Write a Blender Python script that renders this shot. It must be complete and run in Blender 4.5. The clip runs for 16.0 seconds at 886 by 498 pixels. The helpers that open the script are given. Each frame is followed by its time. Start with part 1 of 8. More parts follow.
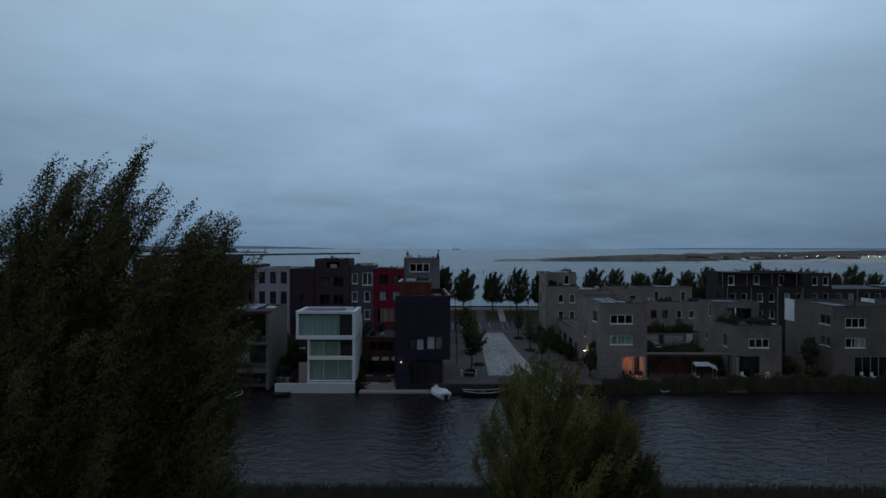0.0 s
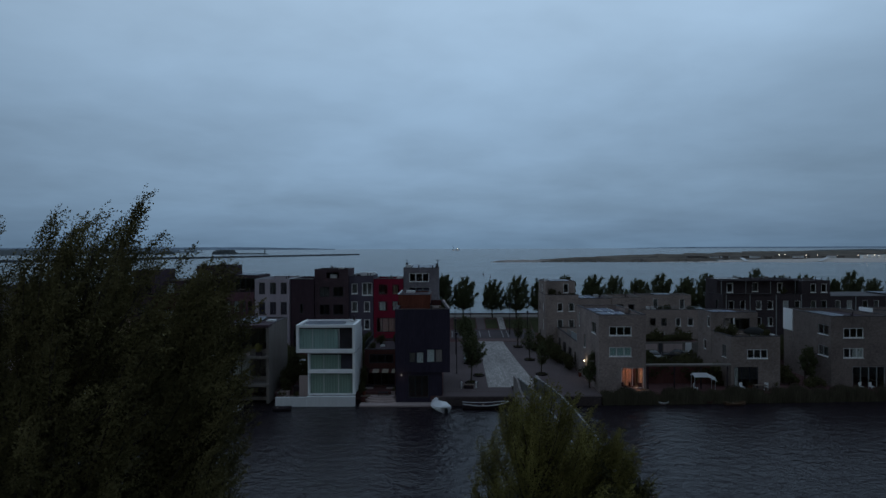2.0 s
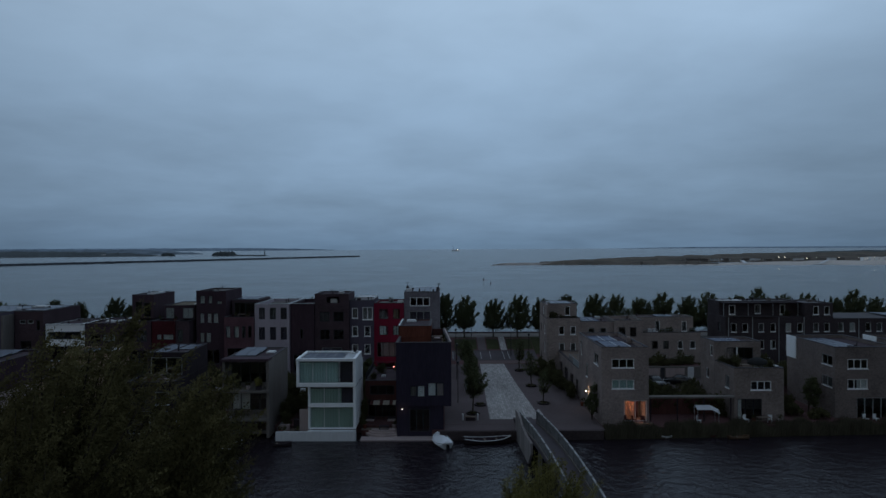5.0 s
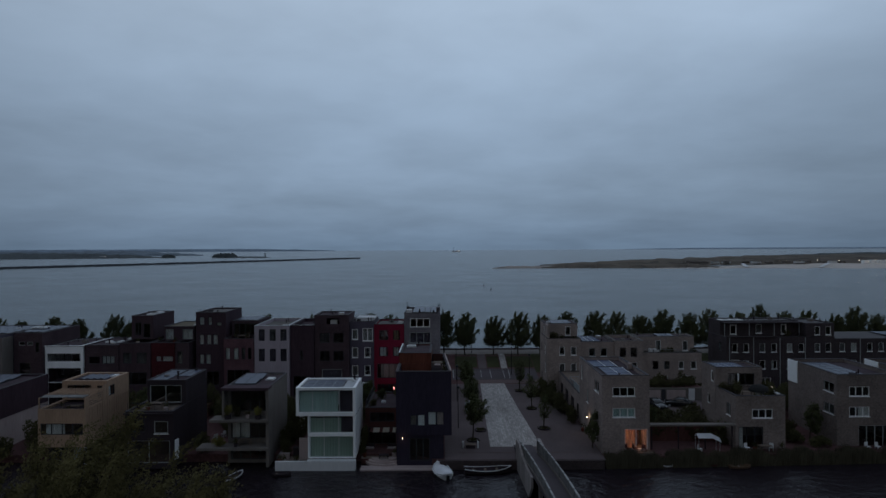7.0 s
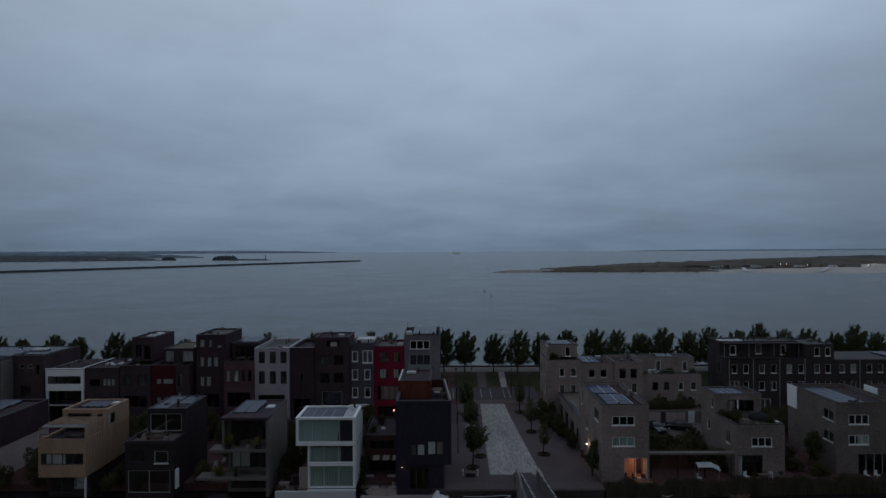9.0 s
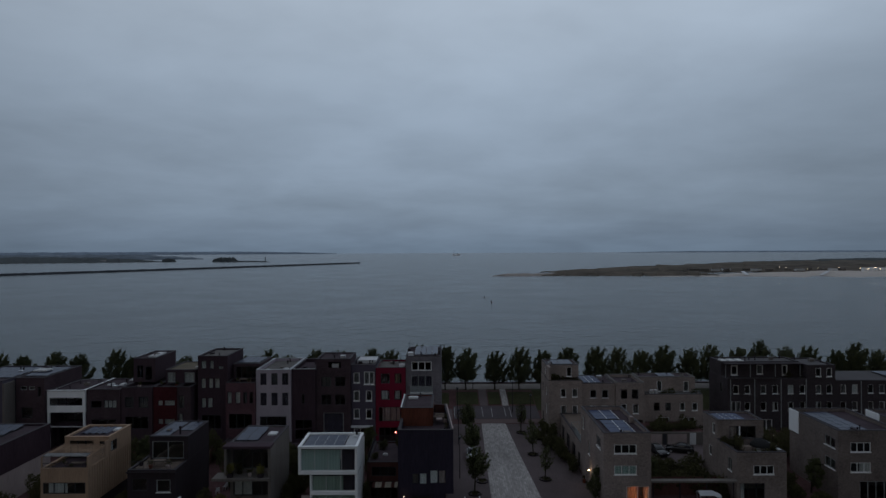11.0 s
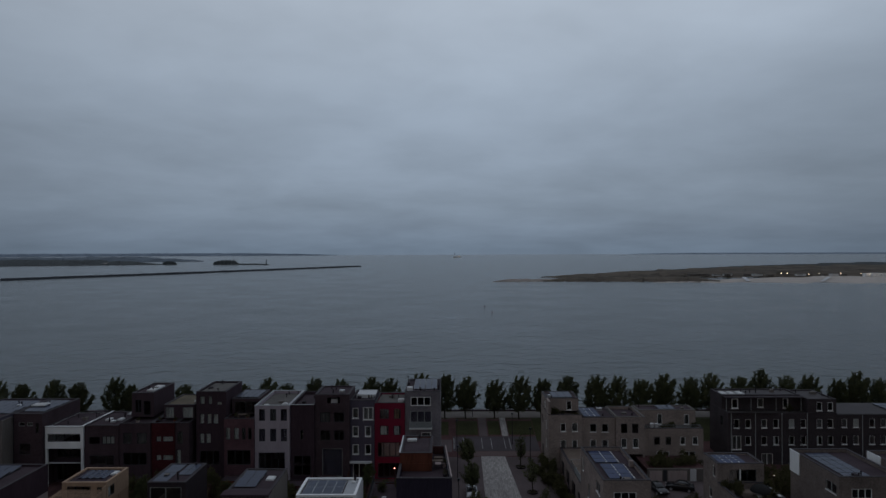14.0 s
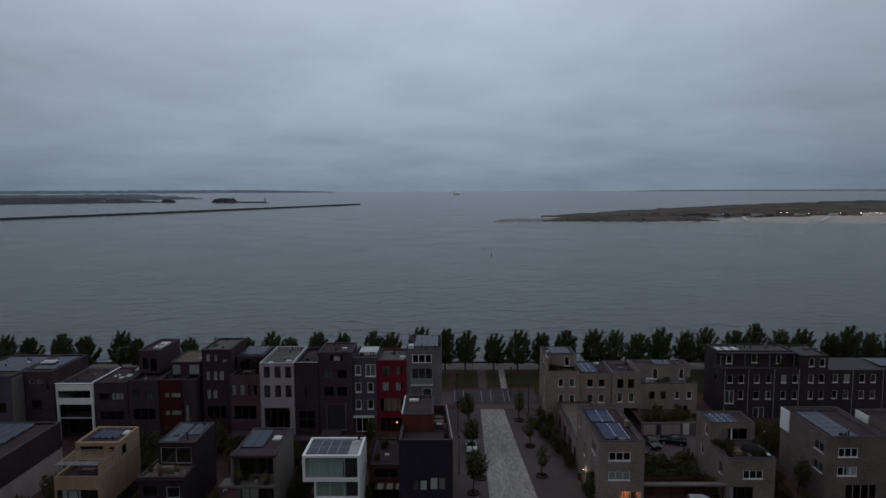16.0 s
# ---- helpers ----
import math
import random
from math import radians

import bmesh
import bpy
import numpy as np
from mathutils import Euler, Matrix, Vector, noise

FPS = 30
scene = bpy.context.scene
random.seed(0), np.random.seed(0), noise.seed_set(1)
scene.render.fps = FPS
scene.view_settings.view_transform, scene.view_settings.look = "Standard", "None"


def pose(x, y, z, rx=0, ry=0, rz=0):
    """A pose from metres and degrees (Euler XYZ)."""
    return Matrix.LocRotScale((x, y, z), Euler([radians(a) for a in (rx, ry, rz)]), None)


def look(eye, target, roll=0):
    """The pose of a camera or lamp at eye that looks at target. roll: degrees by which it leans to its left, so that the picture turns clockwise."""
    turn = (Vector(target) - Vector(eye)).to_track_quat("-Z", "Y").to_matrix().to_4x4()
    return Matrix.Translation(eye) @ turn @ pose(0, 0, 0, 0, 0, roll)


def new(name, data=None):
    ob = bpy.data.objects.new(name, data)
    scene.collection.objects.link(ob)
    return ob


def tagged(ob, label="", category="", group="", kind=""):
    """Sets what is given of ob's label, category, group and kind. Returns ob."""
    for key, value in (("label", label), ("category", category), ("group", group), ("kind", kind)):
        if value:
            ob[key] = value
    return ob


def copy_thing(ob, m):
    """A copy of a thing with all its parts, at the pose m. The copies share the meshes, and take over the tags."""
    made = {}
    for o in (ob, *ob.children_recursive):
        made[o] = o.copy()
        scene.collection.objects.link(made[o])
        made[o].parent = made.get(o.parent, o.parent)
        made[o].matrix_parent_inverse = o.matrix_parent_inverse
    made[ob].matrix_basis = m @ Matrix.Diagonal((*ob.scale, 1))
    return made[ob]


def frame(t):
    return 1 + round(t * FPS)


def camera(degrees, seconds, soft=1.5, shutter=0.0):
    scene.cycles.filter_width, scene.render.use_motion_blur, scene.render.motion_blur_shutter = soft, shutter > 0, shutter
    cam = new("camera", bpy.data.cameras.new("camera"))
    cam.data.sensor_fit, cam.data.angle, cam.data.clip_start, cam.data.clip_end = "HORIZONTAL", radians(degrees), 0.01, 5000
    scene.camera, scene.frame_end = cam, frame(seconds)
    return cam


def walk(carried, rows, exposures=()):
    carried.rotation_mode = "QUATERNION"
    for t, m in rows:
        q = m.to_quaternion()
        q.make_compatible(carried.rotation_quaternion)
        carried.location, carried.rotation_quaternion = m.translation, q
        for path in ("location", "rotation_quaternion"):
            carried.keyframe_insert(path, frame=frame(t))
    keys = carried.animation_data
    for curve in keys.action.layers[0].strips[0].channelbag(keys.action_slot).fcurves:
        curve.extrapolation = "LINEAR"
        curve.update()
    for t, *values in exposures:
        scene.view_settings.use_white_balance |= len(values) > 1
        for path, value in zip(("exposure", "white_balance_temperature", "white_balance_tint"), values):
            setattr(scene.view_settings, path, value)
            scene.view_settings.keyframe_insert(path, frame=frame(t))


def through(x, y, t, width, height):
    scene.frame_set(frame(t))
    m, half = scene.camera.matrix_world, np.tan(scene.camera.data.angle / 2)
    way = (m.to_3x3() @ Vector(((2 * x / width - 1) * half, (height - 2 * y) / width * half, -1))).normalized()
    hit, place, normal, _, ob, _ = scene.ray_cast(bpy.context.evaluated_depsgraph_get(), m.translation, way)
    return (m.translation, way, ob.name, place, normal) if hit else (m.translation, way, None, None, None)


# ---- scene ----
cam = camera(69.9, 16.0)
PATH = [
    (0, (0.207, -0.449, 18.569), (0.2, 1.551, 18.561), 0.1),
    (0.5, (0.259, -0.569, 19.028), (0.252, 1.431, 19.019), 0.1),
    (1, (0.274, -0.647, 19.419), (0.268, 1.353, 19.411), -0.0),
    (1.5, (0.331, -0.781, 19.791), (0.324, 1.219, 19.784), -0.1),
    (2, (0.267, -0.741, 20.2), (0.261, 1.259, 20.192), -0.2),
    (2.5, (0.214, -0.639, 20.634), (0.208, 1.361, 20.627), -0.2),
    (3, (0.145, -0.495, 21.175), (0.139, 1.505, 21.167), -0.3),
    (3.5, (0.169, -0.453, 21.744), (0.163, 1.547, 21.736), -0.3),
    (4, (0.114, -0.328, 22.546), (0.109, 1.672, 22.537), -0.3),
    (6.5, (0.182, 0.071, 26.74), (0.175, 2.071, 26.733), -0.3),
    (7, (0.185, 0.148, 27.638), (0.178, 2.148, 27.631), -0.3),
    (7.5, (0.173, 0.159, 28.55), (0.166, 2.159, 28.544), -0.3),
    (8, (0.18, 0.135, 29.407), (0.172, 2.135, 29.402), -0.3),
    (8.5, (0.235, 0.1, 30.338), (0.227, 2.1, 30.333), -0.3),
    (9, (0.272, 0.014, 31.117), (0.264, 2.014, 31.114), -0.3),
    (11.5, (-0.051, -0.025, 35.42), (-0.058, 1.975, 35.42), -0.2),
    (12, (-0.038, 0.138, 36.309), (-0.046, 2.138, 36.31), -0.1),
    (12.5, (0.015, 0.255, 37.387), (0.008, 2.255, 37.387), -0.1),
    (13, (0.135, 0.316, 38.365), (0.126, 2.316, 38.366), -0.1),
    (13.5, (0.116, 0.405, 39.415), (0.108, 2.405, 39.416), -0.2),
    (14, (0.237, 0.354, 40.187), (0.227, 2.354, 40.189), -0.2),
    (14.5, (0.194, 0.374, 41.083), (0.185, 2.374, 41.067), -0.2),
    (15, (0.234, 0.432, 41.967), (0.223, 2.431, 41.898), -0.2),
    (15.5, (0.216, 0.476, 43.017), (0.205, 2.472, 42.886), -0.2),
    (16, (0.053, 0.557, 44.137), (0.044, 2.548, 43.939), -0.2),
]
EXPOSURES = [(0.0, 0.07, 5620, 4), (4.0, -0.06, 5500, 4), (6.5, -0.06, 5900, 9), (9.0, -0.11, 6150, 11), (12.0, -0.14, 6500, 12), (14.5, -0.12, 6680, 14), (15.4, 0.0, 6860, 17), (16.0, 0.21, 6780, 15)]
walk(cam, [(t, look(eye, target, roll)) for t, eye, target, roll in PATH],
     exposures=EXPOSURES)

# ---- world, light ----
world = bpy.data.worlds.new("dusk_sky")
scene.world = world
world.use_nodes = True
wn, wl = world.node_tree.nodes, world.node_tree.links
wn.clear()


def wnode(kind, **sets):
    n = wn.new(kind)
    for k, v in sets.items():
        n.inputs[k].default_value = v
    return n


w_out = wn.new("ShaderNodeOutputWorld")
w_bg = wn.new("ShaderNodeBackground")
sky = wn.new("ShaderNodeTexSky")
sky.sky_type = "NISHITA"
sky.sun_disc = False
sky.sun_elevation = radians(16)
sky.sun_rotation = radians(200)
sky.dust_density = 3.0
w_co = wn.new("ShaderNodeTexCoord")
w_sep = wn.new("ShaderNodeSeparateXYZ")
wl.new(w_co.outputs["Generated"], w_sep.inputs[0])
# clouds lie on a flat sheet overhead, so they flatten toward the horizon
w_up = wn.new("ShaderNodeMath"); w_up.operation = "MAXIMUM"; w_up.inputs[1].default_value = 0.0
wl.new(w_sep.outputs["Z"], w_up.inputs[0])
w_add = wn.new("ShaderNodeMath"); w_add.operation = "ADD"; w_add.inputs[1].default_value = 0.16
wl.new(w_up.outputs[0], w_add.inputs[0])
w_dx = wn.new("ShaderNodeMath"); w_dx.operation = "DIVIDE"
w_dy = wn.new("ShaderNodeMath"); w_dy.operation = "DIVIDE"
wl.new(w_sep.outputs["X"], w_dx.inputs[0]); wl.new(w_add.outputs[0], w_dx.inputs[1])
wl.new(w_sep.outputs["Y"], w_dy.inputs[0]); wl.new(w_add.outputs[0], w_dy.inputs[1])
w_xy = wn.new("ShaderNodeCombineXYZ")
wl.new(w_dx.outputs[0], w_xy.inputs[0]); wl.new(w_dy.outputs[0], w_xy.inputs[1])
w_n1 = wnode("ShaderNodeTexNoise", Scale=0.55, Detail=5.0, Roughness=0.5, Distortion=0.3)
w_n2 = wnode("ShaderNodeTexNoise", Scale=1.7, Detail=5.0, Roughness=0.55, Distortion=0.2)
wl.new(w_xy.outputs[0], w_n1.inputs["Vector"]); wl.new(w_xy.outputs[0], w_n2.inputs["Vector"])
w_mixn = wn.new("ShaderNodeMath"); w_mixn.operation = "MULTIPLY_ADD"; w_mixn.inputs[1].default_value = 0.45
wl.new(w_n2.outputs["Fac"], w_mixn.inputs[0]); wl.new(w_n1.outputs["Fac"], w_mixn.inputs[2])
w_cl = wn.new("ShaderNodeMapRange")
w_cl.inputs["From Min"].default_value, w_cl.inputs["From Max"].default_value = 0.5, 0.95
w_cl.inputs["To Min"].default_value, w_cl.inputs["To Max"].default_value = 0.83, 1.17
wl.new(w_mixn.outputs[0], w_cl.inputs["Value"])
w_ramp = wn.new("ShaderNodeValToRGB")
el = w_ramp.color_ramp.elements
el[0].position, el[0].color = 0.0, (0.155, 0.213, 0.282, 1)
el[1].position, el[1].color = 1.0, (0.42, 0.48, 0.58, 1)
for p, c in ((0.035, (0.182, 0.243, 0.318, 1)), (0.10, (0.248, 0.318, 0.403, 1)), (0.22, (0.315, 0.392, 0.48, 1)), (0.38, (0.43, 0.512, 0.60, 1))):
    e = el.new(p); e.color = c
wl.new(w_up.outputs[0], w_ramp.inputs["Fac"])
# last daylight lingers in the north; the sky is dimmer overhead to the south
w_dusk = wn.new("ShaderNodeMapRange"); w_dusk.interpolation_type = "SMOOTHSTEP"
w_dusk.inputs["From Min"].default_value, w_dusk.inputs["From Max"].default_value = -0.95, 0.72
w_dusk.inputs["To Min"].default_value, w_dusk.inputs["To Max"].default_value = 0.37, 1.0
wl.new(w_sep.outputs["Y"], w_dusk.inputs["Value"])
# a heavier cloud bank hangs low in the north-east
w_bx = wn.new("ShaderNodeMapRange"); w_bx.interpolation_type = "SMOOTHSTEP"
w_bx.inputs["From Min"].default_value, w_bx.inputs["From Max"].default_value = 0.12, 0.75
w_bx.inputs["To Min"].default_value, w_bx.inputs["To Max"].default_value = 0.0, 0.34
wl.new(w_sep.outputs["X"], w_bx.inputs["Value"])
w_bz = wn.new("ShaderNodeMapRange"); w_bz.interpolation_type = "SMOOTHSTEP"
w_bz.inputs["From Min"].default_value, w_bz.inputs["From Max"].default_value = 0.0, 0.33
w_bz.inputs["To Min"].default_value, w_bz.inputs["To Max"].default_value = 1.0, 0.25
wl.new(w_up.outputs[0], w_bz.inputs["Value"])
w_bank = wn.new("ShaderNodeMath"); w_bank.operation = "MULTIPLY"
wl.new(w_bx.outputs[0], w_bank.inputs[0]); wl.new(w_bz.outputs[0], w_bank.inputs[1])
w_keep = wn.new("ShaderNodeMath"); w_keep.operation = "SUBTRACT"; w_keep.inputs[0].default_value = 1.0
wl.new(w_bank.outputs[0], w_keep.inputs[1])
w_cl2 = wn.new("ShaderNodeMath"); w_cl2.operation = "MULTIPLY"
wl.new(w_cl.outputs[0], w_cl2.inputs[0]); wl.new(w_keep.outputs[0], w_cl2.inputs[1])
w_both = wn.new("ShaderNodeMath"); w_both.operation = "MULTIPLY"
wl.new(w_cl2.outputs[0], w_both.inputs[0]); wl.new(w_dusk.outputs[0], w_both.inputs[1])
# and the sky dims westward, further beyond the view to darken the sea
w_wx = wn.new("ShaderNodeMapRange"); w_wx.interpolation_type = "SMOOTHSTEP"
w_wx.inputs["From Min"].default_value, w_wx.inputs["From Max"].default_value = -0.95, -0.12
w_wx.inputs["To Min"].default_value, w_wx.inputs["To Max"].default_value = 0.7, 1.0
wl.new(w_sep.outputs["X"], w_wx.inputs["Value"])
w_all = wn.new("ShaderNodeMath"); w_all.operation = "MULTIPLY"
wl.new(w_both.outputs[0], w_all.inputs[0]); wl.new(w_wx.outputs[0], w_all.inputs[1])
w_mul = wn.new("ShaderNodeVectorMath"); w_mul.operation = "SCALE"
wl.new(w_ramp.outputs["Color"], w_mul.inputs[0]); wl.new(w_all.outputs[0], w_mul.inputs["Scale"])
w_sky = wn.new("ShaderNodeVectorMath"); w_sky.operation = "SCALE"; w_sky.inputs["Scale"].default_value = 0.004
wl.new(sky.outputs[0], w_sky.inputs[0])
w_sum = wn.new("ShaderNodeVectorMath"); w_sum.operation = "ADD"
wl.new(w_mul.outputs[0], w_sum.inputs[0]); wl.new(w_sky.outputs[0], w_sum.inputs[1])
wl.new(w_sum.outputs[0], w_bg.inputs["Color"])
w_bg.inputs["Strength"].default_value = 1.0
wl.new(w_bg.outputs[0], w_out.inputs[0])

sun = new("sun", bpy.data.lights.new("sun", "SUN"))
sun.data.energy, sun.data.angle, sun.data.color = 0.05, radians(60), (0.95, 0.97, 1.0)
sun.matrix_world = look((-60, 200, 160), (0, 90, 0))


# ---- materials ----
def mat(name, colour, rough=0.8, metal=0.0, vary=0.25, grain=6.0, patch=0.5, bump=0.15, spec=0.085, emit=0.0, streak=False):
    m = bpy.data.materials.new(name)
    m.use_nodes = True
    n, l = m.node_tree.nodes, m.node_tree.links
    b = n["Principled BSDF"]
    co = n.new("ShaderNodeTexCoord")
    mp = n.new("ShaderNodeMapping")
    if streak:
        mp.inputs["Scale"].default_value = (1, 1, 0.15)
    l.new(co.outputs["Object"], mp.inputs[0])
    fine = n.new("ShaderNodeTexNoise"); fine.inputs["Scale"].default_value = grain; fine.inputs["Detail"].default_value = 3
    wide = n.new("ShaderNodeTexNoise"); wide.inputs["Scale"].default_value = patch; wide.inputs["Detail"].default_value = 4
    l.new(mp.outputs[0], fine.inputs["Vector"]); l.new(mp.outputs[0], wide.inputs["Vector"])
    ad = n.new("ShaderNodeMath"); ad.operation = "ADD"
    l.new(fine.outputs["Fac"], ad.inputs[0]); l.new(wide.outputs["Fac"], ad.inputs[1])
    mr = n.new("ShaderNodeMapRange")
    mr.inputs["From Min"].default_value, mr.inputs["From Max"].default_value = 0.6, 1.4
    mr.inputs["To Min"].default_value, mr.inputs["To Max"].default_value = 1 - vary, 1 + vary
    l.new(ad.outputs[0], mr.inputs["Value"])
    sc = n.new("ShaderNodeVectorMath"); sc.operation = "SCALE"; sc.inputs[0].default_value = colour
    l.new(mr.outputs[0], sc.inputs["Scale"])
    l.new(sc.outputs[0], b.inputs["Base Color"])
    b.inputs["Roughness"].default_value, b.inputs["Metallic"].default_value = rough, metal
    b.inputs["Specular IOR Level"].default_value = spec
    if bump:
        bp = n.new("ShaderNodeBump"); bp.inputs["Strength"].default_value = bump; bp.inputs["Distance"].default_value = 0.03
        l.new(fine.outputs["Fac"], bp.inputs["Height"]); l.new(bp.outputs[0], b.inputs["Normal"])
    if emit:
        b.inputs["Emission Color"].default_value = (*colour, 1)
        b.inputs["Emission Strength"].default_value = emit
    return m


def courses(name, colour, mortar, bw=0.22, bh=0.065, vary=0.35, rough=0.9, patch=0.35):
    """Brickwork: courses and joints at real size, with patches of tone."""
    m = mat(name, colour, rough, vary=vary, grain=4.0, patch=patch, bump=0)
    n, l = m.node_tree.nodes, m.node_tree.links
    b = n["Principled BSDF"]
    co = [x for x in n if x.type == "TEX_COORD"][0]
    sep = n.new("ShaderNodeSeparateXYZ"); l.new(co.outputs["Object"], sep.inputs[0])
    su = n.new("ShaderNodeMath"); su.operation = "ADD"
    l.new(sep.outputs["X"], su.inputs[0]); l.new(sep.outputs["Y"], su.inputs[1])
    cb = n.new("ShaderNodeCombineXYZ"); l.new(su.outputs[0], cb.inputs[0]); l.new(sep.outputs["Z"], cb.inputs[1])
    br = n.new("ShaderNodeTexBrick")
    br.inputs["Scale"].default_value = 1.0
    br.inputs["Brick Width"].default_value, br.inputs["Row Height"].default_value = bw, bh
    br.inputs["Mortar Size"].default_value = 0.006
    br.inputs["Color1"].default_value = (0.8, 0.8, 0.8, 1); br.inputs["Color2"].default_value = (1.14, 1.14, 1.14, 1)
    br.inputs["Mortar"].default_value = (*mortar, 1)
    l.new(cb.outputs[0], br.inputs["Vector"])
    old = b.inputs["Base Color"].links[0].from_socket
    mx = n.new("ShaderNodeVectorMath"); mx.operation = "MULTIPLY"
    l.new(old, mx.inputs[0]); l.new(br.outputs["Color"], mx.inputs[1])
    l.new(mx.outputs[0], b.inputs["Base Color"])
    bp = n.new("ShaderNodeBump"); bp.inputs["Strength"].default_value = 0.3; bp.inputs["Distance"].default_value = 0.01
    l.new(br.outputs["Fac"], bp.inputs["Height"]); bp.invert = True
    l.new(bp.outputs[0], b.inputs["Normal"])
    return m


def setts(name, colour, rough):
    """Stone setts laid in long strips, with worn and stained patches."""
    m = courses(name, colour, (0.72, 0.72, 0.72), 0.9, 0.3, 0.3, rough, 0.25)
    n, l = m.node_tree.nodes, m.node_tree.links
    co = [x for x in n if x.type == "TEX_COORD"][0]
    br = [x for x in n if x.type == "TEX_BRICK"][0]
    br.inputs["Mortar Size"].default_value = 0.02
    br.inputs["Color1"].default_value = (0.8, 0.8, 0.8, 1); br.inputs["Color2"].default_value = (1.18, 1.18, 1.18, 1)
    turn = n.new("ShaderNodeMapping"); turn.inputs["Rotation"].default_value = (0, 0, radians(90))
    l.new(co.outputs["Object"], turn.inputs[0]); l.new(turn.outputs[0], br.inputs["Vector"])
    mp = [x for x in n if x.type == "MAPPING" and x != turn][0]
    mp.inputs["Scale"].default_value = (1.6, 0.35, 1)
    return m


def water(name, colour, rough, scales, strength, dist, gloss=0.5):
    m = bpy.data.materials.new(name)
    m.use_nodes = True
    n, l = m.node_tree.nodes, m.node_tree.links
    b = n["Principled BSDF"]
    b.inputs["Base Color"].default_value = (*colour, 1)
    b.inputs["Roughness"].default_value = rough
    b.inputs["IOR"].default_value = 1.33
    b.inputs["Specular IOR Level"].default_value = gloss
    co = n.new("ShaderNodeTexCoord")
    mp = n.new("ShaderNodeMapping"); mp.inputs["Scale"].default_value = (0.8, 1.0, 1.0); mp.inputs["Rotation"].default_value = (0, 0, 0.35)
    l.new(co.outputs["Object"], mp.inputs[0])
    last = None
    for s in scales:
        t = n.new("ShaderNodeTexNoise"); t.inputs["Scale"].default_value = s; t.inputs["Detail"].default_value = 4; t.inputs["Distortion"].default_value = 0.6
        l.new(mp.outputs[0], t.inputs["Vector"])
        bp = n.new("ShaderNodeBump"); bp.inputs["Strength"].default_value = strength; bp.inputs["Distance"].default_value = dist / s
        l.new(t.outputs["Fac"], bp.inputs["Height"])
        if last:
            l.new(last.outputs[0], bp.inputs["Normal"])
        last = bp
    l.new(last.outputs[0], b.inputs["Normal"])
    # wide calm and ruffled patches
    t = n.new("ShaderNodeTexNoise"); t.inputs["Scale"].default_value = scales[-1] * 0.018; t.inputs["Detail"].default_value = 5
    l.new(mp.outputs[0], t.inputs["Vector"])
    mr = n.new("ShaderNodeMapRange"); mr.inputs["From Min"].default_value, mr.inputs["From Max"].default_value = 0.35, 0.65
    mr.inputs["To Min"].default_value, mr.inputs["To Max"].default_value = rough * 0.85, rough * 1.2
    l.new(t.outputs["Fac"], mr.inputs["Value"]); l.new(mr.outputs[0], b.inputs["Roughness"])
    return m


def glass_mat(name, tint=(0.86, 0.90, 0.90)):
    m = bpy.data.materials.new(name)
    m.use_nodes = True
    b = m.node_tree.nodes["Principled BSDF"]
    b.inputs["Base Color"].default_value = (*tint, 1)
    b.inputs["Transmission Weight"].default_value = 1.0
    b.inputs["Roughness"].default_value = 0.02
    b.inputs["IOR"].default_value = 1.45
    return m


def cloth(name, colour, through=0.5):
    """Thin woven curtain that passes some of the light behind it."""
    m = mat(name, colour, 0.95, vary=0.2, grain=5, streak=True, bump=0)
    n, l = m.node_tree.nodes, m.node_tree.links
    b, o = n["Principled BSDF"], n["Material Output"]
    tr = n.new("ShaderNodeBsdfTranslucent")
    l.new(b.inputs["Base Color"].links[0].from_socket, tr.inputs["Color"])
    mx = n.new("ShaderNodeMixShader"); mx.inputs["Fac"].default_value = through
    l.new(b.outputs[0], mx.inputs[1]); l.new(tr.outputs[0], mx.inputs[2]); l.new(mx.outputs[0], o.inputs["Surface"])
    return m


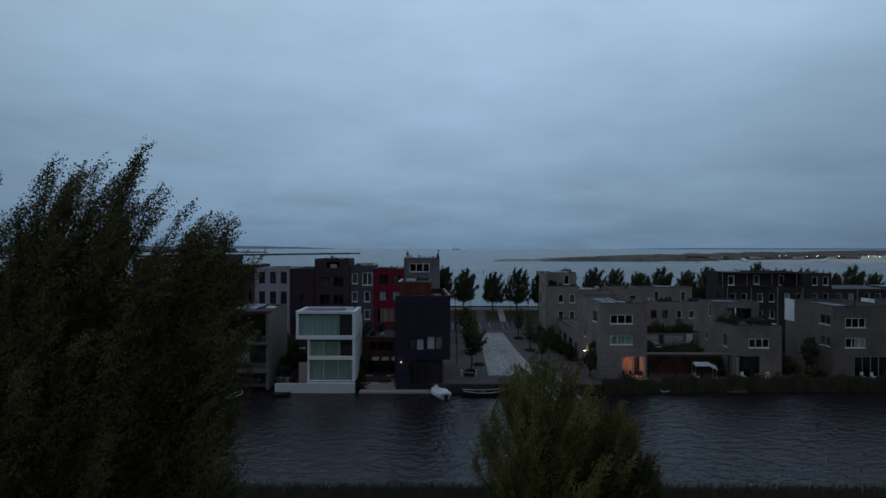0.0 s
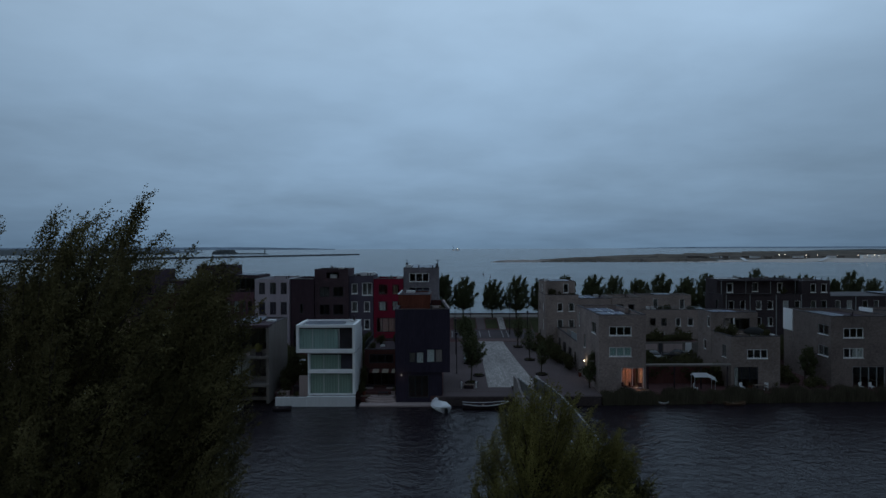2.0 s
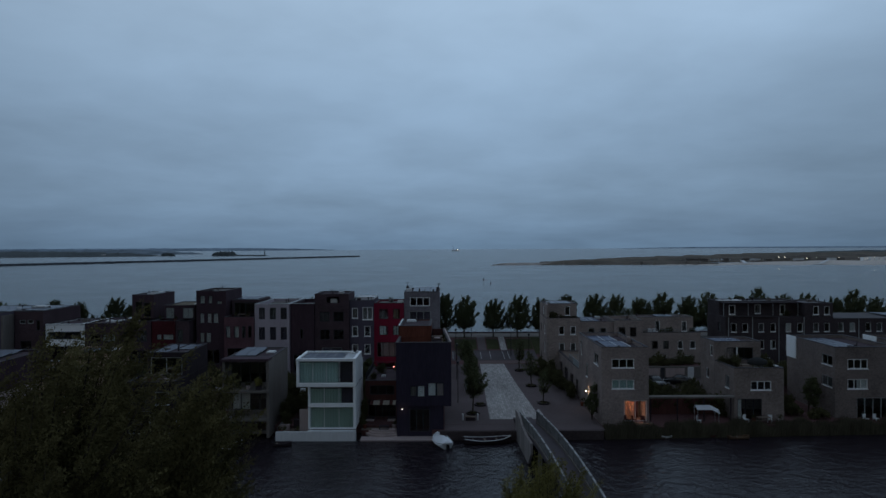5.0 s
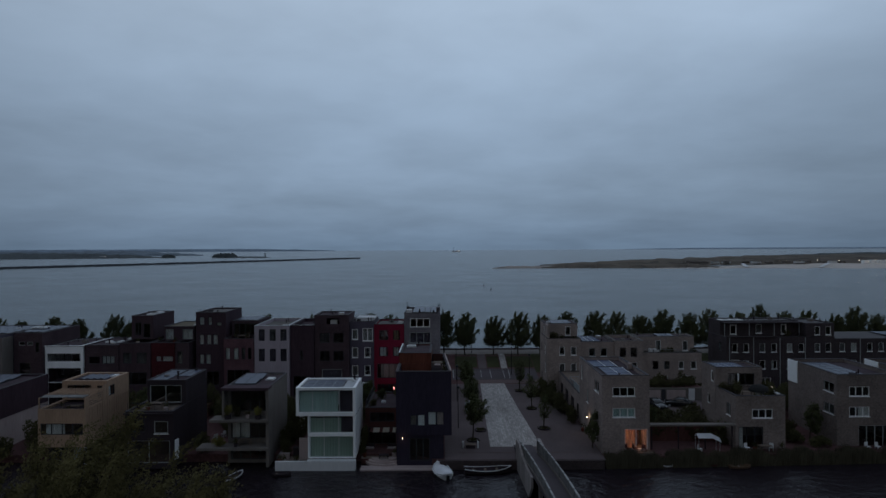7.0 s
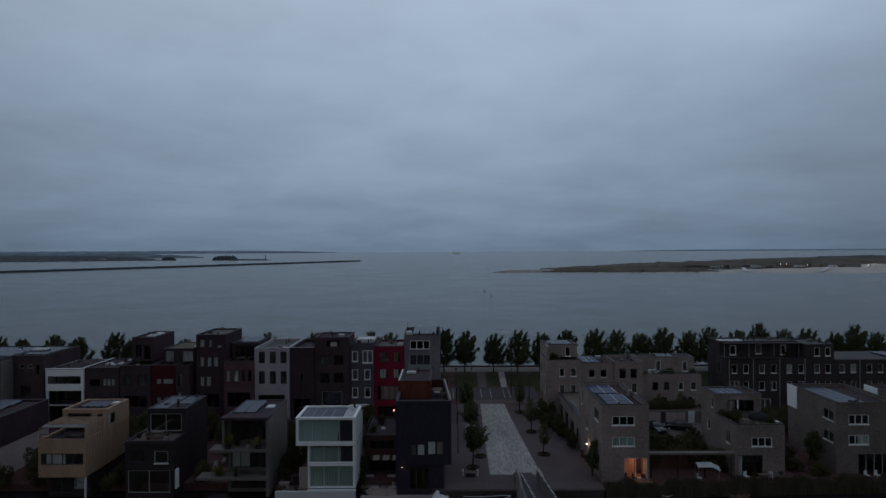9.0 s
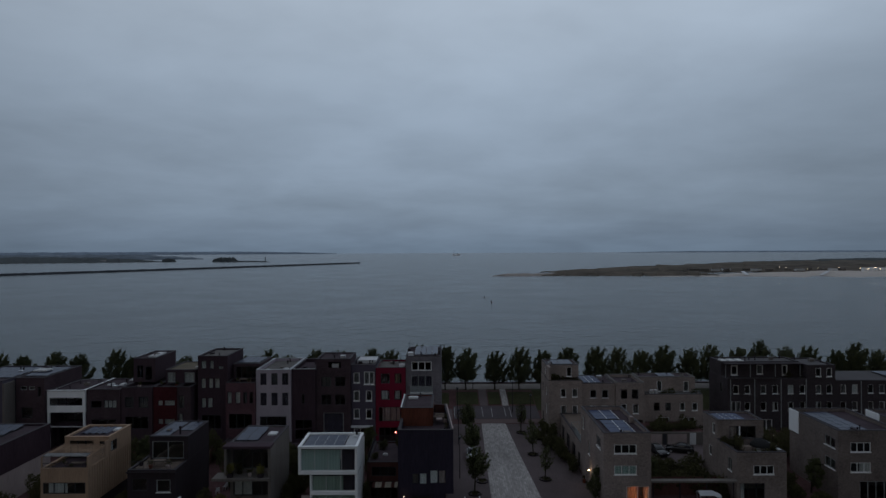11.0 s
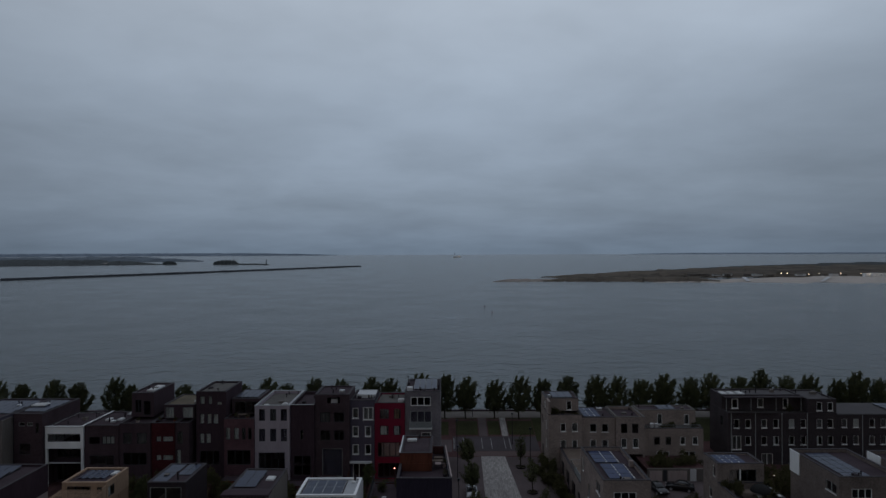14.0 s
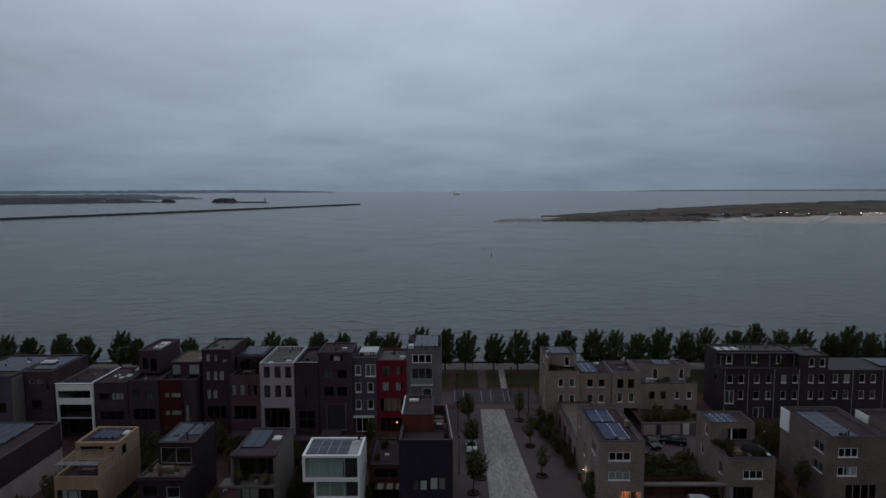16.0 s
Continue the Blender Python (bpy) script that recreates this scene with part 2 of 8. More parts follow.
def leaf_mat(name, colour, vary=0.5, clump=0.25):
    m = bpy.data.materials.new(name)
    m.use_nodes = True
    n, l = m.node_tree.nodes, m.node_tree.links
    b = n["Principled BSDF"]
    g = n.new("ShaderNodeNewGeometry")
    oi = n.new("ShaderNodeObjectInfo")
    ad = n.new("ShaderNodeMath"); ad.operation = "MULTIPLY_ADD"; ad.inputs[1].default_value = 0.4
    l.new(oi.outputs["Random"], ad.inputs[0]); l.new(g.outputs["Random Per Island"], ad.inputs[2])
    mr = n.new("ShaderNodeMapRange"); mr.inputs["From Max"].default_value = 1.4
    mr.inputs["To Min"].default_value, mr.inputs["To Max"].default_value = 1 - vary, 1 + vary
    l.new(ad.outputs[0], mr.inputs["Value"])
    sc = n.new("ShaderNodeVectorMath"); sc.operation = "SCALE"; sc.inputs[0].default_value = colour
    # lighter and darker branches, stretched along the plumes
    co = n.new("ShaderNodeTexCoord")
    mp = n.new("ShaderNodeMapping"); mp.inputs["Rotation"].default_value = (0, 0.5, 0); mp.inputs["Scale"].default_value = (1.0, 1.0, 0.45)
    tn = n.new("ShaderNodeTexNoise"); tn.inputs["Scale"].default_value = 0.9; tn.inputs["Detail"].default_value = 3
    l.new(co.outputs["Object"], mp.inputs[0]); l.new(mp.outputs[0], tn.inputs["Vector"])
    cl = n.new("ShaderNodeMapRange"); cl.inputs["From Min"].default_value, cl.inputs["From Max"].default_value = 0.35, 0.68
    cl.inputs["To Min"].default_value, cl.inputs["To Max"].default_value = 1 - clump, 1 + clump
    l.new(tn.outputs["Fac"], cl.inputs["Value"])
    mu = n.new("ShaderNodeMath"); mu.operation = "MULTIPLY"
    l.new(mr.outputs[0], mu.inputs[0]); l.new(cl.outputs[0], mu.inputs[1])
    l.new(mu.outputs[0], sc.inputs["Scale"]); l.new(sc.outputs[0], b.inputs["Base Color"])
    lift = n.new("ShaderNodeVectorMath"); lift.operation = "SCALE"; lift.inputs["Scale"].default_value = 0.5
    l.new(g.outputs["Normal"], lift.inputs[0])
    soft = n.new("ShaderNodeVectorMath"); soft.operation = "ADD"; soft.inputs[1].default_value = (0, 0, 0.6)
    l.new(lift.outputs[0], soft.inputs[0])
    unit = n.new("ShaderNodeVectorMath"); unit.operation = "NORMALIZE"
    l.new(soft.outputs[0], unit.inputs[0]); l.new(unit.outputs[0], b.inputs["Normal"])
    b.inputs["Roughness"].default_value = 0.8
    b.inputs["Specular IOR Level"].default_value = 0.03
    return m


M = {
    "brick": courses("grey_brown_brick", (0.245, 0.1995, 0.1812), (1.1, 1.1, 1.1)),
    # two copies of the same brick, with dimming toward the east painted in
    "brick_shaded": courses("shaded_grey_brown_brick", (0.158, 0.1302, 0.1188), (1.1, 1.1, 1.1)),
    "brick_half_shaded": courses("half_shaded_grey_brown_brick", (0.2, 0.1649, 0.1485), (1.1, 1.1, 1.1)),
    "brick2": courses("grey_brown_brick_b", (0.2614, 0.2148, 0.1936), (1.1, 1.1, 1.1)),
    "purple": courses("purple_black_brick", (0.05, 0.0405, 0.0435), (1.3, 1.3, 1.3)),
    "brown": courses("brown_brick", (0.0969, 0.05225, 0.0612), (1.4, 1.4, 1.4)),
    "dkbrown": courses("dark_brown_brick", (0.0612, 0.0418, 0.04794), (1.4, 1.4, 1.4)),
    "dkred": courses("dark_red_brick", (0.05875, 0.01444, 0.01795), (1.2, 1.2, 1.2)),
    "grey": mat("pale_grey_render", (0.3519, 0.3087, 0.3417), 0.9, vary=0.15, streak=True),
    "bluegrey": mat("blue_grey_boards", (0.08364, 0.0722, 0.09588), 0.75, vary=0.2, streak=True),
    "towergrey": courses("slate_grey_brick", (0.165, 0.1522, 0.1664), (1.2, 1.2, 1.2)),
    "red": mat("crimson_render", (0.165, 0.014, 0.034), 0.8, vary=0.2, streak=True),
    "black": mat("black_boards", (0.04896, 0.03135, 0.03978), 0.7, vary=0.3, streak=True),
    "char": mat("charcoal_render", (0.0612, 0.04085, 0.04896), 0.85, vary=0.25, streak=True),
    "navy": mat("navy_black_panels", (0.0304, 0.02508, 0.03968), 0.6, vary=0.3, streak=True),
    "rust": mat("rusted_steel", (0.1105, 0.0382, 0.0252), 0.85, vary=0.35, streak=True),
    "white": mat("white_render", (0.8034, 0.8137, 0.8112), 0.7, vary=0.08, streak=True, patch=0.8),
    "offwhite": mat("dull_white_panel", (0.58, 0.585, 0.59), 0.8, vary=0.1, streak=True),
    "concrete": mat("weathered_concrete", (0.148, 0.1323, 0.1207), 0.9, vary=0.25, streak=True),
    "plaster": mat("grey_plaster", (0.3622, 0.2958, 0.2824), 0.9, vary=0.2, streak=True),
    "tan": mat("larch_boards", (0.3192, 0.2184, 0.1512), 0.8, vary=0.25, grain=9, streak=True),
    "dgrey": mat("dark_grey_zinc", (0.034, 0.0265, 0.0305), 0.7, 0.0, vary=0.25, streak=True),
    "roof": mat("bitumen_roof", (0.05304, 0.03895, 0.04488), 0.9, vary=0.35, patch=0.3),
    "gravel": mat("gravel_roof", (0.12, 0.112, 0.105), 0.95, vary=0.35, grain=14),
    "sedum": mat("sedum_roof", (0.13, 0.11, 0.08), 0.95, vary=0.4, grain=8),
    "zincroof": mat("zinc_roof", (0.058, 0.051, 0.053), 0.6, 0.0, vary=0.2),
    "coping": mat("aluminium_coping", (0.33, 0.34, 0.35), 0.5, 0.3, vary=0.15),
    "edge": mat("dark_metal_edge", (0.0526, 0.0468, 0.0512), 0.7, 0.0, vary=0.15),
    "frame_w": mat("white_window_paint", (0.7903, 0.7903, 0.7790), 0.5, vary=0.06, bump=0),
    "frame_d": mat("dark_window_paint", (0.045, 0.045, 0.05), 0.5, vary=0.1, bump=0),
    "frame_g": mat("grey_window_paint", (0.30, 0.31, 0.31), 0.5, vary=0.08, bump=0),
    "glass": glass_mat("window_glass"),
    "curtain": mat("pale_green_curtain", (0.44, 0.575, 0.535), 0.95, vary=0.12, grain=5, streak=True, bump=0),
    "curtain_low": mat("grey_green_curtain", (0.33, 0.43, 0.36), 0.95, vary=0.15, grain=5, streak=True, bump=0),
    "blind": mat("white_roller_blind", (0.60, 0.60, 0.59), 0.9, vary=0.06, bump=0),
    "solar": mat("solar_cells", (0.028, 0.037, 0.068), 0.3, 0.0, vary=0.3, grain=3, bump=0, spec=0.12),
    "solar_blue": mat("blue_solar_cells", (0.026, 0.038, 0.092), 0.3, 0.0, vary=0.3, grain=3, bump=0, spec=0.05),
    "alu": mat("aluminium_frame", (0.5, 0.51, 0.52), 0.35, 0.7, vary=0.1, bump=0),
    "bridgestone": mat("pale_bridge_concrete", (0.25, 0.225, 0.215), 0.9, vary=0.35, grain=2.5, patch=0.6, streak=True),
    "steel": mat("galvanised_steel", (0.24, 0.25, 0.26), 0.5, 0.7, vary=0.15),
    "pave": setts("pale_stone_setts", (0.315, 0.295, 0.28), 0.9),
    "pave_d": mat("dark_brick_paving", (0.102, 0.08085, 0.08118), 0.9, vary=0.3, grain=5, patch=0.2),
    "asphalt": mat("asphalt", (0.0765, 0.06562, 0.07048), 0.9, vary=0.25, grain=8, patch=0.15),
    "line": mat("road_paint", (0.32, 0.32, 0.31), 0.8, vary=0.2),
    "grass": mat("rough_grass", (0.0419, 0.0432, 0.0198), 0.95, vary=0.45, grain=3, patch=0.2, bump=0.5),
    "soil": mat("garden_soil", (0.08364, 0.04465, 0.04386), 0.95, vary=0.4, grain=3, patch=0.3, bump=0.4),
    "wood": mat("weathered_decking", (0.155, 0.122, 0.100), 0.85, vary=0.3, grain=7),
    "bark": mat("bark", (0.055, 0.045, 0.036), 0.95, vary=0.4, grain=9, bump=0.5),
    "leaf": leaf_mat("linden_leaves", (0.07, 0.075, 0.036)),
    "leaf_w": leaf_mat("willow_leaves", (0.1, 0.086, 0.036), 0.06, 0.45),
    "leaf_y": leaf_mat("yellowish_willow_leaves", (0.135, 0.12, 0.036), 0.12, 0.5),
    "leaf_s": leaf_mat("shrub_leaves", (0.0543, 0.0515, 0.0236)),
    "reed": leaf_mat("dry_reed", (0.066, 0.058, 0.038)),
    "sea": water("sea_water", (0.036, 0.0480, 0.0500), 0.19, (0.15, 0.45, 1.5), 0.42, 0.45, 0.22),
    "canal": water("canal_water", (0.013, 0.0095, 0.013), 0.17, (0.9, 2.8), 0.8, 0.3, 0.27),
    "boatwhite": mat("white_tarpaulin", (0.72, 0.73, 0.75), 0.7, vary=0.08, grain=3, bump=0.4),
    "boatwood": mat("varnished_boat", (0.10, 0.065, 0.04), 0.5, vary=0.25),
    "carblack": mat("black_car_paint", (0.012, 0.012, 0.014), 0.2, 0.2, vary=0.1, bump=0, spec=0.6),
    "carsilver": mat("silver_car_paint", (0.40, 0.41, 0.42), 0.25, 0.5, vary=0.08, bump=0),
    "rubber": mat("tyre_rubber", (0.02, 0.02, 0.02), 0.9, vary=0.2),
    "lane": mat("reddish_brick_lane", (0.1242, 0.08978, 0.08504), 0.9, vary=0.3, grain=5, patch=0.2),
    "farstone": mat("far_basalt", (0.0482, 0.0523, 0.0604), 0.95, vary=0.4, grain=0.4, patch=0.05),
    # the haze over the far coast is painted in as pale blue
    "coast": mat("hazed_far_coast", (0.195, 0.24, 0.295), 0.95, vary=0.25, grain=0.02, patch=0.004),
    "redbrown": mat("dark_stained_timber", (0.085, 0.038, 0.034), 0.85, vary=0.35, grain=8, streak=True),
    "cream": mat("cream_canvas", (0.42, 0.37, 0.30), 0.9, vary=0.12),
    "carglass": mat("tinted_car_glass", (0.012, 0.013, 0.015), 0.06, vary=0.05, bump=0, spec=0.7),
    "quay": courses("wet_quay_brick", (0.057, 0.0442, 0.04326), (1.2, 1.2, 1.2)),
    "railpale": mat("pale_galvanised_rail", (0.24, 0.24, 0.235), 0.6, 0.0, vary=0.45, grain=1.6, patch=0.9),
    "railmesh": mat("steel_mesh_panel", (0.15, 0.147, 0.143), 0.8, 0.0, vary=0.5, grain=5, patch=1.2),
    "frosted": mat("frosted_glass_panel", (0.24, 0.26, 0.265), 0.35, vary=0.08, bump=0),
    "farland": mat("far_scrub", (0.0962, 0.0791, 0.0609), 0.95, vary=0.75, grain=0.09, patch=0.02),
    "fartrees": mat("far_woods", (0.060, 0.068, 0.070), 0.95, vary=0.45, grain=0.1, patch=0.02),
    "sandscrub": mat("sandy_scrub", (0.27, 0.235, 0.21), 0.95, vary=0.5, grain=0.15, patch=0.03),
    # distance haze is mixed into this blue-grey of the woods
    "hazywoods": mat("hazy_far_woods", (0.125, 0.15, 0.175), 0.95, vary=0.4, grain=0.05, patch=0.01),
    "sand": mat("beach_sand", (0.4554, 0.4057, 0.3623), 0.95, vary=0.15, grain=0.2, patch=0.02),
    "warmpale": mat("pale_lamp", (1.0, 0.74, 0.48), 0.5, emit=7.0, bump=0, vary=0.02),
    "redlamp": mat("red_lamp_glass", (1.0, 0.26, 0.22), 0.5, emit=8.0, bump=0, vary=0.02),
    "dim_backing": mat("grey_window_backing", (0.13, 0.125, 0.125), 0.95, vary=0.3, grain=2, streak=True, bump=0),
    "warmcurtain": cloth("warm_curtain", (0.62, 0.47, 0.36), 0.6),
}


# ---- building blocks ----
def quadbox(bm, x0, x1, y0, y1, z0, z1):
    v = [bm.verts.new(p) for p in ((x0, y0, z0), (x1, y0, z0), (x1, y1, z0), (x0, y1, z0), (x0, y0, z1), (x1, y0, z1), (x1, y1, z1), (x0, y1, z1))]
    for f in ((3, 2, 1, 0), (4, 5, 6, 7), (0, 1, 5, 4), (1, 2, 6, 5), (2, 3, 7, 6), (3, 0, 4, 7)):
        bm.faces.new([v[i] for i in f])
    return v


def tube(bm, a, b, r0, r1=None, n=8, caps=True):
    a, b = Vector(a), Vector(b)
    r1 = r0 if r1 is None else r1
    q = (b - a).to_track_quat("Z", "Y")
    ra = [bm.verts.new(a + q @ Vector((math.cos(i * math.tau / n) * r0, math.sin(i * math.tau / n) * r0, 0))) for i in range(n)]
    rb = [bm.verts.new(b + q @ Vector((math.cos(i * math.tau / n) * r1, math.sin(i * math.tau / n) * r1, 0))) for i in range(n)]
    for i in range(n):
        bm.faces.new((ra[i], ra[(i + 1) % n], rb[(i + 1) % n], rb[i]))
    if caps:
        bm.faces.new(ra[::-1]); bm.faces.new(rb)


def pipe(bm, pts, r, n=6):
    """One unbroken round bar through the points."""
    pts = [Vector(p) for p in pts]
    prev = None
    for i, p in enumerate(pts):
        d = (pts[min(i + 1, len(pts) - 1)] - pts[max(i - 1, 0)]).normalized()
        q = d.to_track_quat("Z", "Y")
        ring = [bm.verts.new(p + q @ Vector((math.cos(j * math.tau / n) * r, math.sin(j * math.tau / n) * r, 0))) for j in range(n)]
        if prev:
            for j in range(n):
                bm.faces.new((prev[j], prev[(j + 1) % n], ring[(j + 1) % n], ring[j]))
        else:
            bm.faces.new(ring[::-1])
        prev = ring
    bm.faces.new(prev)


def part(name, bm, material, parent=None, label=""):
    me = bpy.data.meshes.new(name)
    bm.to_mesh(me); bm.free()
    me.materials.append(M[material] if isinstance(material, str) else material)
    ob = new(name, me)
    if parent is not None:
        ob.parent = parent
        if parent.type == "EMPTY":
            ob.matrix_parent_inverse = Matrix.Translation(-Vector(parent.location))
    if label:
        ob["label"] = label
    return ob


def box(name, x0, x1, y0, y1, z0, z1, material, parent=None, label="", bevel=0.0):
    bm = bmesh.new()
    quadbox(bm, x0, x1, y0, y1, z0, z1)
    if bevel:
        bmesh.ops.bevel(bm, geom=bm.edges[:], offset=bevel, segments=2, affect="EDGES", profile=0.5)
    return part(name, bm, material, parent, label)


def thing(name, x, y, z, label, category, group="", kind=""):
    ob = new(name)
    ob.location = (x, y, z)
    ob.empty_display_size = 0.3
    return tagged(ob, label, category, group, kind)


def structure(ob, label):
    return tagged(ob, label, kind="structure")


SIDES = {"f": 0, "r": 90, "b": 180, "l": -90}


def side_frame(side, x0, x1, y0, y1):
    """Matrix from (along, up, inward) to the world for one side of a block; and how a world coordinate turns into along."""
    if side == "f":
        return Matrix(((1, 0, 0, x0), (0, 0, 1, y0), (0, 1, 0, 0), (0, 0, 0, 1))), lambda c: c - x0
    if side == "r":
        return Matrix(((0, 0, -1, x1), (1, 0, 0, y0), (0, 1, 0, 0), (0, 0, 0, 1))), lambda c: c - y0
    if side == "l":
        return Matrix(((0, 0, 1, x0), (-1, 0, 0, y1), (0, 1, 0, 0), (0, 0, 0, 1))), lambda c: y1 - c
    return Matrix(((-1, 0, 0, x1), (0, 0, -1, y1), (0, 1, 0, 0), (0, 0, 0, 1))), lambda c: x1 - c


def pierced(bm, m, a0, a1, z0, z1, holes, th):
    """A wall slab from a0 to a1 along and z0 to z1 up, with openings cut through its thickness."""
    us = sorted({a0, a1, *[h[0] for h in holes], *[h[2] for h in holes]})
    vs = sorted({z0, z1, *[h[1] for h in holes], *[h[3] for h in holes]})
    us = [u for u in us if a0 <= u <= a1]; vs = [v for v in vs if z0 <= v <= z1]
    solid = {}
    for i in range(len(us) - 1):
        for j in range(len(vs) - 1):
            u, v = (us[i] + us[i + 1]) / 2, (vs[j] + vs[j + 1]) / 2
            solid[i, j] = not any(h[0] < u < h[2] and h[1] < v < h[3] for h in holes)
    vert = {}

    def P(i, j, w):
        k = (i, j, w)
        if k not in vert:
            vert[k] = bm.verts.new(m @ Vector((us[i], vs[j], th if w else 0)))
        return vert[k]

    for (i, j), s in solid.items():
        if not s:
            continue
        bm.faces.new((P(i, j, 0), P(i + 1, j, 0), P(i + 1, j + 1, 0), P(i, j + 1, 0)))
        bm.faces.new((P(i, j + 1, 1), P(i + 1, j + 1, 1), P(i + 1, j, 1), P(i, j, 1)))
        for di, dj, q in ((-1, 0, ((i, j), (i, j + 1))), (1, 0, ((i + 1, j + 1), (i + 1, j))), (0, -1, ((i + 1, j), (i, j))), (0, 1, ((i, j + 1), (i + 1, j + 1)))):
            if not solid.get((i + di, j + dj), False):
                bm.faces.new((P(*q[0], 0), P(*q[1], 0), P(*q[1], 1), P(*q[0], 1)))


def mbox(bm, m, u0, u1, v0, v1, w0, w1):
    v = [bm.verts.new(m @ Vector(p)) for p in ((u0, v0, w0), (u1, v0, w0), (u1, v1, w0), (u0, v1, w0), (u0, v0, w1), (u1, v0, w1), (u1, v1, w1), (u0, v1, w1))]
    for f in ((0, 1, 2, 3), (7, 6, 5, 4), (1, 0, 4, 5), (2, 1, 5, 6), (3, 2, 6, 7), (0, 3, 7, 4)):
        bm.faces.new([v[i] for i in f])


backing_rng = random.Random(17)


def window(house, m, u0, v0, u1, v1, frame_mat="frame_w", cols=1, rows=1, fw=0.09, sill=None, curtain=None, inset=0.06, cover=(0.0, 1.0), hang=0.14):
    """A window set into an opening: frame with mullions, pane, sill, and a curtain behind where it has one."""
    bm = bmesh.new()
    w0, w1 = inset, inset + 0.09
    lights = []
    for i in range(cols):
        for j in range(rows):
            ua, ub = u0 + (u1 - u0) * i / cols, u0 + (u1 - u0) * (i + 1) / cols
            va, vb = v0 + (v1 - v0) * j / rows, v0 + (v1 - v0) * (j + 1) / rows
            lights.append((ua + fw * (1 if i == 0 else 0.5), va + fw * (1 if j == 0 else 0.4), ub - fw * (1 if i == cols - 1 else 0.5), vb - fw * (1 if j == rows - 1 else 0.4)))
    pierced(bm, m @ Matrix.Translation((0, 0, w0)), u0, u1, v0, v1, lights, w1 - w0)
    ob = part("window", bm, frame_mat, house)
    for i in range(cols):
        bm = bmesh.new()
        ua, ub = u0 + (u1 - u0) * i / cols, u0 + (u1 - u0) * (i + 1) / cols
        mbox(bm, m, ua + fw * 0.45, ub - fw * 0.45, v0 + fw * 0.9, v1 - fw * 0.9, w0 + 0.04, w0 + 0.052)
        p = part("pane", bm, "glass", ob)
        p.visible_shadow = False
    if sill:
        bm = bmesh.new()
        mbox(bm, m, u0 - 0.06, u1 + 0.06, v0 - 0.09, v0 - 0.002, -0.06, inset)
        part("sill", bm, sill, ob)
    # some plain windows get an added grey backing that lightens their black glass
    if not curtain and u1 - u0 < 2.3 and backing_rng.random() < 0.55:
        curtain = "dim_backing"
    if curtain:
        bm = bmesh.new()
        ca, cb = u0 + (u1 - u0) * cover[0], u0 + (u1 - u0) * cover[1]
        n = max(6, int((cb - ca) / 0.09))
        vs = []
        for i in range(n + 1):
            u = ca + (cb - ca) * i / n
            w = w1 + hang + min(0.05, hang * 0.3) * math.sin(i * 1.7) + 0.1 * hang * math.sin(i * 5.1)
            vs.append((bm.verts.new(m @ Vector((u, v0 - 0.05, w))), bm.verts.new(m @ Vector((u, v1 + 0.05, w)))))
        for a, b in zip(vs, vs[1:]):
            bm.faces.new((a[0], b[0], b[1], a[1]))
        for a, b in zip(vs, vs[1:]):
            bm.faces.new([bm.verts.new(c.co + m.to_3x3() @ Vector((0, 0, 0.012))) for c in (a[1], b[1], b[0], a[0])])
        part("curtain", bm, curtain, ob)
    return ob


def block(house, x0, x1, y0, y1, z0, z1, material, wins=(), th=0.3, roof="roof", parapet=0.25, coping="edge", floors=(), cope_h=0.06):
    """One storeyed volume of a house: four walls with openings, roof deck below its parapet, coping, floors.
    wins: (side, a0, z0, a1, z1, settings), a in world x (front, back) or y (sides)."""
    made = []
    for side in "frbl":
        m, to = side_frame(side, x0, x1, y0, y1)
        length = (x1 - x0) if side in "fb" else (y1 - y0)
        holes = []
        for s, a0, b0, a1, b1, *st in wins:
            if s == side:
                ua, ub = sorted((to(a0), to(a1)))
                holes.append((ua, b0, ub, b1))
                made.append((m, ua, b0, ub, b1, st[0] if st else {}))
        a0, a1 = (0, length) if side in "fb" else (th, length - th)
        bm = bmesh.new()
        pierced(bm, m, a0, a1, z0, z1, holes, th)
        part("wall", bm, material, house)
    deck = z1 - parapet
    bm = bmesh.new()
    e = th - 0.01
    quadbox(bm, x0 + e, x1 - e, y0 + e, y1 - e, deck - 0.25, deck)
    part("roof", bm, roof, house)
    bm = bmesh.new()
    o, c = 0.03, th + 0.02
    flat = Matrix(((1, 0, 0, 0), (0, 1, 0, 0), (0, 0, -1, z1 + cope_h), (0, 0, 0, 1)))
    pierced(bm, flat, x0 - o, x1 + o, y0 - o, y1 + o, [(x0 + c, y0 + c, x1 - c, y1 - c)], cope_h)
    part("coping", bm, coping, house)
    for i, z in enumerate(floors):
        bm = bmesh.new()
        quadbox(bm, x0 + e, x1 - e, y0 + e, y1 - e, z - 0.15, z + 0.15)
        part("floor_slab", bm, "char", house)
    for m, ua, b0, ub, b1, st in made:
        st = dict(st)
        if st.pop("open", False):
            continue
        window(house, m, ua, b0, ub, b1, **st)


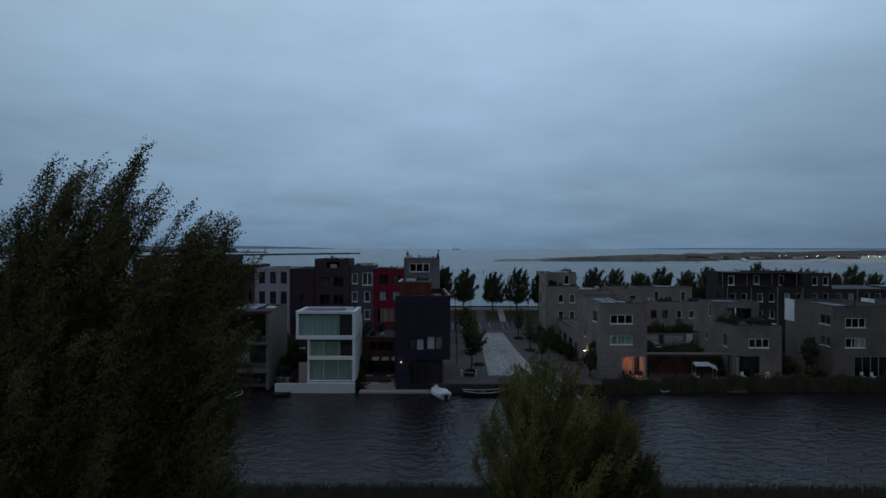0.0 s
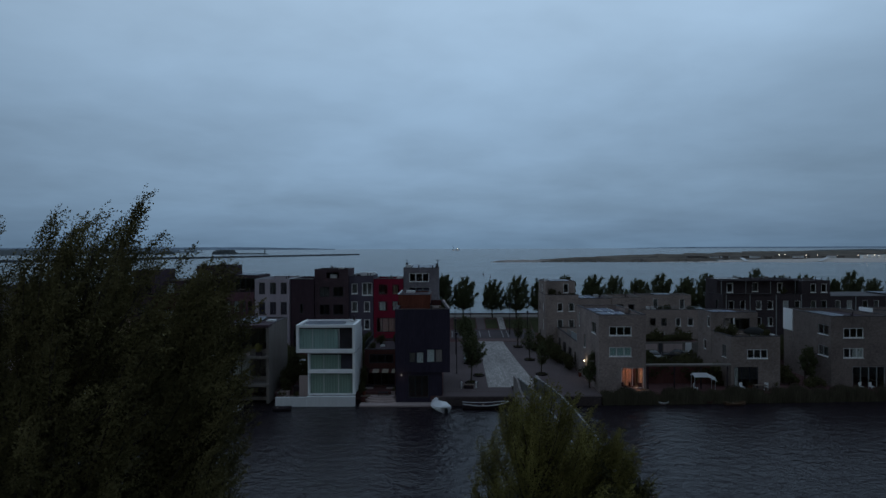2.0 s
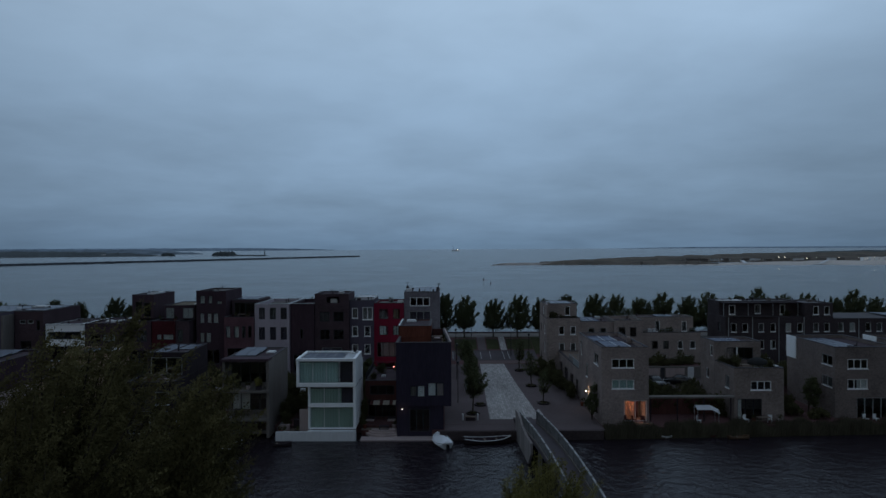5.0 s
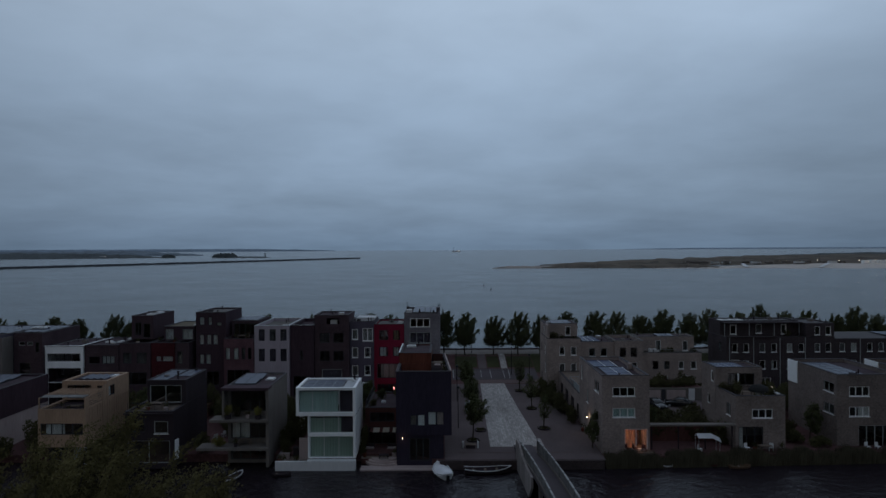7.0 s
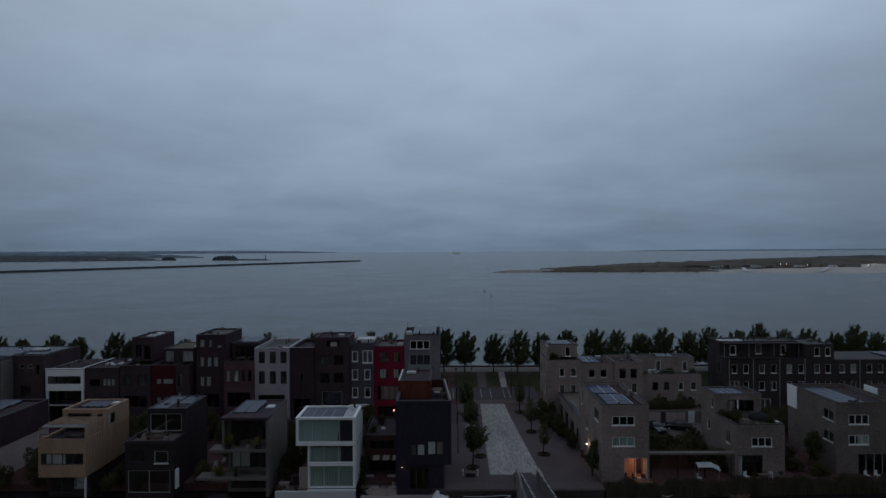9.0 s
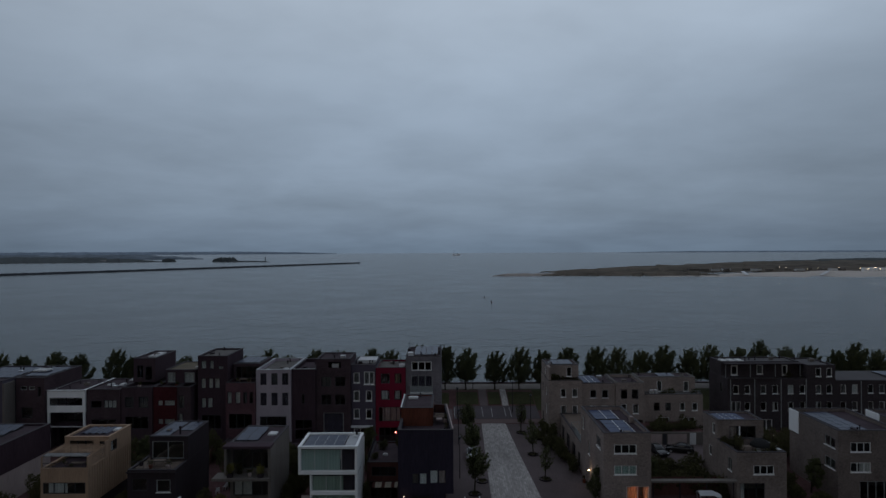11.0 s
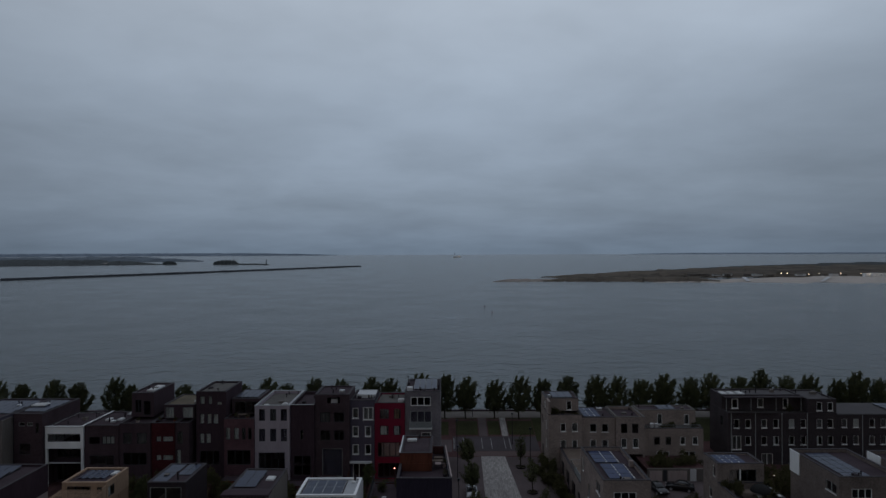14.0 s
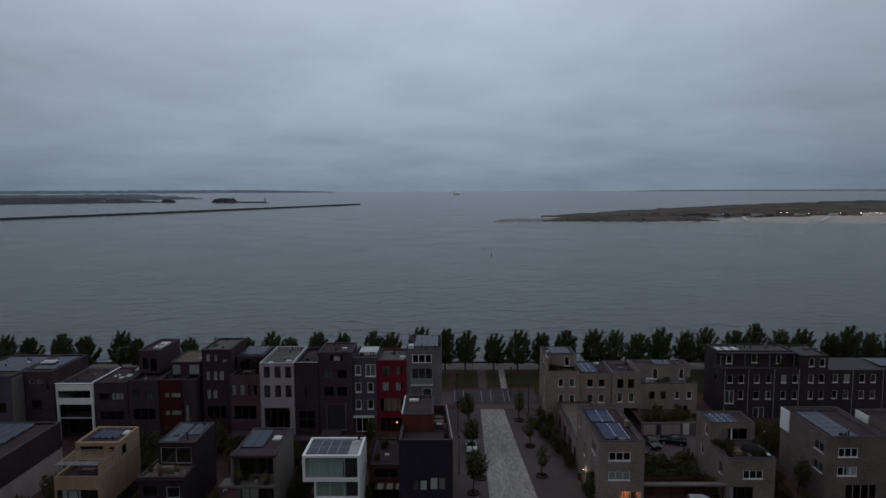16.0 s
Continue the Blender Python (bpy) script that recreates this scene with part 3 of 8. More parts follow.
def panels(house, x0, x1, y0, y1, z, nx, ny, tilt=0.0, gap=0.04, rise=0.12, clips=False, frame_mat="frame_d", clip_mat="white"):
    """Rows of solar panels on a roof: each one a slab with its frame."""
    for i in range(nx):
        for j in range(ny):
            xa, xb = x0 + (x1 - x0) * i / nx + gap / 2, x0 + (x1 - x0) * (i + 1) / nx - gap / 2
            ya, yb = y0 + (y1 - y0) * j / ny + gap / 2, y0 + (y1 - y0) * (j + 1) / ny - gap / 2
            dz = tilt * (yb - ya)
            base = z + rise
            for nm, mt, ins, lo, hi in (("solar_panel", frame_mat, 0.0, 0.0, 0.035), ("cell_sheet", "solar_blue" if clips else "solar", 0.035, 0.035, 0.041)):
                bm = bmesh.new()
                v = quadbox(bm, xa + ins, xb - ins, ya + ins, yb - ins, base + lo, base + hi)
                for p in v:
                    p.co.z += dz * (p.co.y - ya) / (yb - ya)
                if nm == "solar_panel":
                    quadbox(bm, xa + 0.1, xa + 0.16, ya + 0.1, yb - 0.1, z, base + 0.01)
                    quadbox(bm, xb - 0.16, xb - 0.1, ya + 0.1, yb - 0.1, z, base + 0.01)
                    frame_ob = part(nm, bm, mt, house)
                else:
                    part(nm, bm, mt, frame_ob)
    if clips:
        for i in range(1, nx + (1 if nx < 3 else 0)):
            x = x0 + (x1 - x0) * i / nx
            for j in range(ny * 2):
                y = y0 + (y1 - y0) * (j + 0.15) / (ny * 2)
                box("panel_clip", x - 0.04, x + 0.04, y, y + (y1 - y0) / (ny * 2) * 0.5, z + rise + 0.02, z + rise + 0.08, clip_mat, house)


def skylight(house, x0, x1, y0, y1, z, h=0.3):
    bm = bmesh.new()
    quadbox(bm, x0, x1, y0, y1, z, z + h)
    bmesh.ops.bevel(bm, geom=bm.edges[:], offset=0.04, segments=2, affect="EDGES")
    sk = part("skylight", bm, "offwhite", house, "pale skylight dome on the roof")
    bm = bmesh.new()
    quadbox(bm, x0 + 0.1, x1 - 0.1, y0 + 0.1, y1 - 0.1, z + h, z + h + 0.06)
    bmesh.ops.bevel(bm, geom=bm.edges[:], offset=0.025, segments=2, affect="EDGES")
    part("dome", bm, "blind", sk)


def vent(house, x, y, z, h=0.6, r=0.09):
    bm = bmesh.new()
    tube(bm, (x, y, z), (x, y, z + h), r)
    tube(bm, (x, y, z + h), (x, y, z + h + 0.12), r * 1.7, r * 1.2)
    part("vent_pipe", bm, "dgrey", house)


def railing(house, pts, z, h=1.0, bars=0.12, material="steel", name="railing"):
    bm = bmesh.new()
    for (xa, ya), (xb, yb) in zip(pts, pts[1:]):
        L = math.hypot(xb - xa, yb - ya)
        tube(bm, (xa, ya, z + h), (xb, yb, z + h), 0.025, n=6)
        tube(bm, (xa, ya, z + 0.1), (xb, yb, z + 0.1), 0.015, n=6)
        n = max(1, int(L / bars))
        for i in range(n + 1):
            k = i / n
            r = 0.022 if i % 10 == 0 else 0.008
            tube(bm, (xa + (xb - xa) * k, ya + (yb - ya) * k, z), (xa + (xb - xa) * k, ya + (yb - ya) * k, z + h), r, n=4, caps=False)
    return part(name, bm, material, house)


# ---- plants ----
def leaf_cloud(rng, centres, spread, per, length, width, lean=(0.25, 0.0, 0.5), droop=0.35, wild=0.55, tight=0.13, bend=0.0, dirs=None):
    """Leaf blades in twig-like sprays: arrays of vertices and faces."""
    n = len(centres)
    d = rng.normal(0, wild, (n, 3)) + (np.array(lean) if dirs is None else dirs)
    d /= np.linalg.norm(d, axis=1)[:, None]
    k = rng.random((n, per, 1))
    base = centres[:, None, :] + d[:, None, :] * (k - 0.4) * spread + rng.normal(0, 1, (n, per, 3)) * spread * tight * (1.15 - 0.8 * k)
    base = base + np.array((bend, 0, -0.25 * bend)) * spread * np.maximum(k - 0.4, 0) ** 2
    ld = d[:, None, :] * 0.8 + rng.normal(0, 0.55, (n, per, 3)) + np.array((0.1, 0, -droop * 0.5))
    ld /= np.linalg.norm(ld, axis=2)[..., None]
    up = rng.normal(0, 1, (n, per, 3))
    sd = np.cross(ld, up); sd /= np.linalg.norm(sd, axis=2)[..., None] + 1e-9
    L = length * (0.6 + 0.8 * rng.random((n, per, 1)))
    W = width * (0.6 + 0.8 * rng.random((n, per, 1)))
    a = base; b = base + ld * L * 0.45 + sd * W / 2; c = base + ld * L; e = base + ld * L * 0.45 - sd * W / 2
    v = np.stack((a, b, c, e), axis=2).reshape(-1, 3)
    f = np.arange(len(v)).reshape(-1, 4)
    return v, f


def mesh_from(name, v, f, material, parent=None):
    me = bpy.data.meshes.new(name)
    me.vertices.add(len(v)); me.vertices.foreach_set("co", np.asarray(v, np.float32).ravel())
    me.loops.add(f.size); me.loops.foreach_set("vertex_index", f.astype(np.int32).ravel())
    me.polygons.add(len(f)); me.polygons.foreach_set("loop_start", np.arange(0, f.size, f.shape[1], dtype=np.int32))
    me.update(calc_edges=True)
    me.materials.append(M[material])
    ob = new(name, me)
    if parent is not None:
        ob.parent = parent
        ob.matrix_parent_inverse = Matrix.Translation(-Vector(parent.location))
    return ob


def tree(name, x, y, z, height, radius, seed, label, leaf="leaf", trunk=None, clear=0.22, lobes=14, sprays=420, per=9, size=(0.34, 0.2), spray=0.9, lean=0.12, group="", trunk_r=None, squash=1.0, wild=0.55, tight=0.13, bend=0.25, taper=0.0):
    """A tapered trunk with limbs to each lobe of the crown, and leaf sprays that thicken toward the lobes' skins."""
    rng = np.random.default_rng(seed)
    t = thing(name, x, y, z, label, "tree", group)
    r = trunk_r or 0.022 * height
    bm = bmesh.new()
    top = Vector((x + lean * height * 0.5, y, z + height * 0.78))
    knots = [Vector((x, y, z - 0.1)).lerp(top, k) + Vector((0.02 * height * math.sin(k * 5 + seed), 0.02 * height * math.cos(k * 4 + seed), 0)) * (k * (1 - k) * 4) for k in (0, 0.2, 0.4, 0.6, 0.8, 1)]
    for i in range(5):
        tube(bm, knots[i], knots[i + 1], r * (1 - i * 0.18), r * (1 - (i + 1) * 0.18), n=8, caps=i in (0, 4))
    lob = []
    ch = height * (1 - clear)
    for i in range(lobes):
        k = (i + 0.5) / lobes
        zz = z + height * clear + ch * (0.10 + 0.84 * k)
        wide = radius * (0.35 + 0.65 * math.sin(math.pi * min(1, 0.18 + 0.80 * k ** 0.9)) ** 0.8) * squash
        wide *= 1 - taper * max(0.0, k - 0.35)
        a = i * 2.4 + seed
        off = wide * (0.62 if k < 0.93 else 0.15)
        c = Vector((x + math.cos(a) * off + lean * (zz - z), y + math.sin(a) * off, zz))
        lr = radius * (0.34 + 0.22 * rng.random()) * (1.0 - 0.35 * k)
        lob.append((c, lr))
        src = knots[min(4, max(1, int(k * 5)))]
        mid = src.lerp(c, 0.5) + Vector((0, 0, 0.04 * height))
        tube(bm, src, mid, r * 0.4 * (1 - 0.5 * k), r * 0.22, n=6, caps=False)
        tube(bm, mid, c + Vector((0, 0, lr * 0.5)), r * 0.22, r * 0.05, n=5, caps=False)
    part("trunk", bm, "bark", t)
    cs = []
    for c, lr in lob:
        n = max(8, int(sprays * (lr / radius) ** 2 * 2.2 / lobes * 4))
        p = rng.normal(0, 1, (n, 3)); p /= np.linalg.norm(p, axis=1)[:, None]
        p *= (rng.random((n, 1)) ** 0.45) * np.array((lr, lr, lr * 1.25))
        cs.append(p + np.array(c))
    cs = np.concatenate(cs)
    v, f = leaf_cloud(rng, cs, spray, per, *size, lean=(0.15 + lean * 2.5, 0, 0.6), wild=wild, tight=tight, bend=bend)
    mesh_from("crown", v, f, leaf, t)
    return t


def plume_tree(name, x, y, z, height, radius, seed, label, leaf="leaf", group="", clear=0.15, plumes=40, sprays=16, per=10, size=(0.3, 0.17), width=0.42, wind=0.1, trunk_r=None, spray=0.9, crest=0.35, wild=0.35, sweep=0.3, tight=0.13, reach=0.42, dense=1.0, leaders=0, skirt=0.5):
    """A tree whose limbs end in upswept plumes of leaves, bent over by the wind toward the east."""
    rng = np.random.default_rng(seed)
    t = thing(name, x, y, z, label, "tree", group)
    r = trunk_r or 0.02 * height
    bm = bmesh.new()

    def axis(h):
        k = h / height
        return Vector((x + wind * height * 0.1 * k * k + 0.012 * height * math.sin(k * 5 + seed), y + 0.012 * height * math.cos(k * 4 + seed), z + h))

    steps = [height * 0.86 * k / 6 for k in range(7)]
    for i, (a, b) in enumerate(zip(steps, steps[1:])):
        pa = axis(a) - Vector((0, 0, 0.15 if i == 0 else 0))
        tube(bm, pa, axis(b), r * (1 - i * 0.145), r * (1 - (i + 1) * 0.145), n=8, caps=i in (0, 5))
    centres, dirs = [], []
    for i in range(plumes):
        k = ((i + 0.5) / plumes) ** dense
        h = height * (clear + (1 - clear) * (0.16 + 0.84 * k)) * rng.uniform(0.95, 1.03)
        env = min(1.0, skirt + (1 - skirt) * k / crest) * (1 - max(0.0, k - crest) / (1 - crest)) ** 0.5 + 0.06
        rad = radius * env * rng.uniform(0.6, 1.15)
        az = i * 2.4 + rng.uniform(-0.35, 0.35)
        lead = leaders and k > 0.45 and i % leaders == 0
        if lead:
            h *= 1.025
        low = max(height * clear * 0.9, h - height * rng.uniform(reach * 0.65, reach))
        p0 = axis(low)
        tip = axis(h) + Vector((math.cos(az) * rad + wind * rad * 0.8, math.sin(az) * rad, 0))
        p1 = p0.lerp(tip, 0.55) + Vector((math.cos(az) * rad * 0.28 - sweep * wind * rad, math.sin(az) * rad * 0.28, -0.04 * height))
        pts = [p0 * (1 - u) ** 2 + p1 * 2 * u * (1 - u) + tip * u * u for u in (0, 0.25, 0.5, 0.75, 1)]
        for j in range(4):
            tube(bm, pts[j], pts[j + 1], r * 0.36 * (1 - 0.5 * k) * (1 - j * 0.22), r * 0.36 * (1 - 0.5 * k) * (1 - (j + 1) * 0.22), n=5, caps=False)
        n = max(6, int(sprays * (0.55 + 0.75 * (tip - p0).length / (height * reach))))
        u = rng.random((n, 1)) ** 0.8 * 0.92 + 0.08
        c = np.array(p0) * (1 - u) ** 2 + np.array(p1) * 2 * u * (1 - u) + np.array(tip) * u * u
        tan = 2 * (1 - u) * (np.array(p1) - np.array(p0)) + 2 * u * (np.array(tip) - np.array(p1))
        tan /= np.linalg.norm(tan, axis=1)[:, None]
        c = c + rng.normal(0, 1, (n, 3)) * width * (0.45 if lead else 1.0) * (1.12 - u) ** 0.8
        centres.append(c); dirs.append(tan + np.array((wind * 1.2, 0, 0.15)) * u)
    part("trunk", bm, "bark", t)
    v, f = leaf_cloud(rng, np.concatenate(centres), spray, per, *size, wild=wild, tight=tight, bend=wind, dirs=np.concatenate(dirs))
    v[:, 2] = np.maximum(v[:, 2], z + 0.05)
    mesh_from("crown", v, f, leaf, t)
    return t


def shrub(name, x, y, z, w, d, h, seed, label="dark green leafy garden shrub", leaf="leaf_s", n=120, size=(0.2, 0.12)):
    rng = np.random.default_rng(seed)
    t = thing(name, x, y, z, label, "shrub", "garden shrubs")
    bm = bmesh.new()
    for i in range(5):
        a = i * 1.9 + seed
        tube(bm, (x, y, z - 0.05), (x + math.cos(a) * w * 0.28, y + math.sin(a) * d * 0.28, z + h * 0.7), 0.03, 0.01, n=5)
    part("trunk", bm, "bark", t)
    p = rng.normal(0, 1, (n, 3)); p /= np.linalg.norm(p, axis=1)[:, None]
    p *= rng.random((n, 1)) ** 0.4
    p = p * np.array((w / 2, d / 2, h / 2)) + np.array((x, y, z + h * 0.52))
    p[:, 2] += 0.15 * h * np.sin(p[:, 0] * 2.3 + seed)
    v, f = leaf_cloud(rng, p, 0.45, 9, *size)
    v[:, 2] = np.maximum(v[:, 2], z + 0.02)
    mesh_from("leaves", v, f, leaf, t)
    return t


# ---- ground and water ----
W = 0.8          # water level
PROFILE = ((77.0, 1.75), (84, 1.8), (95, 2.0), (105, 2.3), (114, 2.75), (117, 3.0), (122.5, 3.6), (124, 3.9), (130.5, 5.3), (136.6, 5.45), (138, 4.9), (147, 0.2), (156, -0.6))


def ground_z(y):
    for (a, za), (b, zb) in zip(PROFILE, PROFILE[1:]):
        if a <= y <= b:
            return za + (zb - za) * (y - a) / (b - a)
    return PROFILE[0][1] if y < PROFILE[0][0] else PROFILE[-1][1]


def quay_y(x):
    """Front edge of the far bank; it steps back a little to the east."""
    if x < -4.5:
        return 79.5
    if x < 12:
        return 76.6
    return 77.4 + (x - 12) * 0.045


def strip(name, x0, x1, ys, material, lift=0.0, nx=1, skew=None):
    """A piece of ground surface laid over the slope."""
    bm = bmesh.new()
    rows = []
    for y in ys:
        row = []
        for i in range(nx + 1):
            k = i / nx
            xa, xb = (x0, x1) if skew is None else skew(y)
            row.append(bm.verts.new((xa + (xb - xa) * k, y, ground_z(y) + lift)))
        rows.append(row)
    for a, b in zip(rows, rows[1:]):
        for i in range(nx):
            bm.faces.new((a[i], a[i + 1], b[i + 1], b[i]))
    return part(name, bm, material)


# far bank: one sheet from the quay wall over the dike into the sea
bm = bmesh.new()
ys = [0, 4.5, 7.4, 12, 18.4, 24, 28.4, 32, 37.4, 40.4, 43, 45.9, 47.4, 50, 53.9, 57, 60.0, 61.4, 63, 65, 67, 68.5, 70.4, 75.4, 79.4]
cols = []
for i in range(161):
    x = -400 + i * 5
    col = [bm.verts.new((x, quay_y(x), -1.5)), bm.verts.new((x, quay_y(x), 1.75))]
    for y in ys[1:]:
        yy = 76.6 + y
        zz = ground_z(yy)
        if yy > 138.5:
            zz += 0.35 * noise.noise((x * 0.4, yy * 0.6, 0))
        col.append(bm.verts.new((x, yy + (quay_y(x) - 76.6) * (1 if y < 4 else 0), zz)))
    cols.append(col)
for a, b in zip(cols, cols[1:]):
    for j in range(len(a) - 1):
        bm.faces.new((a[j], b[j], b[j + 1], a[j + 1]))
structure(part("ground", bm, "soil"), "dark garden soil and ground of the far bank")

# near bank with rough grass
bm = bmesh.new()
rows = []
for y, z in ((-300, 1.7), (-100, 1.7), (20, 1.7), (36, 1.65), (42, 1.5), (44.2, 1.2), (45.6, 0.5), (47, -0.8)):
    rows.append([bm.verts.new((x, y + 0.5 * noise.noise((x * 0.13, 3, y * 0.1)), z + 0.12 * noise.noise((x * 0.3, y * 0.3, 1)))) for x in range(-400, 401, 4)])
for a, b in zip(rows, rows[1:]):
    for i in range(len(a) - 1):
        bm.faces.new((a[i], a[i + 1], b[i + 1], b[i]))
structure(part("ground_near_bank", bm, "grass"), "rough grass bank beside the canal")

bm = bmesh.new()
quad = [bm.verts.new(p) for p in ((-400, 44, W), (400, 44, W), (400, 96, W), (-400, 96, W))]
bm.faces.new(quad)
structure(part("canal_water", bm, "canal"), "dark rippled canal water")
bm = bmesh.new()
quad = [bm.verts.new(p) for p in ((-4900, 146, W), (4900, 146, W), (4900, 4950, W), (-4900, 4950, W))]
bm.faces.new(quad)
structure(part("sea_water", bm, "sea"), "grey ruffled open water to the horizon")
# ends of the island, so that the sea goes round it
bm = bmesh.new()
for xa, xb in ((-4900, -400), (400, 4900)):
    bm.faces.new([bm.verts.new(p) for p in ((xa, -300, W), (xb, -300, W), (xb, 146, W), (xa, 146, W))])
structure(part("side_water", bm, "sea"), "open water beyond the ends of the bank")

# dike road, promenade, slope grass, parking, plaza
structure(strip("promenade", -400, 400, (131.8, 134, 136.4), "concrete", 0.02), "pale concrete promenade on the dike crest")
structure(box("promenade_kerb", -400, 400, 136.6, 137.1, 5.1, 5.7, "char"), "low dark stone wall at the edge of the promenade")
structure(strip("back_street", -400, 1.2, (116.9, 119, 122.4), "pave_d", 0.02), "dark brick street behind the houses")
structure(strip("back_slope", -400, 0.6, (124.2, 127, 129, 131.6), "grass", 0.05), "mown grass on the dike slope")
structure(strip("back_slope_east", 17.5, 400, (121.4, 122.5, 124, 127, 130.5, 131.6), "grass", 0.05), "mown grass on the dike slope")
structure(strip("parking", 1.4, 17.5, (117.2, 119, 122.4, 123.6), "asphalt", 0.03), "asphalt parking bays before the dike")
for xa, xb in ((2.0, 6.4), (8.4, 10.8), (12.4, 17.4)):
    structure(strip("grass_slope", xa, xb, (124.2, 127, 129, 131.3), "grass", 0.06), "mown grass on the dike slope")
for xa, xb, mt in ((6.6, 8.2, "pave_d"), (11.0, 12.2, "pave")):
    structure(strip("ramp", xa, xb, (123.7, 124, 127, 130.5, 131.6), mt, 0.05), "paved path up the dike slope")
for xa in (1.6, 3.4, 6.9, 8.7, 11.2, 12.2):
    structure(strip("parking_line", xa - 0.05, xa + 0.05, (118.2, 120, 122.4, 123), "line", 0.045), "white painted parking line")
structure(strip("plaza_surround", -400, 1, (79.6, 84, 90, 95, 100, 105, 114.6), "pave_d", 0.03, skew=lambda y: (0.0, 19.5)), "dark brick paving round the plaza")
structure(strip("plaza", 0, 1, (81.8, 84, 88, 92, 97, 102, 105, 110, 114.8), "pave", 0.05, skew=lambda y: (5.85 + (y - 82) * 0.017, 12.5 - (y - 82) * 0.054)), "pale stone plaza paving")
structure(strip("street_lane", 0, 1, (114.9, 115.5, 117.0), "lane", 0.06, skew=lambda y: (3.5, 17.5)), "reddish brick lane across the plaza")
structure(box("quay_wall", -0.6, 19.2, 76.2, 76.75, -1.0, 1.9, "quay"), "dark concrete quay wall")
structure(strip("quay_paving", 0.0, 19.5, (76.8, 78, 79.5), "pave_d", 0.035), "brick quay paving")


# ---- far distance ----
def land(name, pts, h, material, label, seed, rough=1.0, cells=5, freq=0.9):
    """A low shore: outline pairs (near x, y, far x, y), heaped in the middle."""
    bm = bmesh.new()
    rows = []
    span = max(math.hypot(q[2] - q[0], q[3] - q[1]) for q in pts) * 0.7
    for i, (xa, ya, xb, yb) in enumerate(pts):
        row = []
        for j in range(cells + 1):
            k = j / cells
            low = min(1.0, math.hypot(xb - xa, yb - ya) / span)
            z = W - 0.3 + h * low ** 0.7 * math.sin(math.pi * min(1, k * 1.02)) ** 0.6 * (1 + rough * 0.5 * noise.noise((i * freq + seed, j * 1.3, 0))) if 0 < j < cells else W - 0.4
            row.append(bm.verts.new((xa + (xb - xa) * k, ya + (yb - ya) * k, z)))
        rows.append(row)
    for a, b in zip(rows, rows[1:]):
        for j in range(cells):
            bm.faces.new((a[j], b[j], b[j + 1], a[j + 1]))
    return structure(part(name, bm, material), label)


def line_pts(x0, y0, x1, y1, depth, n, seed, wob=0.2, taper=True):
    out = []
    for i in range(n + 1):
        k = i / n
        d = depth * (1 + wob * noise.noise((k * n * 0.35 + seed, 2, 0)) * 2)
        if taper:
            d *= max(0.03, min(1, k * 4, (1 - k) * 4)) ** 0.8
        x, y = x0 + (x1 - x0) * k, y0 + (y1 - y0) * k
        y += depth * 0.12 * noise.noise((k * n * 0.5, seed, 3))
        out.append((x, y, x * (1 + d / y), y + d))
    return out


land("backdrop_breakwater", line_pts(-590, 838, -456, 1040, 8, 40, 1, 0.3, False), 3.4, "farstone", "long low stone breakwater", 1, 0.4)
land("backdrop_breakwater_end", line_pts(-456, 1040, -199, 1482, 8, 50, 1, 0.3, False), 3.4, "farstone", "long low stone breakwater", 1, 0.4)
land("backdrop_breakwater_west", line_pts(-1200, 380, -590, 838, 8, 30, 2, 0.3, False), 3.4, "farstone", "long low stone breakwater", 2, 0.4)
land("backdrop_shore_west", line_pts(-1500, 1420, -780, 1740, 420, 60, 3), 13, "fartrees", "low wooded far shore", 3)
land("backdrop_islet", line_pts(-640, 1737, -560, 1716, 40, 24, 4), 12, "fartrees", "small wooded islet", 4)
land("backdrop_islet_spit", line_pts(-590, 1716, -470, 1694, 22, 24, 14), 3.6, "fartrees", "low stony tail of the islet", 14, 0.5)
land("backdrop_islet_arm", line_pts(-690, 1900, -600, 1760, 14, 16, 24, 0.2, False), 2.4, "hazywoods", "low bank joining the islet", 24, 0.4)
land("backdrop_shore_clump", line_pts(-790, 1760, -745, 1752, 30, 14, 34), 9, "fartrees", "clump of trees on the far shore", 34)
land("backdrop_mudflat", line_pts(-1500, 1560, -760, 1775, 40, 40, 44), 5.5, "sand", "pale flats before the far shore", 44, 0.6)
land("backdrop_spit_tip", line_pts(56, 771, 150, 775, 40, 30, 15), 2.6, "sandscrub", "low sandy tip of the spit", 15, 0.5)
land("backdrop_spit", line_pts(112, 774, 330, 748, 90, 60, 5), 4.2, "farland", "low scrubby sand spit", 5, 0.6, 7, 0.35)
land("backdrop_beach", line_pts(240, 742, 1250, 610, 240, 70, 6), 3.0, "sand", "pale beach along the spit", 6, 0.5)
land("backdrop_scrub", line_pts(130, 870, 1500, 810, 460, 140, 7, 0.1), 11, "farland", "scrub and rough ground behind the beach", 7, 0.5, 9, 0.3)
land("backdrop_dunes", line_pts(420, 1180, 1900, 1120, 260, 90, 19, 0.1), 11.5, "fartrees", "dark wooded dunes behind the scrub", 19, 0.5, 6, 0.4)
# haze on these far shores comes from their material colours
land("backdrop_shore_north", line_pts(-3900, 4150, -800, 4640, 150, 140, 8, 0.1), 20, "coast", "distant low coast on the horizon, haze put into its colour", 8, 0.35, 5, 0.5)
land("backdrop_shore_north_east", line_pts(1300, 4700, 3900, 4150, 150, 90, 9, 0.1), 10, "coast", "distant low coast on the horizon, haze put into its colour", 9, 0.35, 5, 0.5)
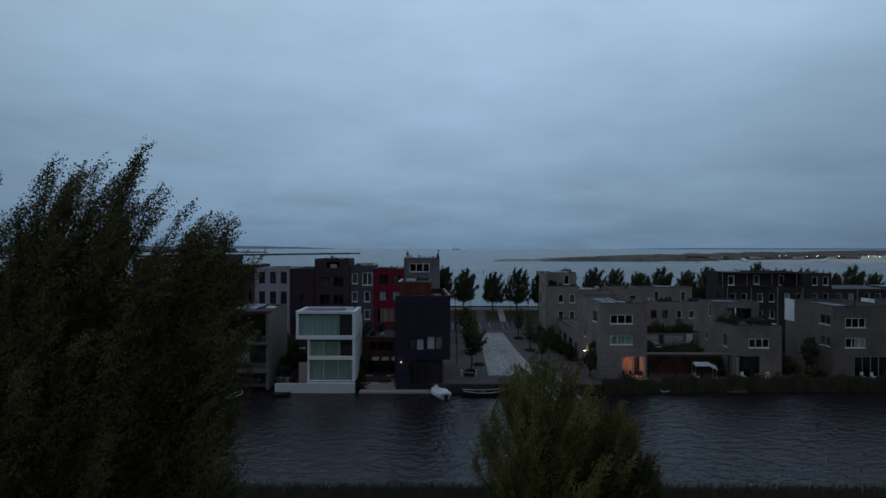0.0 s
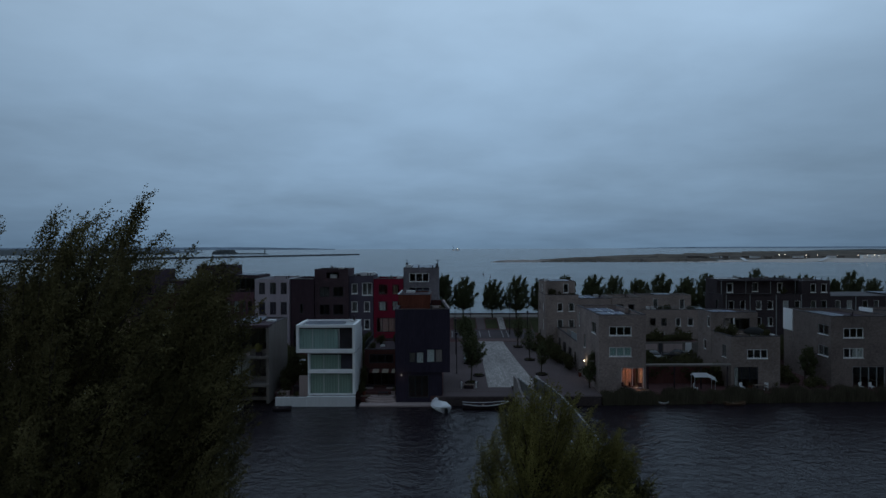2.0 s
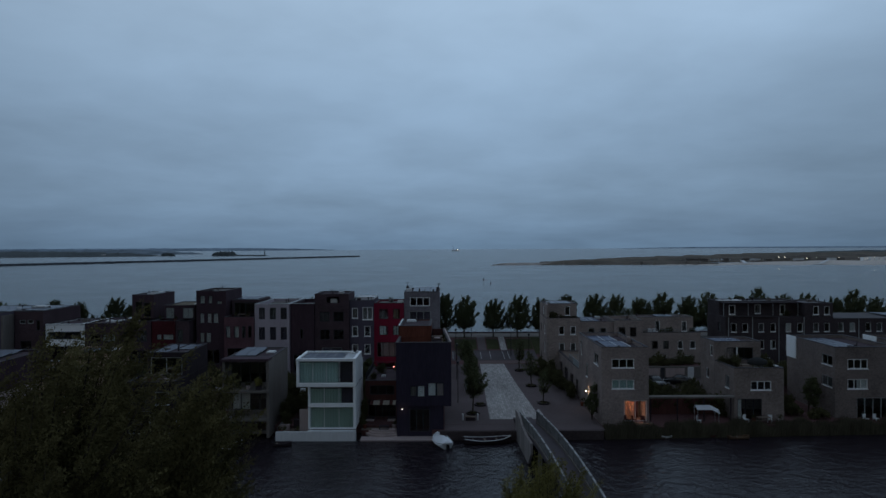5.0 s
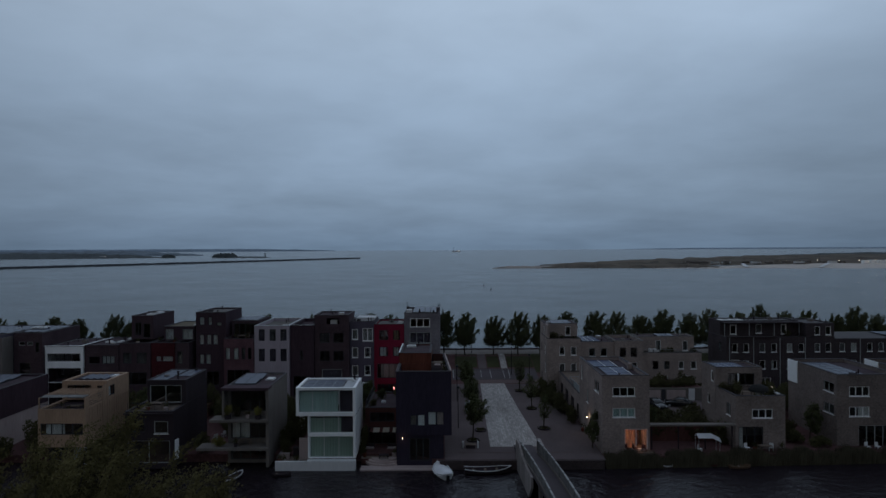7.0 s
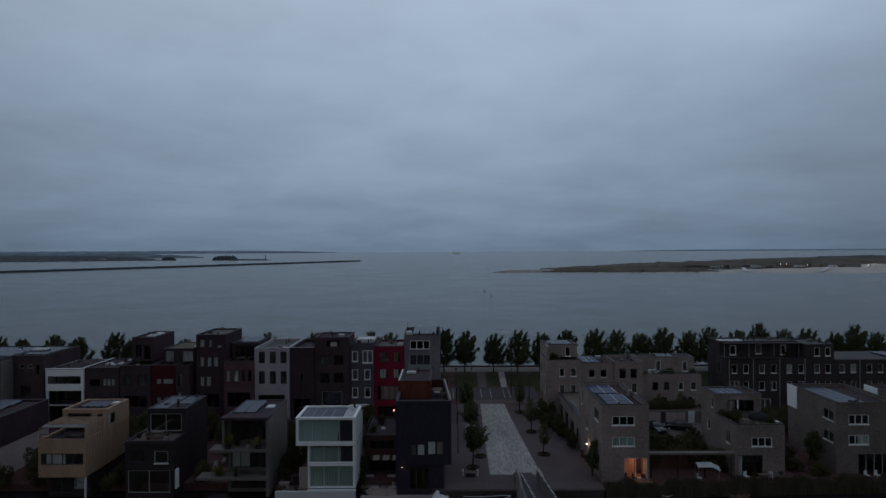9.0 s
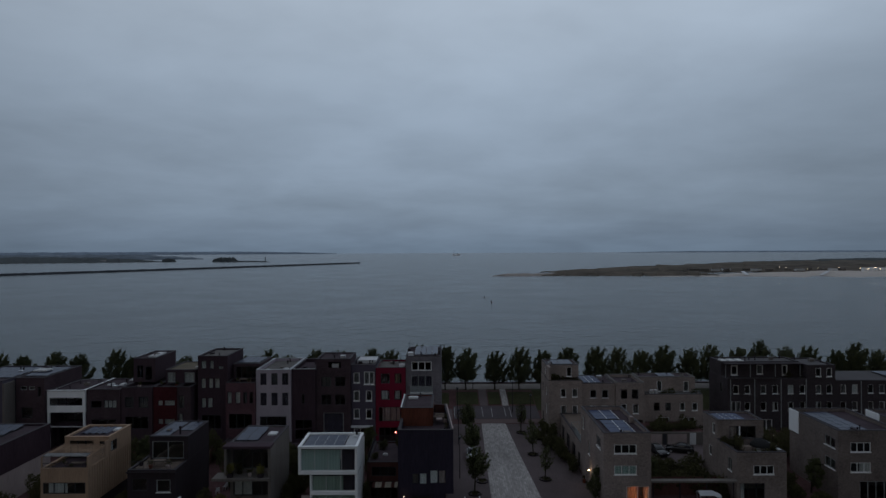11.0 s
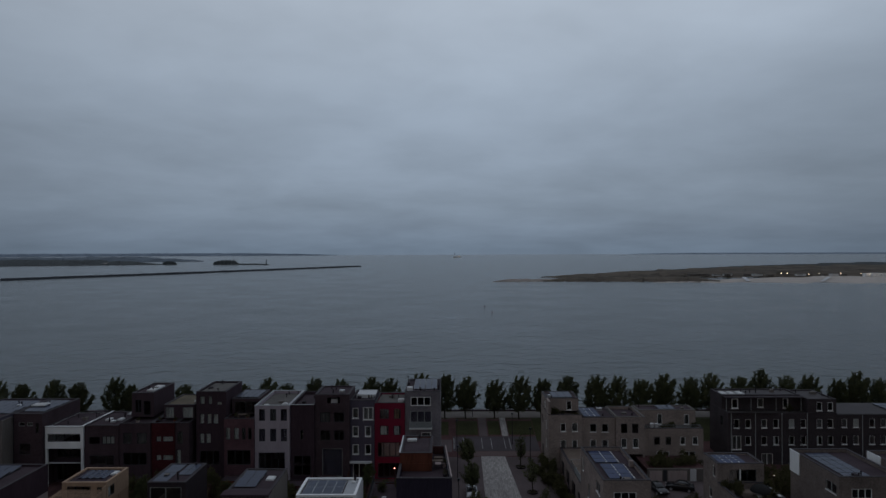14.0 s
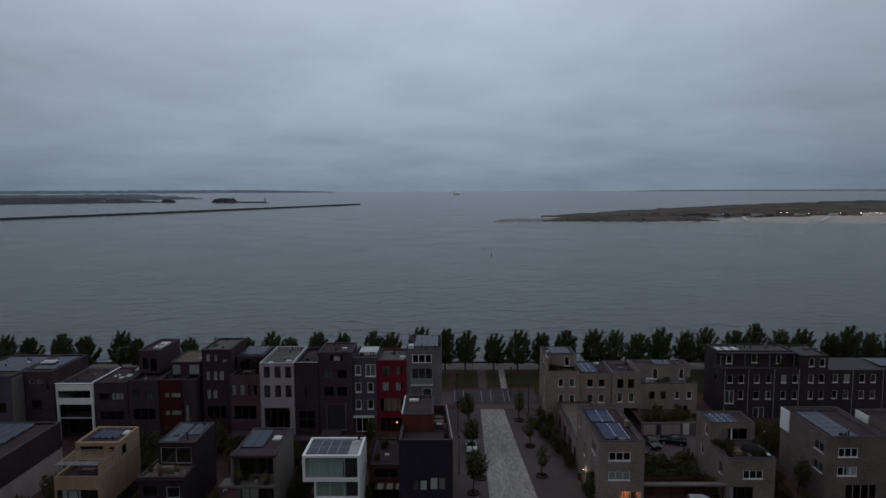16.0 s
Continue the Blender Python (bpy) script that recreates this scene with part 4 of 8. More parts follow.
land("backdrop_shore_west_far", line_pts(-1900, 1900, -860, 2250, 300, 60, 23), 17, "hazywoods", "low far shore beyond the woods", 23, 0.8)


# ---- front row of houses, west to east ----
D = {"frame_mat": "frame_d"}
WF = {"frame_mat": "frame_w"}


# house with plastered side wall and dark upper storey
h = thing("house", -63, 84, 1.8, "house with grey plaster side wall and black upper storey", "house", "houses on the waterfront")
block(h, -70.5, -57.0, 77.0, 91.0, 1.5, 5.8, "plaster", [("f", -69, 2.4, -58.5, 5.0, {"frame_mat": "frame_d", "cols": 4})], parapet=0.1)
block(h, -70.4, -56.9, 77.1, 90.9, 5.86, 9.65, "black", [("f", -69, 6.8, -58.5, 8.9, {"frame_mat": "frame_d", "cols": 4})])
panels(h, -68.5, -60.0, 79, 90, 9.4, 6, 5, 0.12)

# larch-clad house with roof terrace
h = thing("house", -45.8, 81, 1.8, "larch-clad wooden house with pergola roof terrace", "house", "houses on the waterfront")
block(h, -48.7, -43.0, 75.8, 86.2, 3.85, 8.35, "tan", [
    ("f", -48.4, 5.35, -43.3, 6.7, {"frame_mat": "frame_d", "cols": 4, "curtain": "blind", "cover": (0.1, 0.55)}),
    ], parapet=0.3, floors=(4.02,), roof="roof", coping="tan")
block(h, -48.4, -43.3, 77.3, 86.0, 0.9, 3.84, "dgrey", [
    ("f", -48.1, 1.4, -45.7, 3.5, {"frame_mat": "frame_d", "cols": 2}), ("f", -45.3, 1.9, -43.7, 3.6, {"frame_mat": "frame_g", "cols": 1, "rows": 2, "curtain": "blind", "cover": (0.05, 0.95)})], parapet=0.02, cope_h=0.005)
box("corner_post", -43.3, -43.12, 76.0, 76.18, 0.9, 3.84, "offwhite", h, "pale post under the overhang")
block(h, -48.65, -42.95, 80.6, 86.15, 8.42, 10.75, "tan", [
    ("f", -48.0, 8.6, -45.0, 10.3, {"frame_mat": "frame_d", "cols": 3}), ("f", -44.2, 8.6, -43.3, 10.2, {"frame_mat": "frame_d"}), ("r", 81.0, 8.75, 82.5, 10.05, dict(D, curtain="blind", cover=(0.3, 0.6)))], roof="roof", parapet=0.15, coping="tan")
for i in range(4):
    for j in range(2):
        xa = -47.7 + i * 0.88 + j * 0.44
        bm = bmesh.new()
        for v in quadbox(bm, xa + 0.01, xa + 0.43, 82.3, 85.2, 10.62, 10.65):
            v.co.z += 0.02 + 0.16 * ((v.co.x - xa) / 0.44 if j == 0 else 1 - (v.co.x - xa) / 0.44)
        part("solar_panel", bm, "solar", h)
skylight(h, -44.1, -43.3, 83.6, 84.8, 10.6, 0.2)
for i, x in enumerate((-48.6, -43.1)):
    box("pergola_post", x - 0.06, x + 0.06, 75.85, 75.97, 8.42, 9.6, "tan", h)
    bm = bmesh.new()
    for v in quadbox(bm, x - 0.05, x + 0.05, 75.85, 80.58, 9.6, 9.76):
        v.co.z += (v.co.y - 75.85) * 0.02
    part("pergola_beam", bm, "tan", h)
for j in range(9):
    y = 77.0 + j * 0.42
    z = 9.77 + (y - 75.85) * 0.02
    box("pergola_slat", -48.7, -43.0, y, y + 0.12, z, z + 0.06, "tan", h)
for ya, yb, ht in ((75.82, 76.7, 9.7), (79.7, 80.57, 10.45)):
    box("side_panel", -43.08, -43.08 + 0.08, ya, yb, 8.42, ht, "tan", h)
for j in range(8):
    z = 8.45 + j * 0.24
    ya = max(76.72, 76.72 + (z - 9.55) / 0.19)
    if ya < 79.2:
        box("side_slat", -43.08, -43.08 + 0.06, ya, 79.68, z, z + 0.15, "tan", h)
# opaque panels; the reflection of the roof glass is in their grey
for i in range(5):
    x = -48.5 + i * 1.06
    bm = bmesh.new()
    for v in quadbox(bm, x, x + 1.0, 75.9, 77.0, 9.8, 9.83):
        v.co.z += (v.co.y - 75.9) * 0.05
    part("glass_roof_panel", bm, "railmesh", h, "opaque grey panel for the reflecting glass of the pergola roof")
railing(h, ((-48.5, 75.95), (-43.2, 75.95)), 8.42, 0.55, 0.14, "frame_d")
for j in range(18):
    y = 76.1 + j * 0.57
    box("cladding_batten", -42.99, -42.94, y, y + 0.06, 3.95, 8.3, "tan", h)

# dark zinc house with terrace
h = thing("house", -35.6, 82, 1.8, "dark grey zinc house with set-back top floor", "house", "houses on the waterfront")
block(h, -38.6, -32.8, 76.5, 87.4, 1.0, 7.9, "dgrey", [
    ("f", -35.1, 5.25, -33.4, 6.75, {"frame_mat": "frame_g", "fw": 0.1, "sill": "frame_w"}),
    ("f", -38.3, 1.7, -33.2, 4.4, {"frame_mat": "frame_g", "cols": 2, "fw": 0.07}),
    ("f", -38.1, 5.4, -36.2, 6.9, D)], parapet=0.15, floors=(4.8,), roof="wood")
block(h, -37.6, -32.75, 80.2, 87.35, 7.98, 10.9, "dgrey", [("f", -37.3, 8.1, -33.3, 10.3, {"frame_mat": "frame_g", "cols": 2, "fw": 0.09})], parapet=0.1, roof="roof")
panels(h, -37.3, -35.3, 80.7, 87.0, 10.82, 1, 4, 0.0, rise=0.05, gap=0.02)
panels(h, -35.0, -33.2, 83.0, 87.0, 10.82, 2, 2, 0.0, rise=0.05, gap=0.02)
vent(h, -34.3, 81.6, 10.8, 0.9, 0.12)
railing(h, ((-38.4, 76.75), (-33.0, 76.75)), 7.95, 0.95, 0.16, "frame_d")
box("terrace_edge", -38.7, -32.75, 76.25, 76.5, 7.6, 7.75, "dgrey", h)
box("white_door", -32.78, -32.6, 76.9, 77.7, 2.0, 4.3, "white", h, "white side door leaf")

# concrete house with deep balconies
h = thing("house", -24.2, 82, 1.8, "raw concrete house with deep balconies and planters", "house", "houses on the waterfront")
block(h, -26.9, -21.4, 78.6, 86.2, 1.0, 10.55, "concrete", [
    ("f", -26.5, 7.4, -21.8, 9.9, {"frame_mat": "frame_d", "cols": 4}),
    ("f", -26.5, 4.0, -21.8, 6.4, {"frame_mat": "frame_d", "cols": 4, "curtain": "blind", "cover": (0.02, 0.48)}),
    ("f", -26.5, 1.4, -21.8, 3.1, {"frame_mat": "frame_d", "cols": 4})], parapet=0.1, floors=(3.5, 6.9))
for z, xa in ((3.15, -30.0), (6.55, -28.4)):
    box("balcony_slab", xa, -21.4, 76.4 if z < 10 else 76.9, 78.58, z, z + 0.32, "concrete", h, bevel=0.02)
box("roof_slab", -27.2, -21.4, 76.9, 78.58, 10.3, 10.62, "char", h, bevel=0.02)
box("side_wall", -21.7, -21.36, 76.9, 78.58, 1.0, 10.29, "concrete", h)
box("side_wall", -27.2, -26.9, 77.4, 78.58, 6.9, 10.29, "concrete", h)
panels(h, -26.5, -23.7, 79.6, 84.9, 10.46, 2, 2, 0.08, rise=0.1, gap=0.02)
skylight(h, -23.2, -22.1, 82.0, 83.4, 10.45, 0.14)
box("planter", -26.6, -26.0, 76.6, 77.2, 6.88, 7.35, "dgrey", h)
box("planter", -22.9, -22.3, 76.6, 77.2, 6.88, 7.35, "dgrey", h)

# white cantilevered house with large curtained windows
h = thing("house", -14.3, 80, 0.8, "white modern house with large curtained windows", "house", "houses on the waterfront")
CU = {"frame_mat": "offwhite", "cols": 4, "fw": 0.06, "inset": 0.22, "hang": 0.06, "curtain": "curtain", "cover": (0.0, 0.72)}
block(h, -18.0, -10.8, 76.8, 82.6, 7.22, 10.52, "white", [("f", -17.7, 7.62, -11.1, 10.32, CU)], th=0.28, parapet=0.12, coping="white", cope_h=0.12)
block(h, -16.6, -10.82, 76.9, 82.5, 2.05, 7.19, "white", [
    ("f", -16.45, 5.1, -11.1, 7.15, dict(CU, curtain="curtain_low", cols=3)), ("f", -16.45, 2.12, -11.1, 4.7, dict(CU, curtain="curtain_low", cols=3, cover=(0.0, 1.0))),
    ("l", 78.2, 2.3, 80.6, 4.6, D)], th=0.28, parapet=0.02, floors=(4.9,))
block(h, -17.2, -11.1, 82.62, 86.0, 1.6, 9.4, "white", [("r", 83.4, 6.0, 84.4, 8.2, D)], parapet=0.15)
bm = bmesh.new()
quadbox(bm, -16.6, -10.75, 76.1, 76.88, -1.0, 1.98)
quadbox(bm, -20.4, -16.6, 76.1, 76.4, -1.0, 1.94)
bmesh.ops.bevel(bm, geom=bm.edges[:], offset=0.03, segments=1, affect="EDGES")
part("plinth", bm, "offwhite", h, "white concrete plinth standing in the water")
box("side_deck", -20.4, -16.64, 76.42, 80.6, -1.0, 1.45, "wood", h)
railing(h, ((-20.3, 80.4), (-20.3, 76.5)), 1.45, 0.9, 0.2)
panels(h, -17.5, -12.6, 77.4, 82.1, 10.43, 4, 2, 0.0, rise=0.05, gap=0.03, frame_mat="coping")
box("roof_sheet", -12.45, -11.2, 77.4, 82.0, 10.43, 10.49, "coping", h, "pale roofing sheet beside the panels")
skylight(h, -12.0, -11.4, 81.0, 81.6, 10.49, 0.12)
# sheets added behind the panes, so the glass reads grey instead of black
for z0, z1 in ((7.4, 10.3), (5.05, 7.1)):
    box("room_screen", -12.85, -11.15, 77.75, 77.8, z0, z1, "bluegrey", h, "grey-blue sheet added behind the upper panes")
box("side_door", -17.9, -16.62, 78.0, 78.12, 1.5, 4.2, "plaster", h, "grey side door panel")
vent(h, -11.6, 82.0, 10.4, 0.7, 0.14)

# navy house with rusted steel penthouse
h = thing("house", -2.4, 83, 0.8, "navy-black panelled house with rusted steel penthouse", "house", "houses on the waterfront")
NW = {"frame_mat": "frame_d", "fw": 0.05, "hang": 0.03}
block(h, -5.88, -0.1, 77.5, 89.9, 0.4, 4.66, "navy", [("f", -4.3, 1.5, -1.8, 4.3, {"frame_mat": "frame_d", "cols": 3}), ("r", 80.5, 2.4, 83.5, 4.4, D)], parapet=0.05)
block(h, -5.9, 0.85, 77.2, 90.0, 4.7, 12.45, "navy", [
    ("f", -4.15, 5.95, -3.4, 7.15, dict(NW, curtain="concrete")), ("f", -3.28, 5.85, -2.4, 7.2, dict(NW, curtain="white")), ("f", -2.0, 5.95, -1.05, 7.55, dict(NW, curtain="white")), ("f", -0.95, 5.95, -0.1, 7.55, dict(NW, curtain="plaster")),
    ("r", 85, 6, 86.4, 7.6, D)], parapet=0.95, floors=(4.9, 8.6), roof="roof")
block(h, -5.85, -1.7, 82.4, 89.95, 12.54, 13.85, "rust", (), parapet=0.12, roof="roof")
box("white_edge", -5.95, -5.78, 82.4, 89.9, 13.92, 13.98, "offwhite", h)
box("rust_screen", -5.6, -1.72, 82.34, 82.39, 11.52, 12.53, "rust", h)
skylight(h, -5.2, -3.9, 87.6, 88.4, 13.75, 0.25)
box("terrace_bench", -1.4, 0.3, 86.2, 86.9, 11.52, 12.0, "wood", h)
box("terrace_screen", -1.6, 0.5, 89.3, 89.4, 11.52, 12.6, "redbrown", h)
box("white_edge", 0.74, 0.88, 77.5, 89.8, 12.53, 12.6, "plaster", h)
box("terrace_table", -1.2, -0.2, 83.2, 84.6, 12.1, 12.16, "plaster", h)
for x in (-3.6, -1.6):
    vent(h, x, 88.9, 11.7 + (2.05 if x < -1.7 else 0), 0.5, 0.07)
for ob in [q for c in h.children for q in (c, *c.children)]:
    for v in ob.data.vertices:
        w = ob.matrix_parent_inverse @ v.co + h.location if ob.parent is h else v.co
        v.co.x -= 0.062 * max(0.0, w.y - 77.2) * min(1.0, max(0.0, (w.x + 1.7) / 1.8))

# ---- brick houses east of the plaza, front row ----
B3 = {"frame_mat": "frame_w", "cols": 3, "fw": 0.08, "sill": "frame_w", "inset": 0.04}
B2 = {"frame_mat": "frame_g", "cols": 2, "fw": 0.07, "sill": "frame_w"}
h = thing("house", 22.6, 86, 1.8, "grey-brown brick house with solar roof and lit ground floor", "house", "brick houses on the waterfront")
block(h, 19.6, 25.5, 79.0, 92.3, 1.4, 11.5, "brick", [
    ("f", 20.9, 8.92, 23.7, 10.05, B3), ("f", 20.9, 6.3, 23.7, 7.45, dict(B3, curtain="curtain")),
    ("f", 22.4, 2.3, 25.25, 4.85, {"frame_mat": "offwhite", "cols": 2, "fw": 0.09, "curtain": "warmcurtain", "cover": (0.02, 0.46), "hang": 0.1}),
    ("l", 80.6, 8.9, 82.9, 10.3, B2), ("l", 86.6, 6.2, 87.6, 8.0, B2), ("l", 81.6, 3.2, 82.6, 5.0, B2), ("l", 84.8, 2.0, 86.0, 4.4, {"frame_mat": "frame_d"}),
    ("l", 90.2, 8.6, 91.2, 10.6, WF), ("r", 82, 6.3, 84, 7.5, B2)], parapet=0.45, floors=(5.4, 8.2))
panels(h, 20.4, 23.6, 86.7, 91.6, 11.05, 2, 3, 0.0, rise=0.1, clips=True)
panels(h, 20.8, 24.0, 80.6, 86.2, 11.05, 2, 3, 0.0, rise=0.1, clips=True)
box("room_wall", 20.2, 25.18, 81.6, 81.75, 1.9, 5.2, "cream", h, "cream wall of the lit room")
box("room_cabinet", 23.85, 24.75, 81.1, 81.58, 2.2, 4.9, "redbrown", h, "dark cupboard in the lit room")
box("room_floor", 20.0, 25.18, 79.32, 81.58, 2.0, 2.2, "wood", h)
box("chimney", 24.6, 25.1, 85.0, 85.6, 11.1, 11.9, "brick", h)
block(h, 19.65, 25.45, 92.35, 109.3, 1.6, 6.1, "brick", [
    ("l", 93.2, 2.1, 94.6, 4.4, {"frame_mat": "frame_d"}), ("l", 96.5, 2.2, 99.0, 4.5, {"frame_mat": "frame_d", "cols": 2}), ("l", 101.0, 2.3, 103.5, 4.6, {"frame_mat": "frame_d", "cols": 2}), ("l", 105.5, 2.4, 107.5, 4.7, {"frame_mat": "frame_d", "cols": 2})], parapet=0.15, roof="wood")
railing(h, ((19.8, 92.5), (19.8, 100.5), (25.2, 100.5)), 5.98, 1.0, 0.13)
box("terrace_screen", 21.0, 22.6, 94.0, 94.1, 6.12, 7.9, "frame_g", h)
for i in range(3):
    box("glass_balustrade", 19.72, 19.76, 92.6 + i * 1.5, 94.0 + i * 1.5, 6.15, 7.15, "frosted", h)

h = thing("house", 40, 86, 1.8, "grey-brown brick house with planted roof terrace", "house", "brick houses on the waterfront")
block(h, 36.9, 43.2, 80.6, 86.5, 1.2, 8.5, "brick_half_shaded", [
    ("f", 39.0, 5.7, 41.6, 6.85, B3), ("f", 37.3, 1.9, 40.4, 4.6, {"frame_mat": "frame_d", "cols": 3, "fw": 0.07, "curtain": "blind", "cover": (0.06, 0.2)}),
    ("l", 82.0, 5.6, 83.2, 7.2, B2)], parapet=0.75, floors=(5.0,), roof="wood")
block(h, 36.9, 43.25, 86.56, 91.2, 1.2, 11.0, "brick_half_shaded", [
    ("f", 38.6, 8.6, 42.2, 10.2, {"frame_mat": "frame_d", "cols": 3, "fw": 0.08, "curtain": "plaster", "cover": (0.0, 0.3)}), ("l", 87.2, 8.9, 88.1, 10.4, WF), ("l", 88.3, 5.6, 89.3, 7.0, WF)], parapet=0.2, floors=(5.0, 8.0))
box("door_post", 39.9, 40.06, 86.48, 86.55, 8.6, 10.2, "white", h, "white post of the terrace door")
panels(h, 37.5, 41.2, 87.2, 90.7, 10.8, 4, 2, 0.0, rise=0.08, clips=True, clip_mat="alu")
for i in range(4):
    box("parapet_cushion", 42.45, 42.85, 81.2 + i * 0.95, 82.0 + i * 0.95, 8.56, 8.7 + 0.05 * (i % 2), "offwhite", h, "pale cushion on the terrace parapet", bevel=0.04)
for i, (x, y) in enumerate(((37.6, 82.0), (38.2, 83.6), (41.8, 81.6), (42.4, 84.2))):
    box("roof_planter", x, x + 0.7, y, y + 0.7, 7.76, 8.3, "dgrey", h)

h = thing("house", 54, 86, 1.8, "grey-brown brick house with tall white corner panel", "house", "brick houses on the waterfront")
block(h, 50.4, 58.6, 81.7, 93.2, 1.2, 10.92, "brick_shaded", [
    ("f", 52.0, 8.15, 54.6, 9.4, B3), ("f", 52.0, 5.55, 54.6, 6.8, dict(B3, curtain="blind", cover=(0.5, 1.0))), ("f", 53.2, 1.7, 57.4, 4.4, {"frame_mat": "frame_g", "cols": 4, "fw": 0.07}),
    ("l", 82.3, 8.4, 84.6, 9.7, B2), ("l", 82.3, 5.6, 84.6, 6.9, B2)], parapet=0.45, floors=(5.0, 7.7))
panels(h, 51.8, 55.3, 82.7, 92.4, 10.47, 3, 6, 0.0, rise=0.08, gap=0.03)
box("corner_panel", 50.28, 50.39, 90.7, 93.15, 7.9, 11.0, "white", h, "tall white panel on the corner")
box("low_terrace", 52.4, 59.8, 79.6, 81.68, 1.0, 1.6, "concrete", h)
h = thing("house", 64, 87, 1.8, "grey-brown brick house beside the reed bank", "house", "brick houses on the waterfront")
block(h, 60.2, 70.0, 84.2, 91.4, 1.2, 11.2, "brick_shaded", [("f", 62, 8.2, 64.6, 9.4, B3), ("f", 62, 5.6, 64.6, 6.8, B3), ("f", 61, 1.8, 66, 4.4, {"frame_mat": "frame_d", "cols": 4})], parapet=0.4, floors=(5.0, 7.7))
box("corner_panel", 60.08, 60.19, 88.2, 91.0, 8.7, 11.3, "white", h, "tall white panel on the corner")

# ---- back row, west to east ----
G0 = 2.0
h = thing("house", -70.5, 106, G0, "blue-grey boarded house with solar panels", "house", "houses along the dike")
box("end_wall", -69.45, -69.17, 98.9, 101.45, G0 - 0.3, 13.7, "concrete", h, "grey concrete end wall")
block(h, -78.0, -69.5, 99.0, 112.0, G0 - 0.5, 14.1, "bluegrey", [("f", -77, 11, -75.6, 12.8, D), ("f", -74, 11, -72.6, 12.8, D), ("f", -72, 8, -70.6, 9.8, D), ("f", -77, 5, -72, 7, D)], floors=(5.0, 8.0, 11.0), parapet=0.15)
panels(h, -77, -70, 102, 110, 13.95, 5, 4, 0.08)
h = thing("house", -66.6, 106, G0, "dark brown brick house with small upper windows", "house", "houses along the dike")
block(h, -69.1, -64.5, 101.5, 112.0, G0 - 0.5, 14.1, "dkbrown", [("f", -68.3, 12.15, -67.3, 12.75, {"frame_mat": "frame_g"}), ("f", -67.0, 12.15, -66.0, 12.75, {"frame_mat": "frame_g"}), ("f", -65.6, 11.0, -65.0, 12.7, D), ("f", -68.2, 7.6, -66.4, 9.4, D)], floors=(5, 8, 11), parapet=0.12)
panels(h, -68.6, -65.0, 103.0, 110, 14.0, 3, 4, 0.08)
for i in range(4):
    skylight(h, -68.9 + i * 0.58, -68.38 + i * 0.58, 105.4, 107.2, 14.35, 0.2)
h = thing("house", -61.3, 106, G0, "white box house raised on slim columns", "house", "houses along the dike")
block(h, -64.4, -58.25, 102.0, 111.4, 8.4, 11.85, "white", [("f", -64.0, 9.5, -58.7, 10.75, {"frame_mat": "frame_d", "cols": 4})], parapet=0.05, roof="roof", coping="edge")
box("side_coping", -58.5, -58.15, 101.95, 111.45, 11.925, 12.05, "white", h, "white coping along the side of the roof")
box("front_coping", -64.45, -58.52, 101.9, 102.2, 11.925, 12.0, "white", h)
block(h, -64.3, -58.35, 104.2, 111.3, G0 - 0.5, 8.38, "char", [("f", -63.8, 6.3, -58.8, 8.2, {"frame_mat": "frame_d", "cols": 4}), ("f", -63.8, 2.6, -58.8, 5.6, {"frame_mat": "frame_d", "cols": 3})], parapet=0.02, floors=(6.0,))
for x in (-64.35, -58.6):
    box("column", x, x + 0.3, 102.0, 102.35, G0 - 0.2, 8.38, "white", h)
box("balcony_slab", -64.04, -58.62, 102.15, 104.18, 5.95, 6.13, "char", h)
box("slab_edge", -64.04, -58.62, 102.05, 102.14, 6.0, 6.14, "offwhite", h)
h = thing("house", -55.4, 106, G0, "dark brown brick house with roof lights", "house", "houses along the dike")
block(h, -58.2, -52.7, 102.3, 111.2, G0 - 0.5, 12.0, "dkbrown", [("f", -57.5, 9.0, -55.7, 10.2, D), ("f", -55.4, 9.0, -53.3, 10.3, {"frame_mat": "frame_d", "cols": 3, "curtain": "blind"}), ("f", -57.4, 5.6, -53.4, 7.2, {"frame_mat": "frame_d", "cols": 3})], floors=(5, 8), parapet=0.1)
for x, y in ((-56.6, 105.5), (-54.6, 105.5), (-54.8, 109.4), (-53.8, 109.4)):
    skylight(h, x, x + 0.8, y, y + 1.3, 11.9, 0.2)
h = thing("house", -50.2, 106, G0, "charcoal rendered house with set-back penthouse", "house", "houses along the dike")
block(h, -52.6, -47.6, 102.4, 114.7, G0 - 0.5, 12.3, "char", [("f", -52, 9, -50.6, 10.8, D), ("f", -49.8, 9, -48.2, 10.8, D), ("f", -52, 5.6, -48.2, 7.6, {"frame_mat": "frame_d", "cols": 3})], floors=(5, 8), parapet=0.5)
block(h, -52.55, -48.9, 106.4, 114.6, 12.36, 16.3, "char", [("f", -52.0, 13.0, -50.9, 15.2, {"frame_mat": "frame_d", "cols": 2}), ("f", -50.6, 12.6, -49.4, 15.0, D)], parapet=0.12)
skylight(h, -50.8, -49.4, 108, 112, 16.2, 0.25)
h = thing("house", -44.5, 106, G0, "dark red brick house with glazed roof pavilion", "house", "houses along the dike")
RW = {"frame_mat": "frame_d", "curtain": "blind", "fw": 0.05}
block(h, -47.5, -43.75, 102.6, 113.0, G0 - 0.5, 12.3, "dkred", [
    ("f", -46.75, 9.3, -45.95, 10.15, RW), ("f", -45.7, 9.3, -44.0, 10.15, RW), ("f", -46.75, 6.3, -45.95, 7.15, RW), ("f", -45.7, 6.3, -44.0, 7.15, RW)], floors=(5, 8), parapet=0.3)
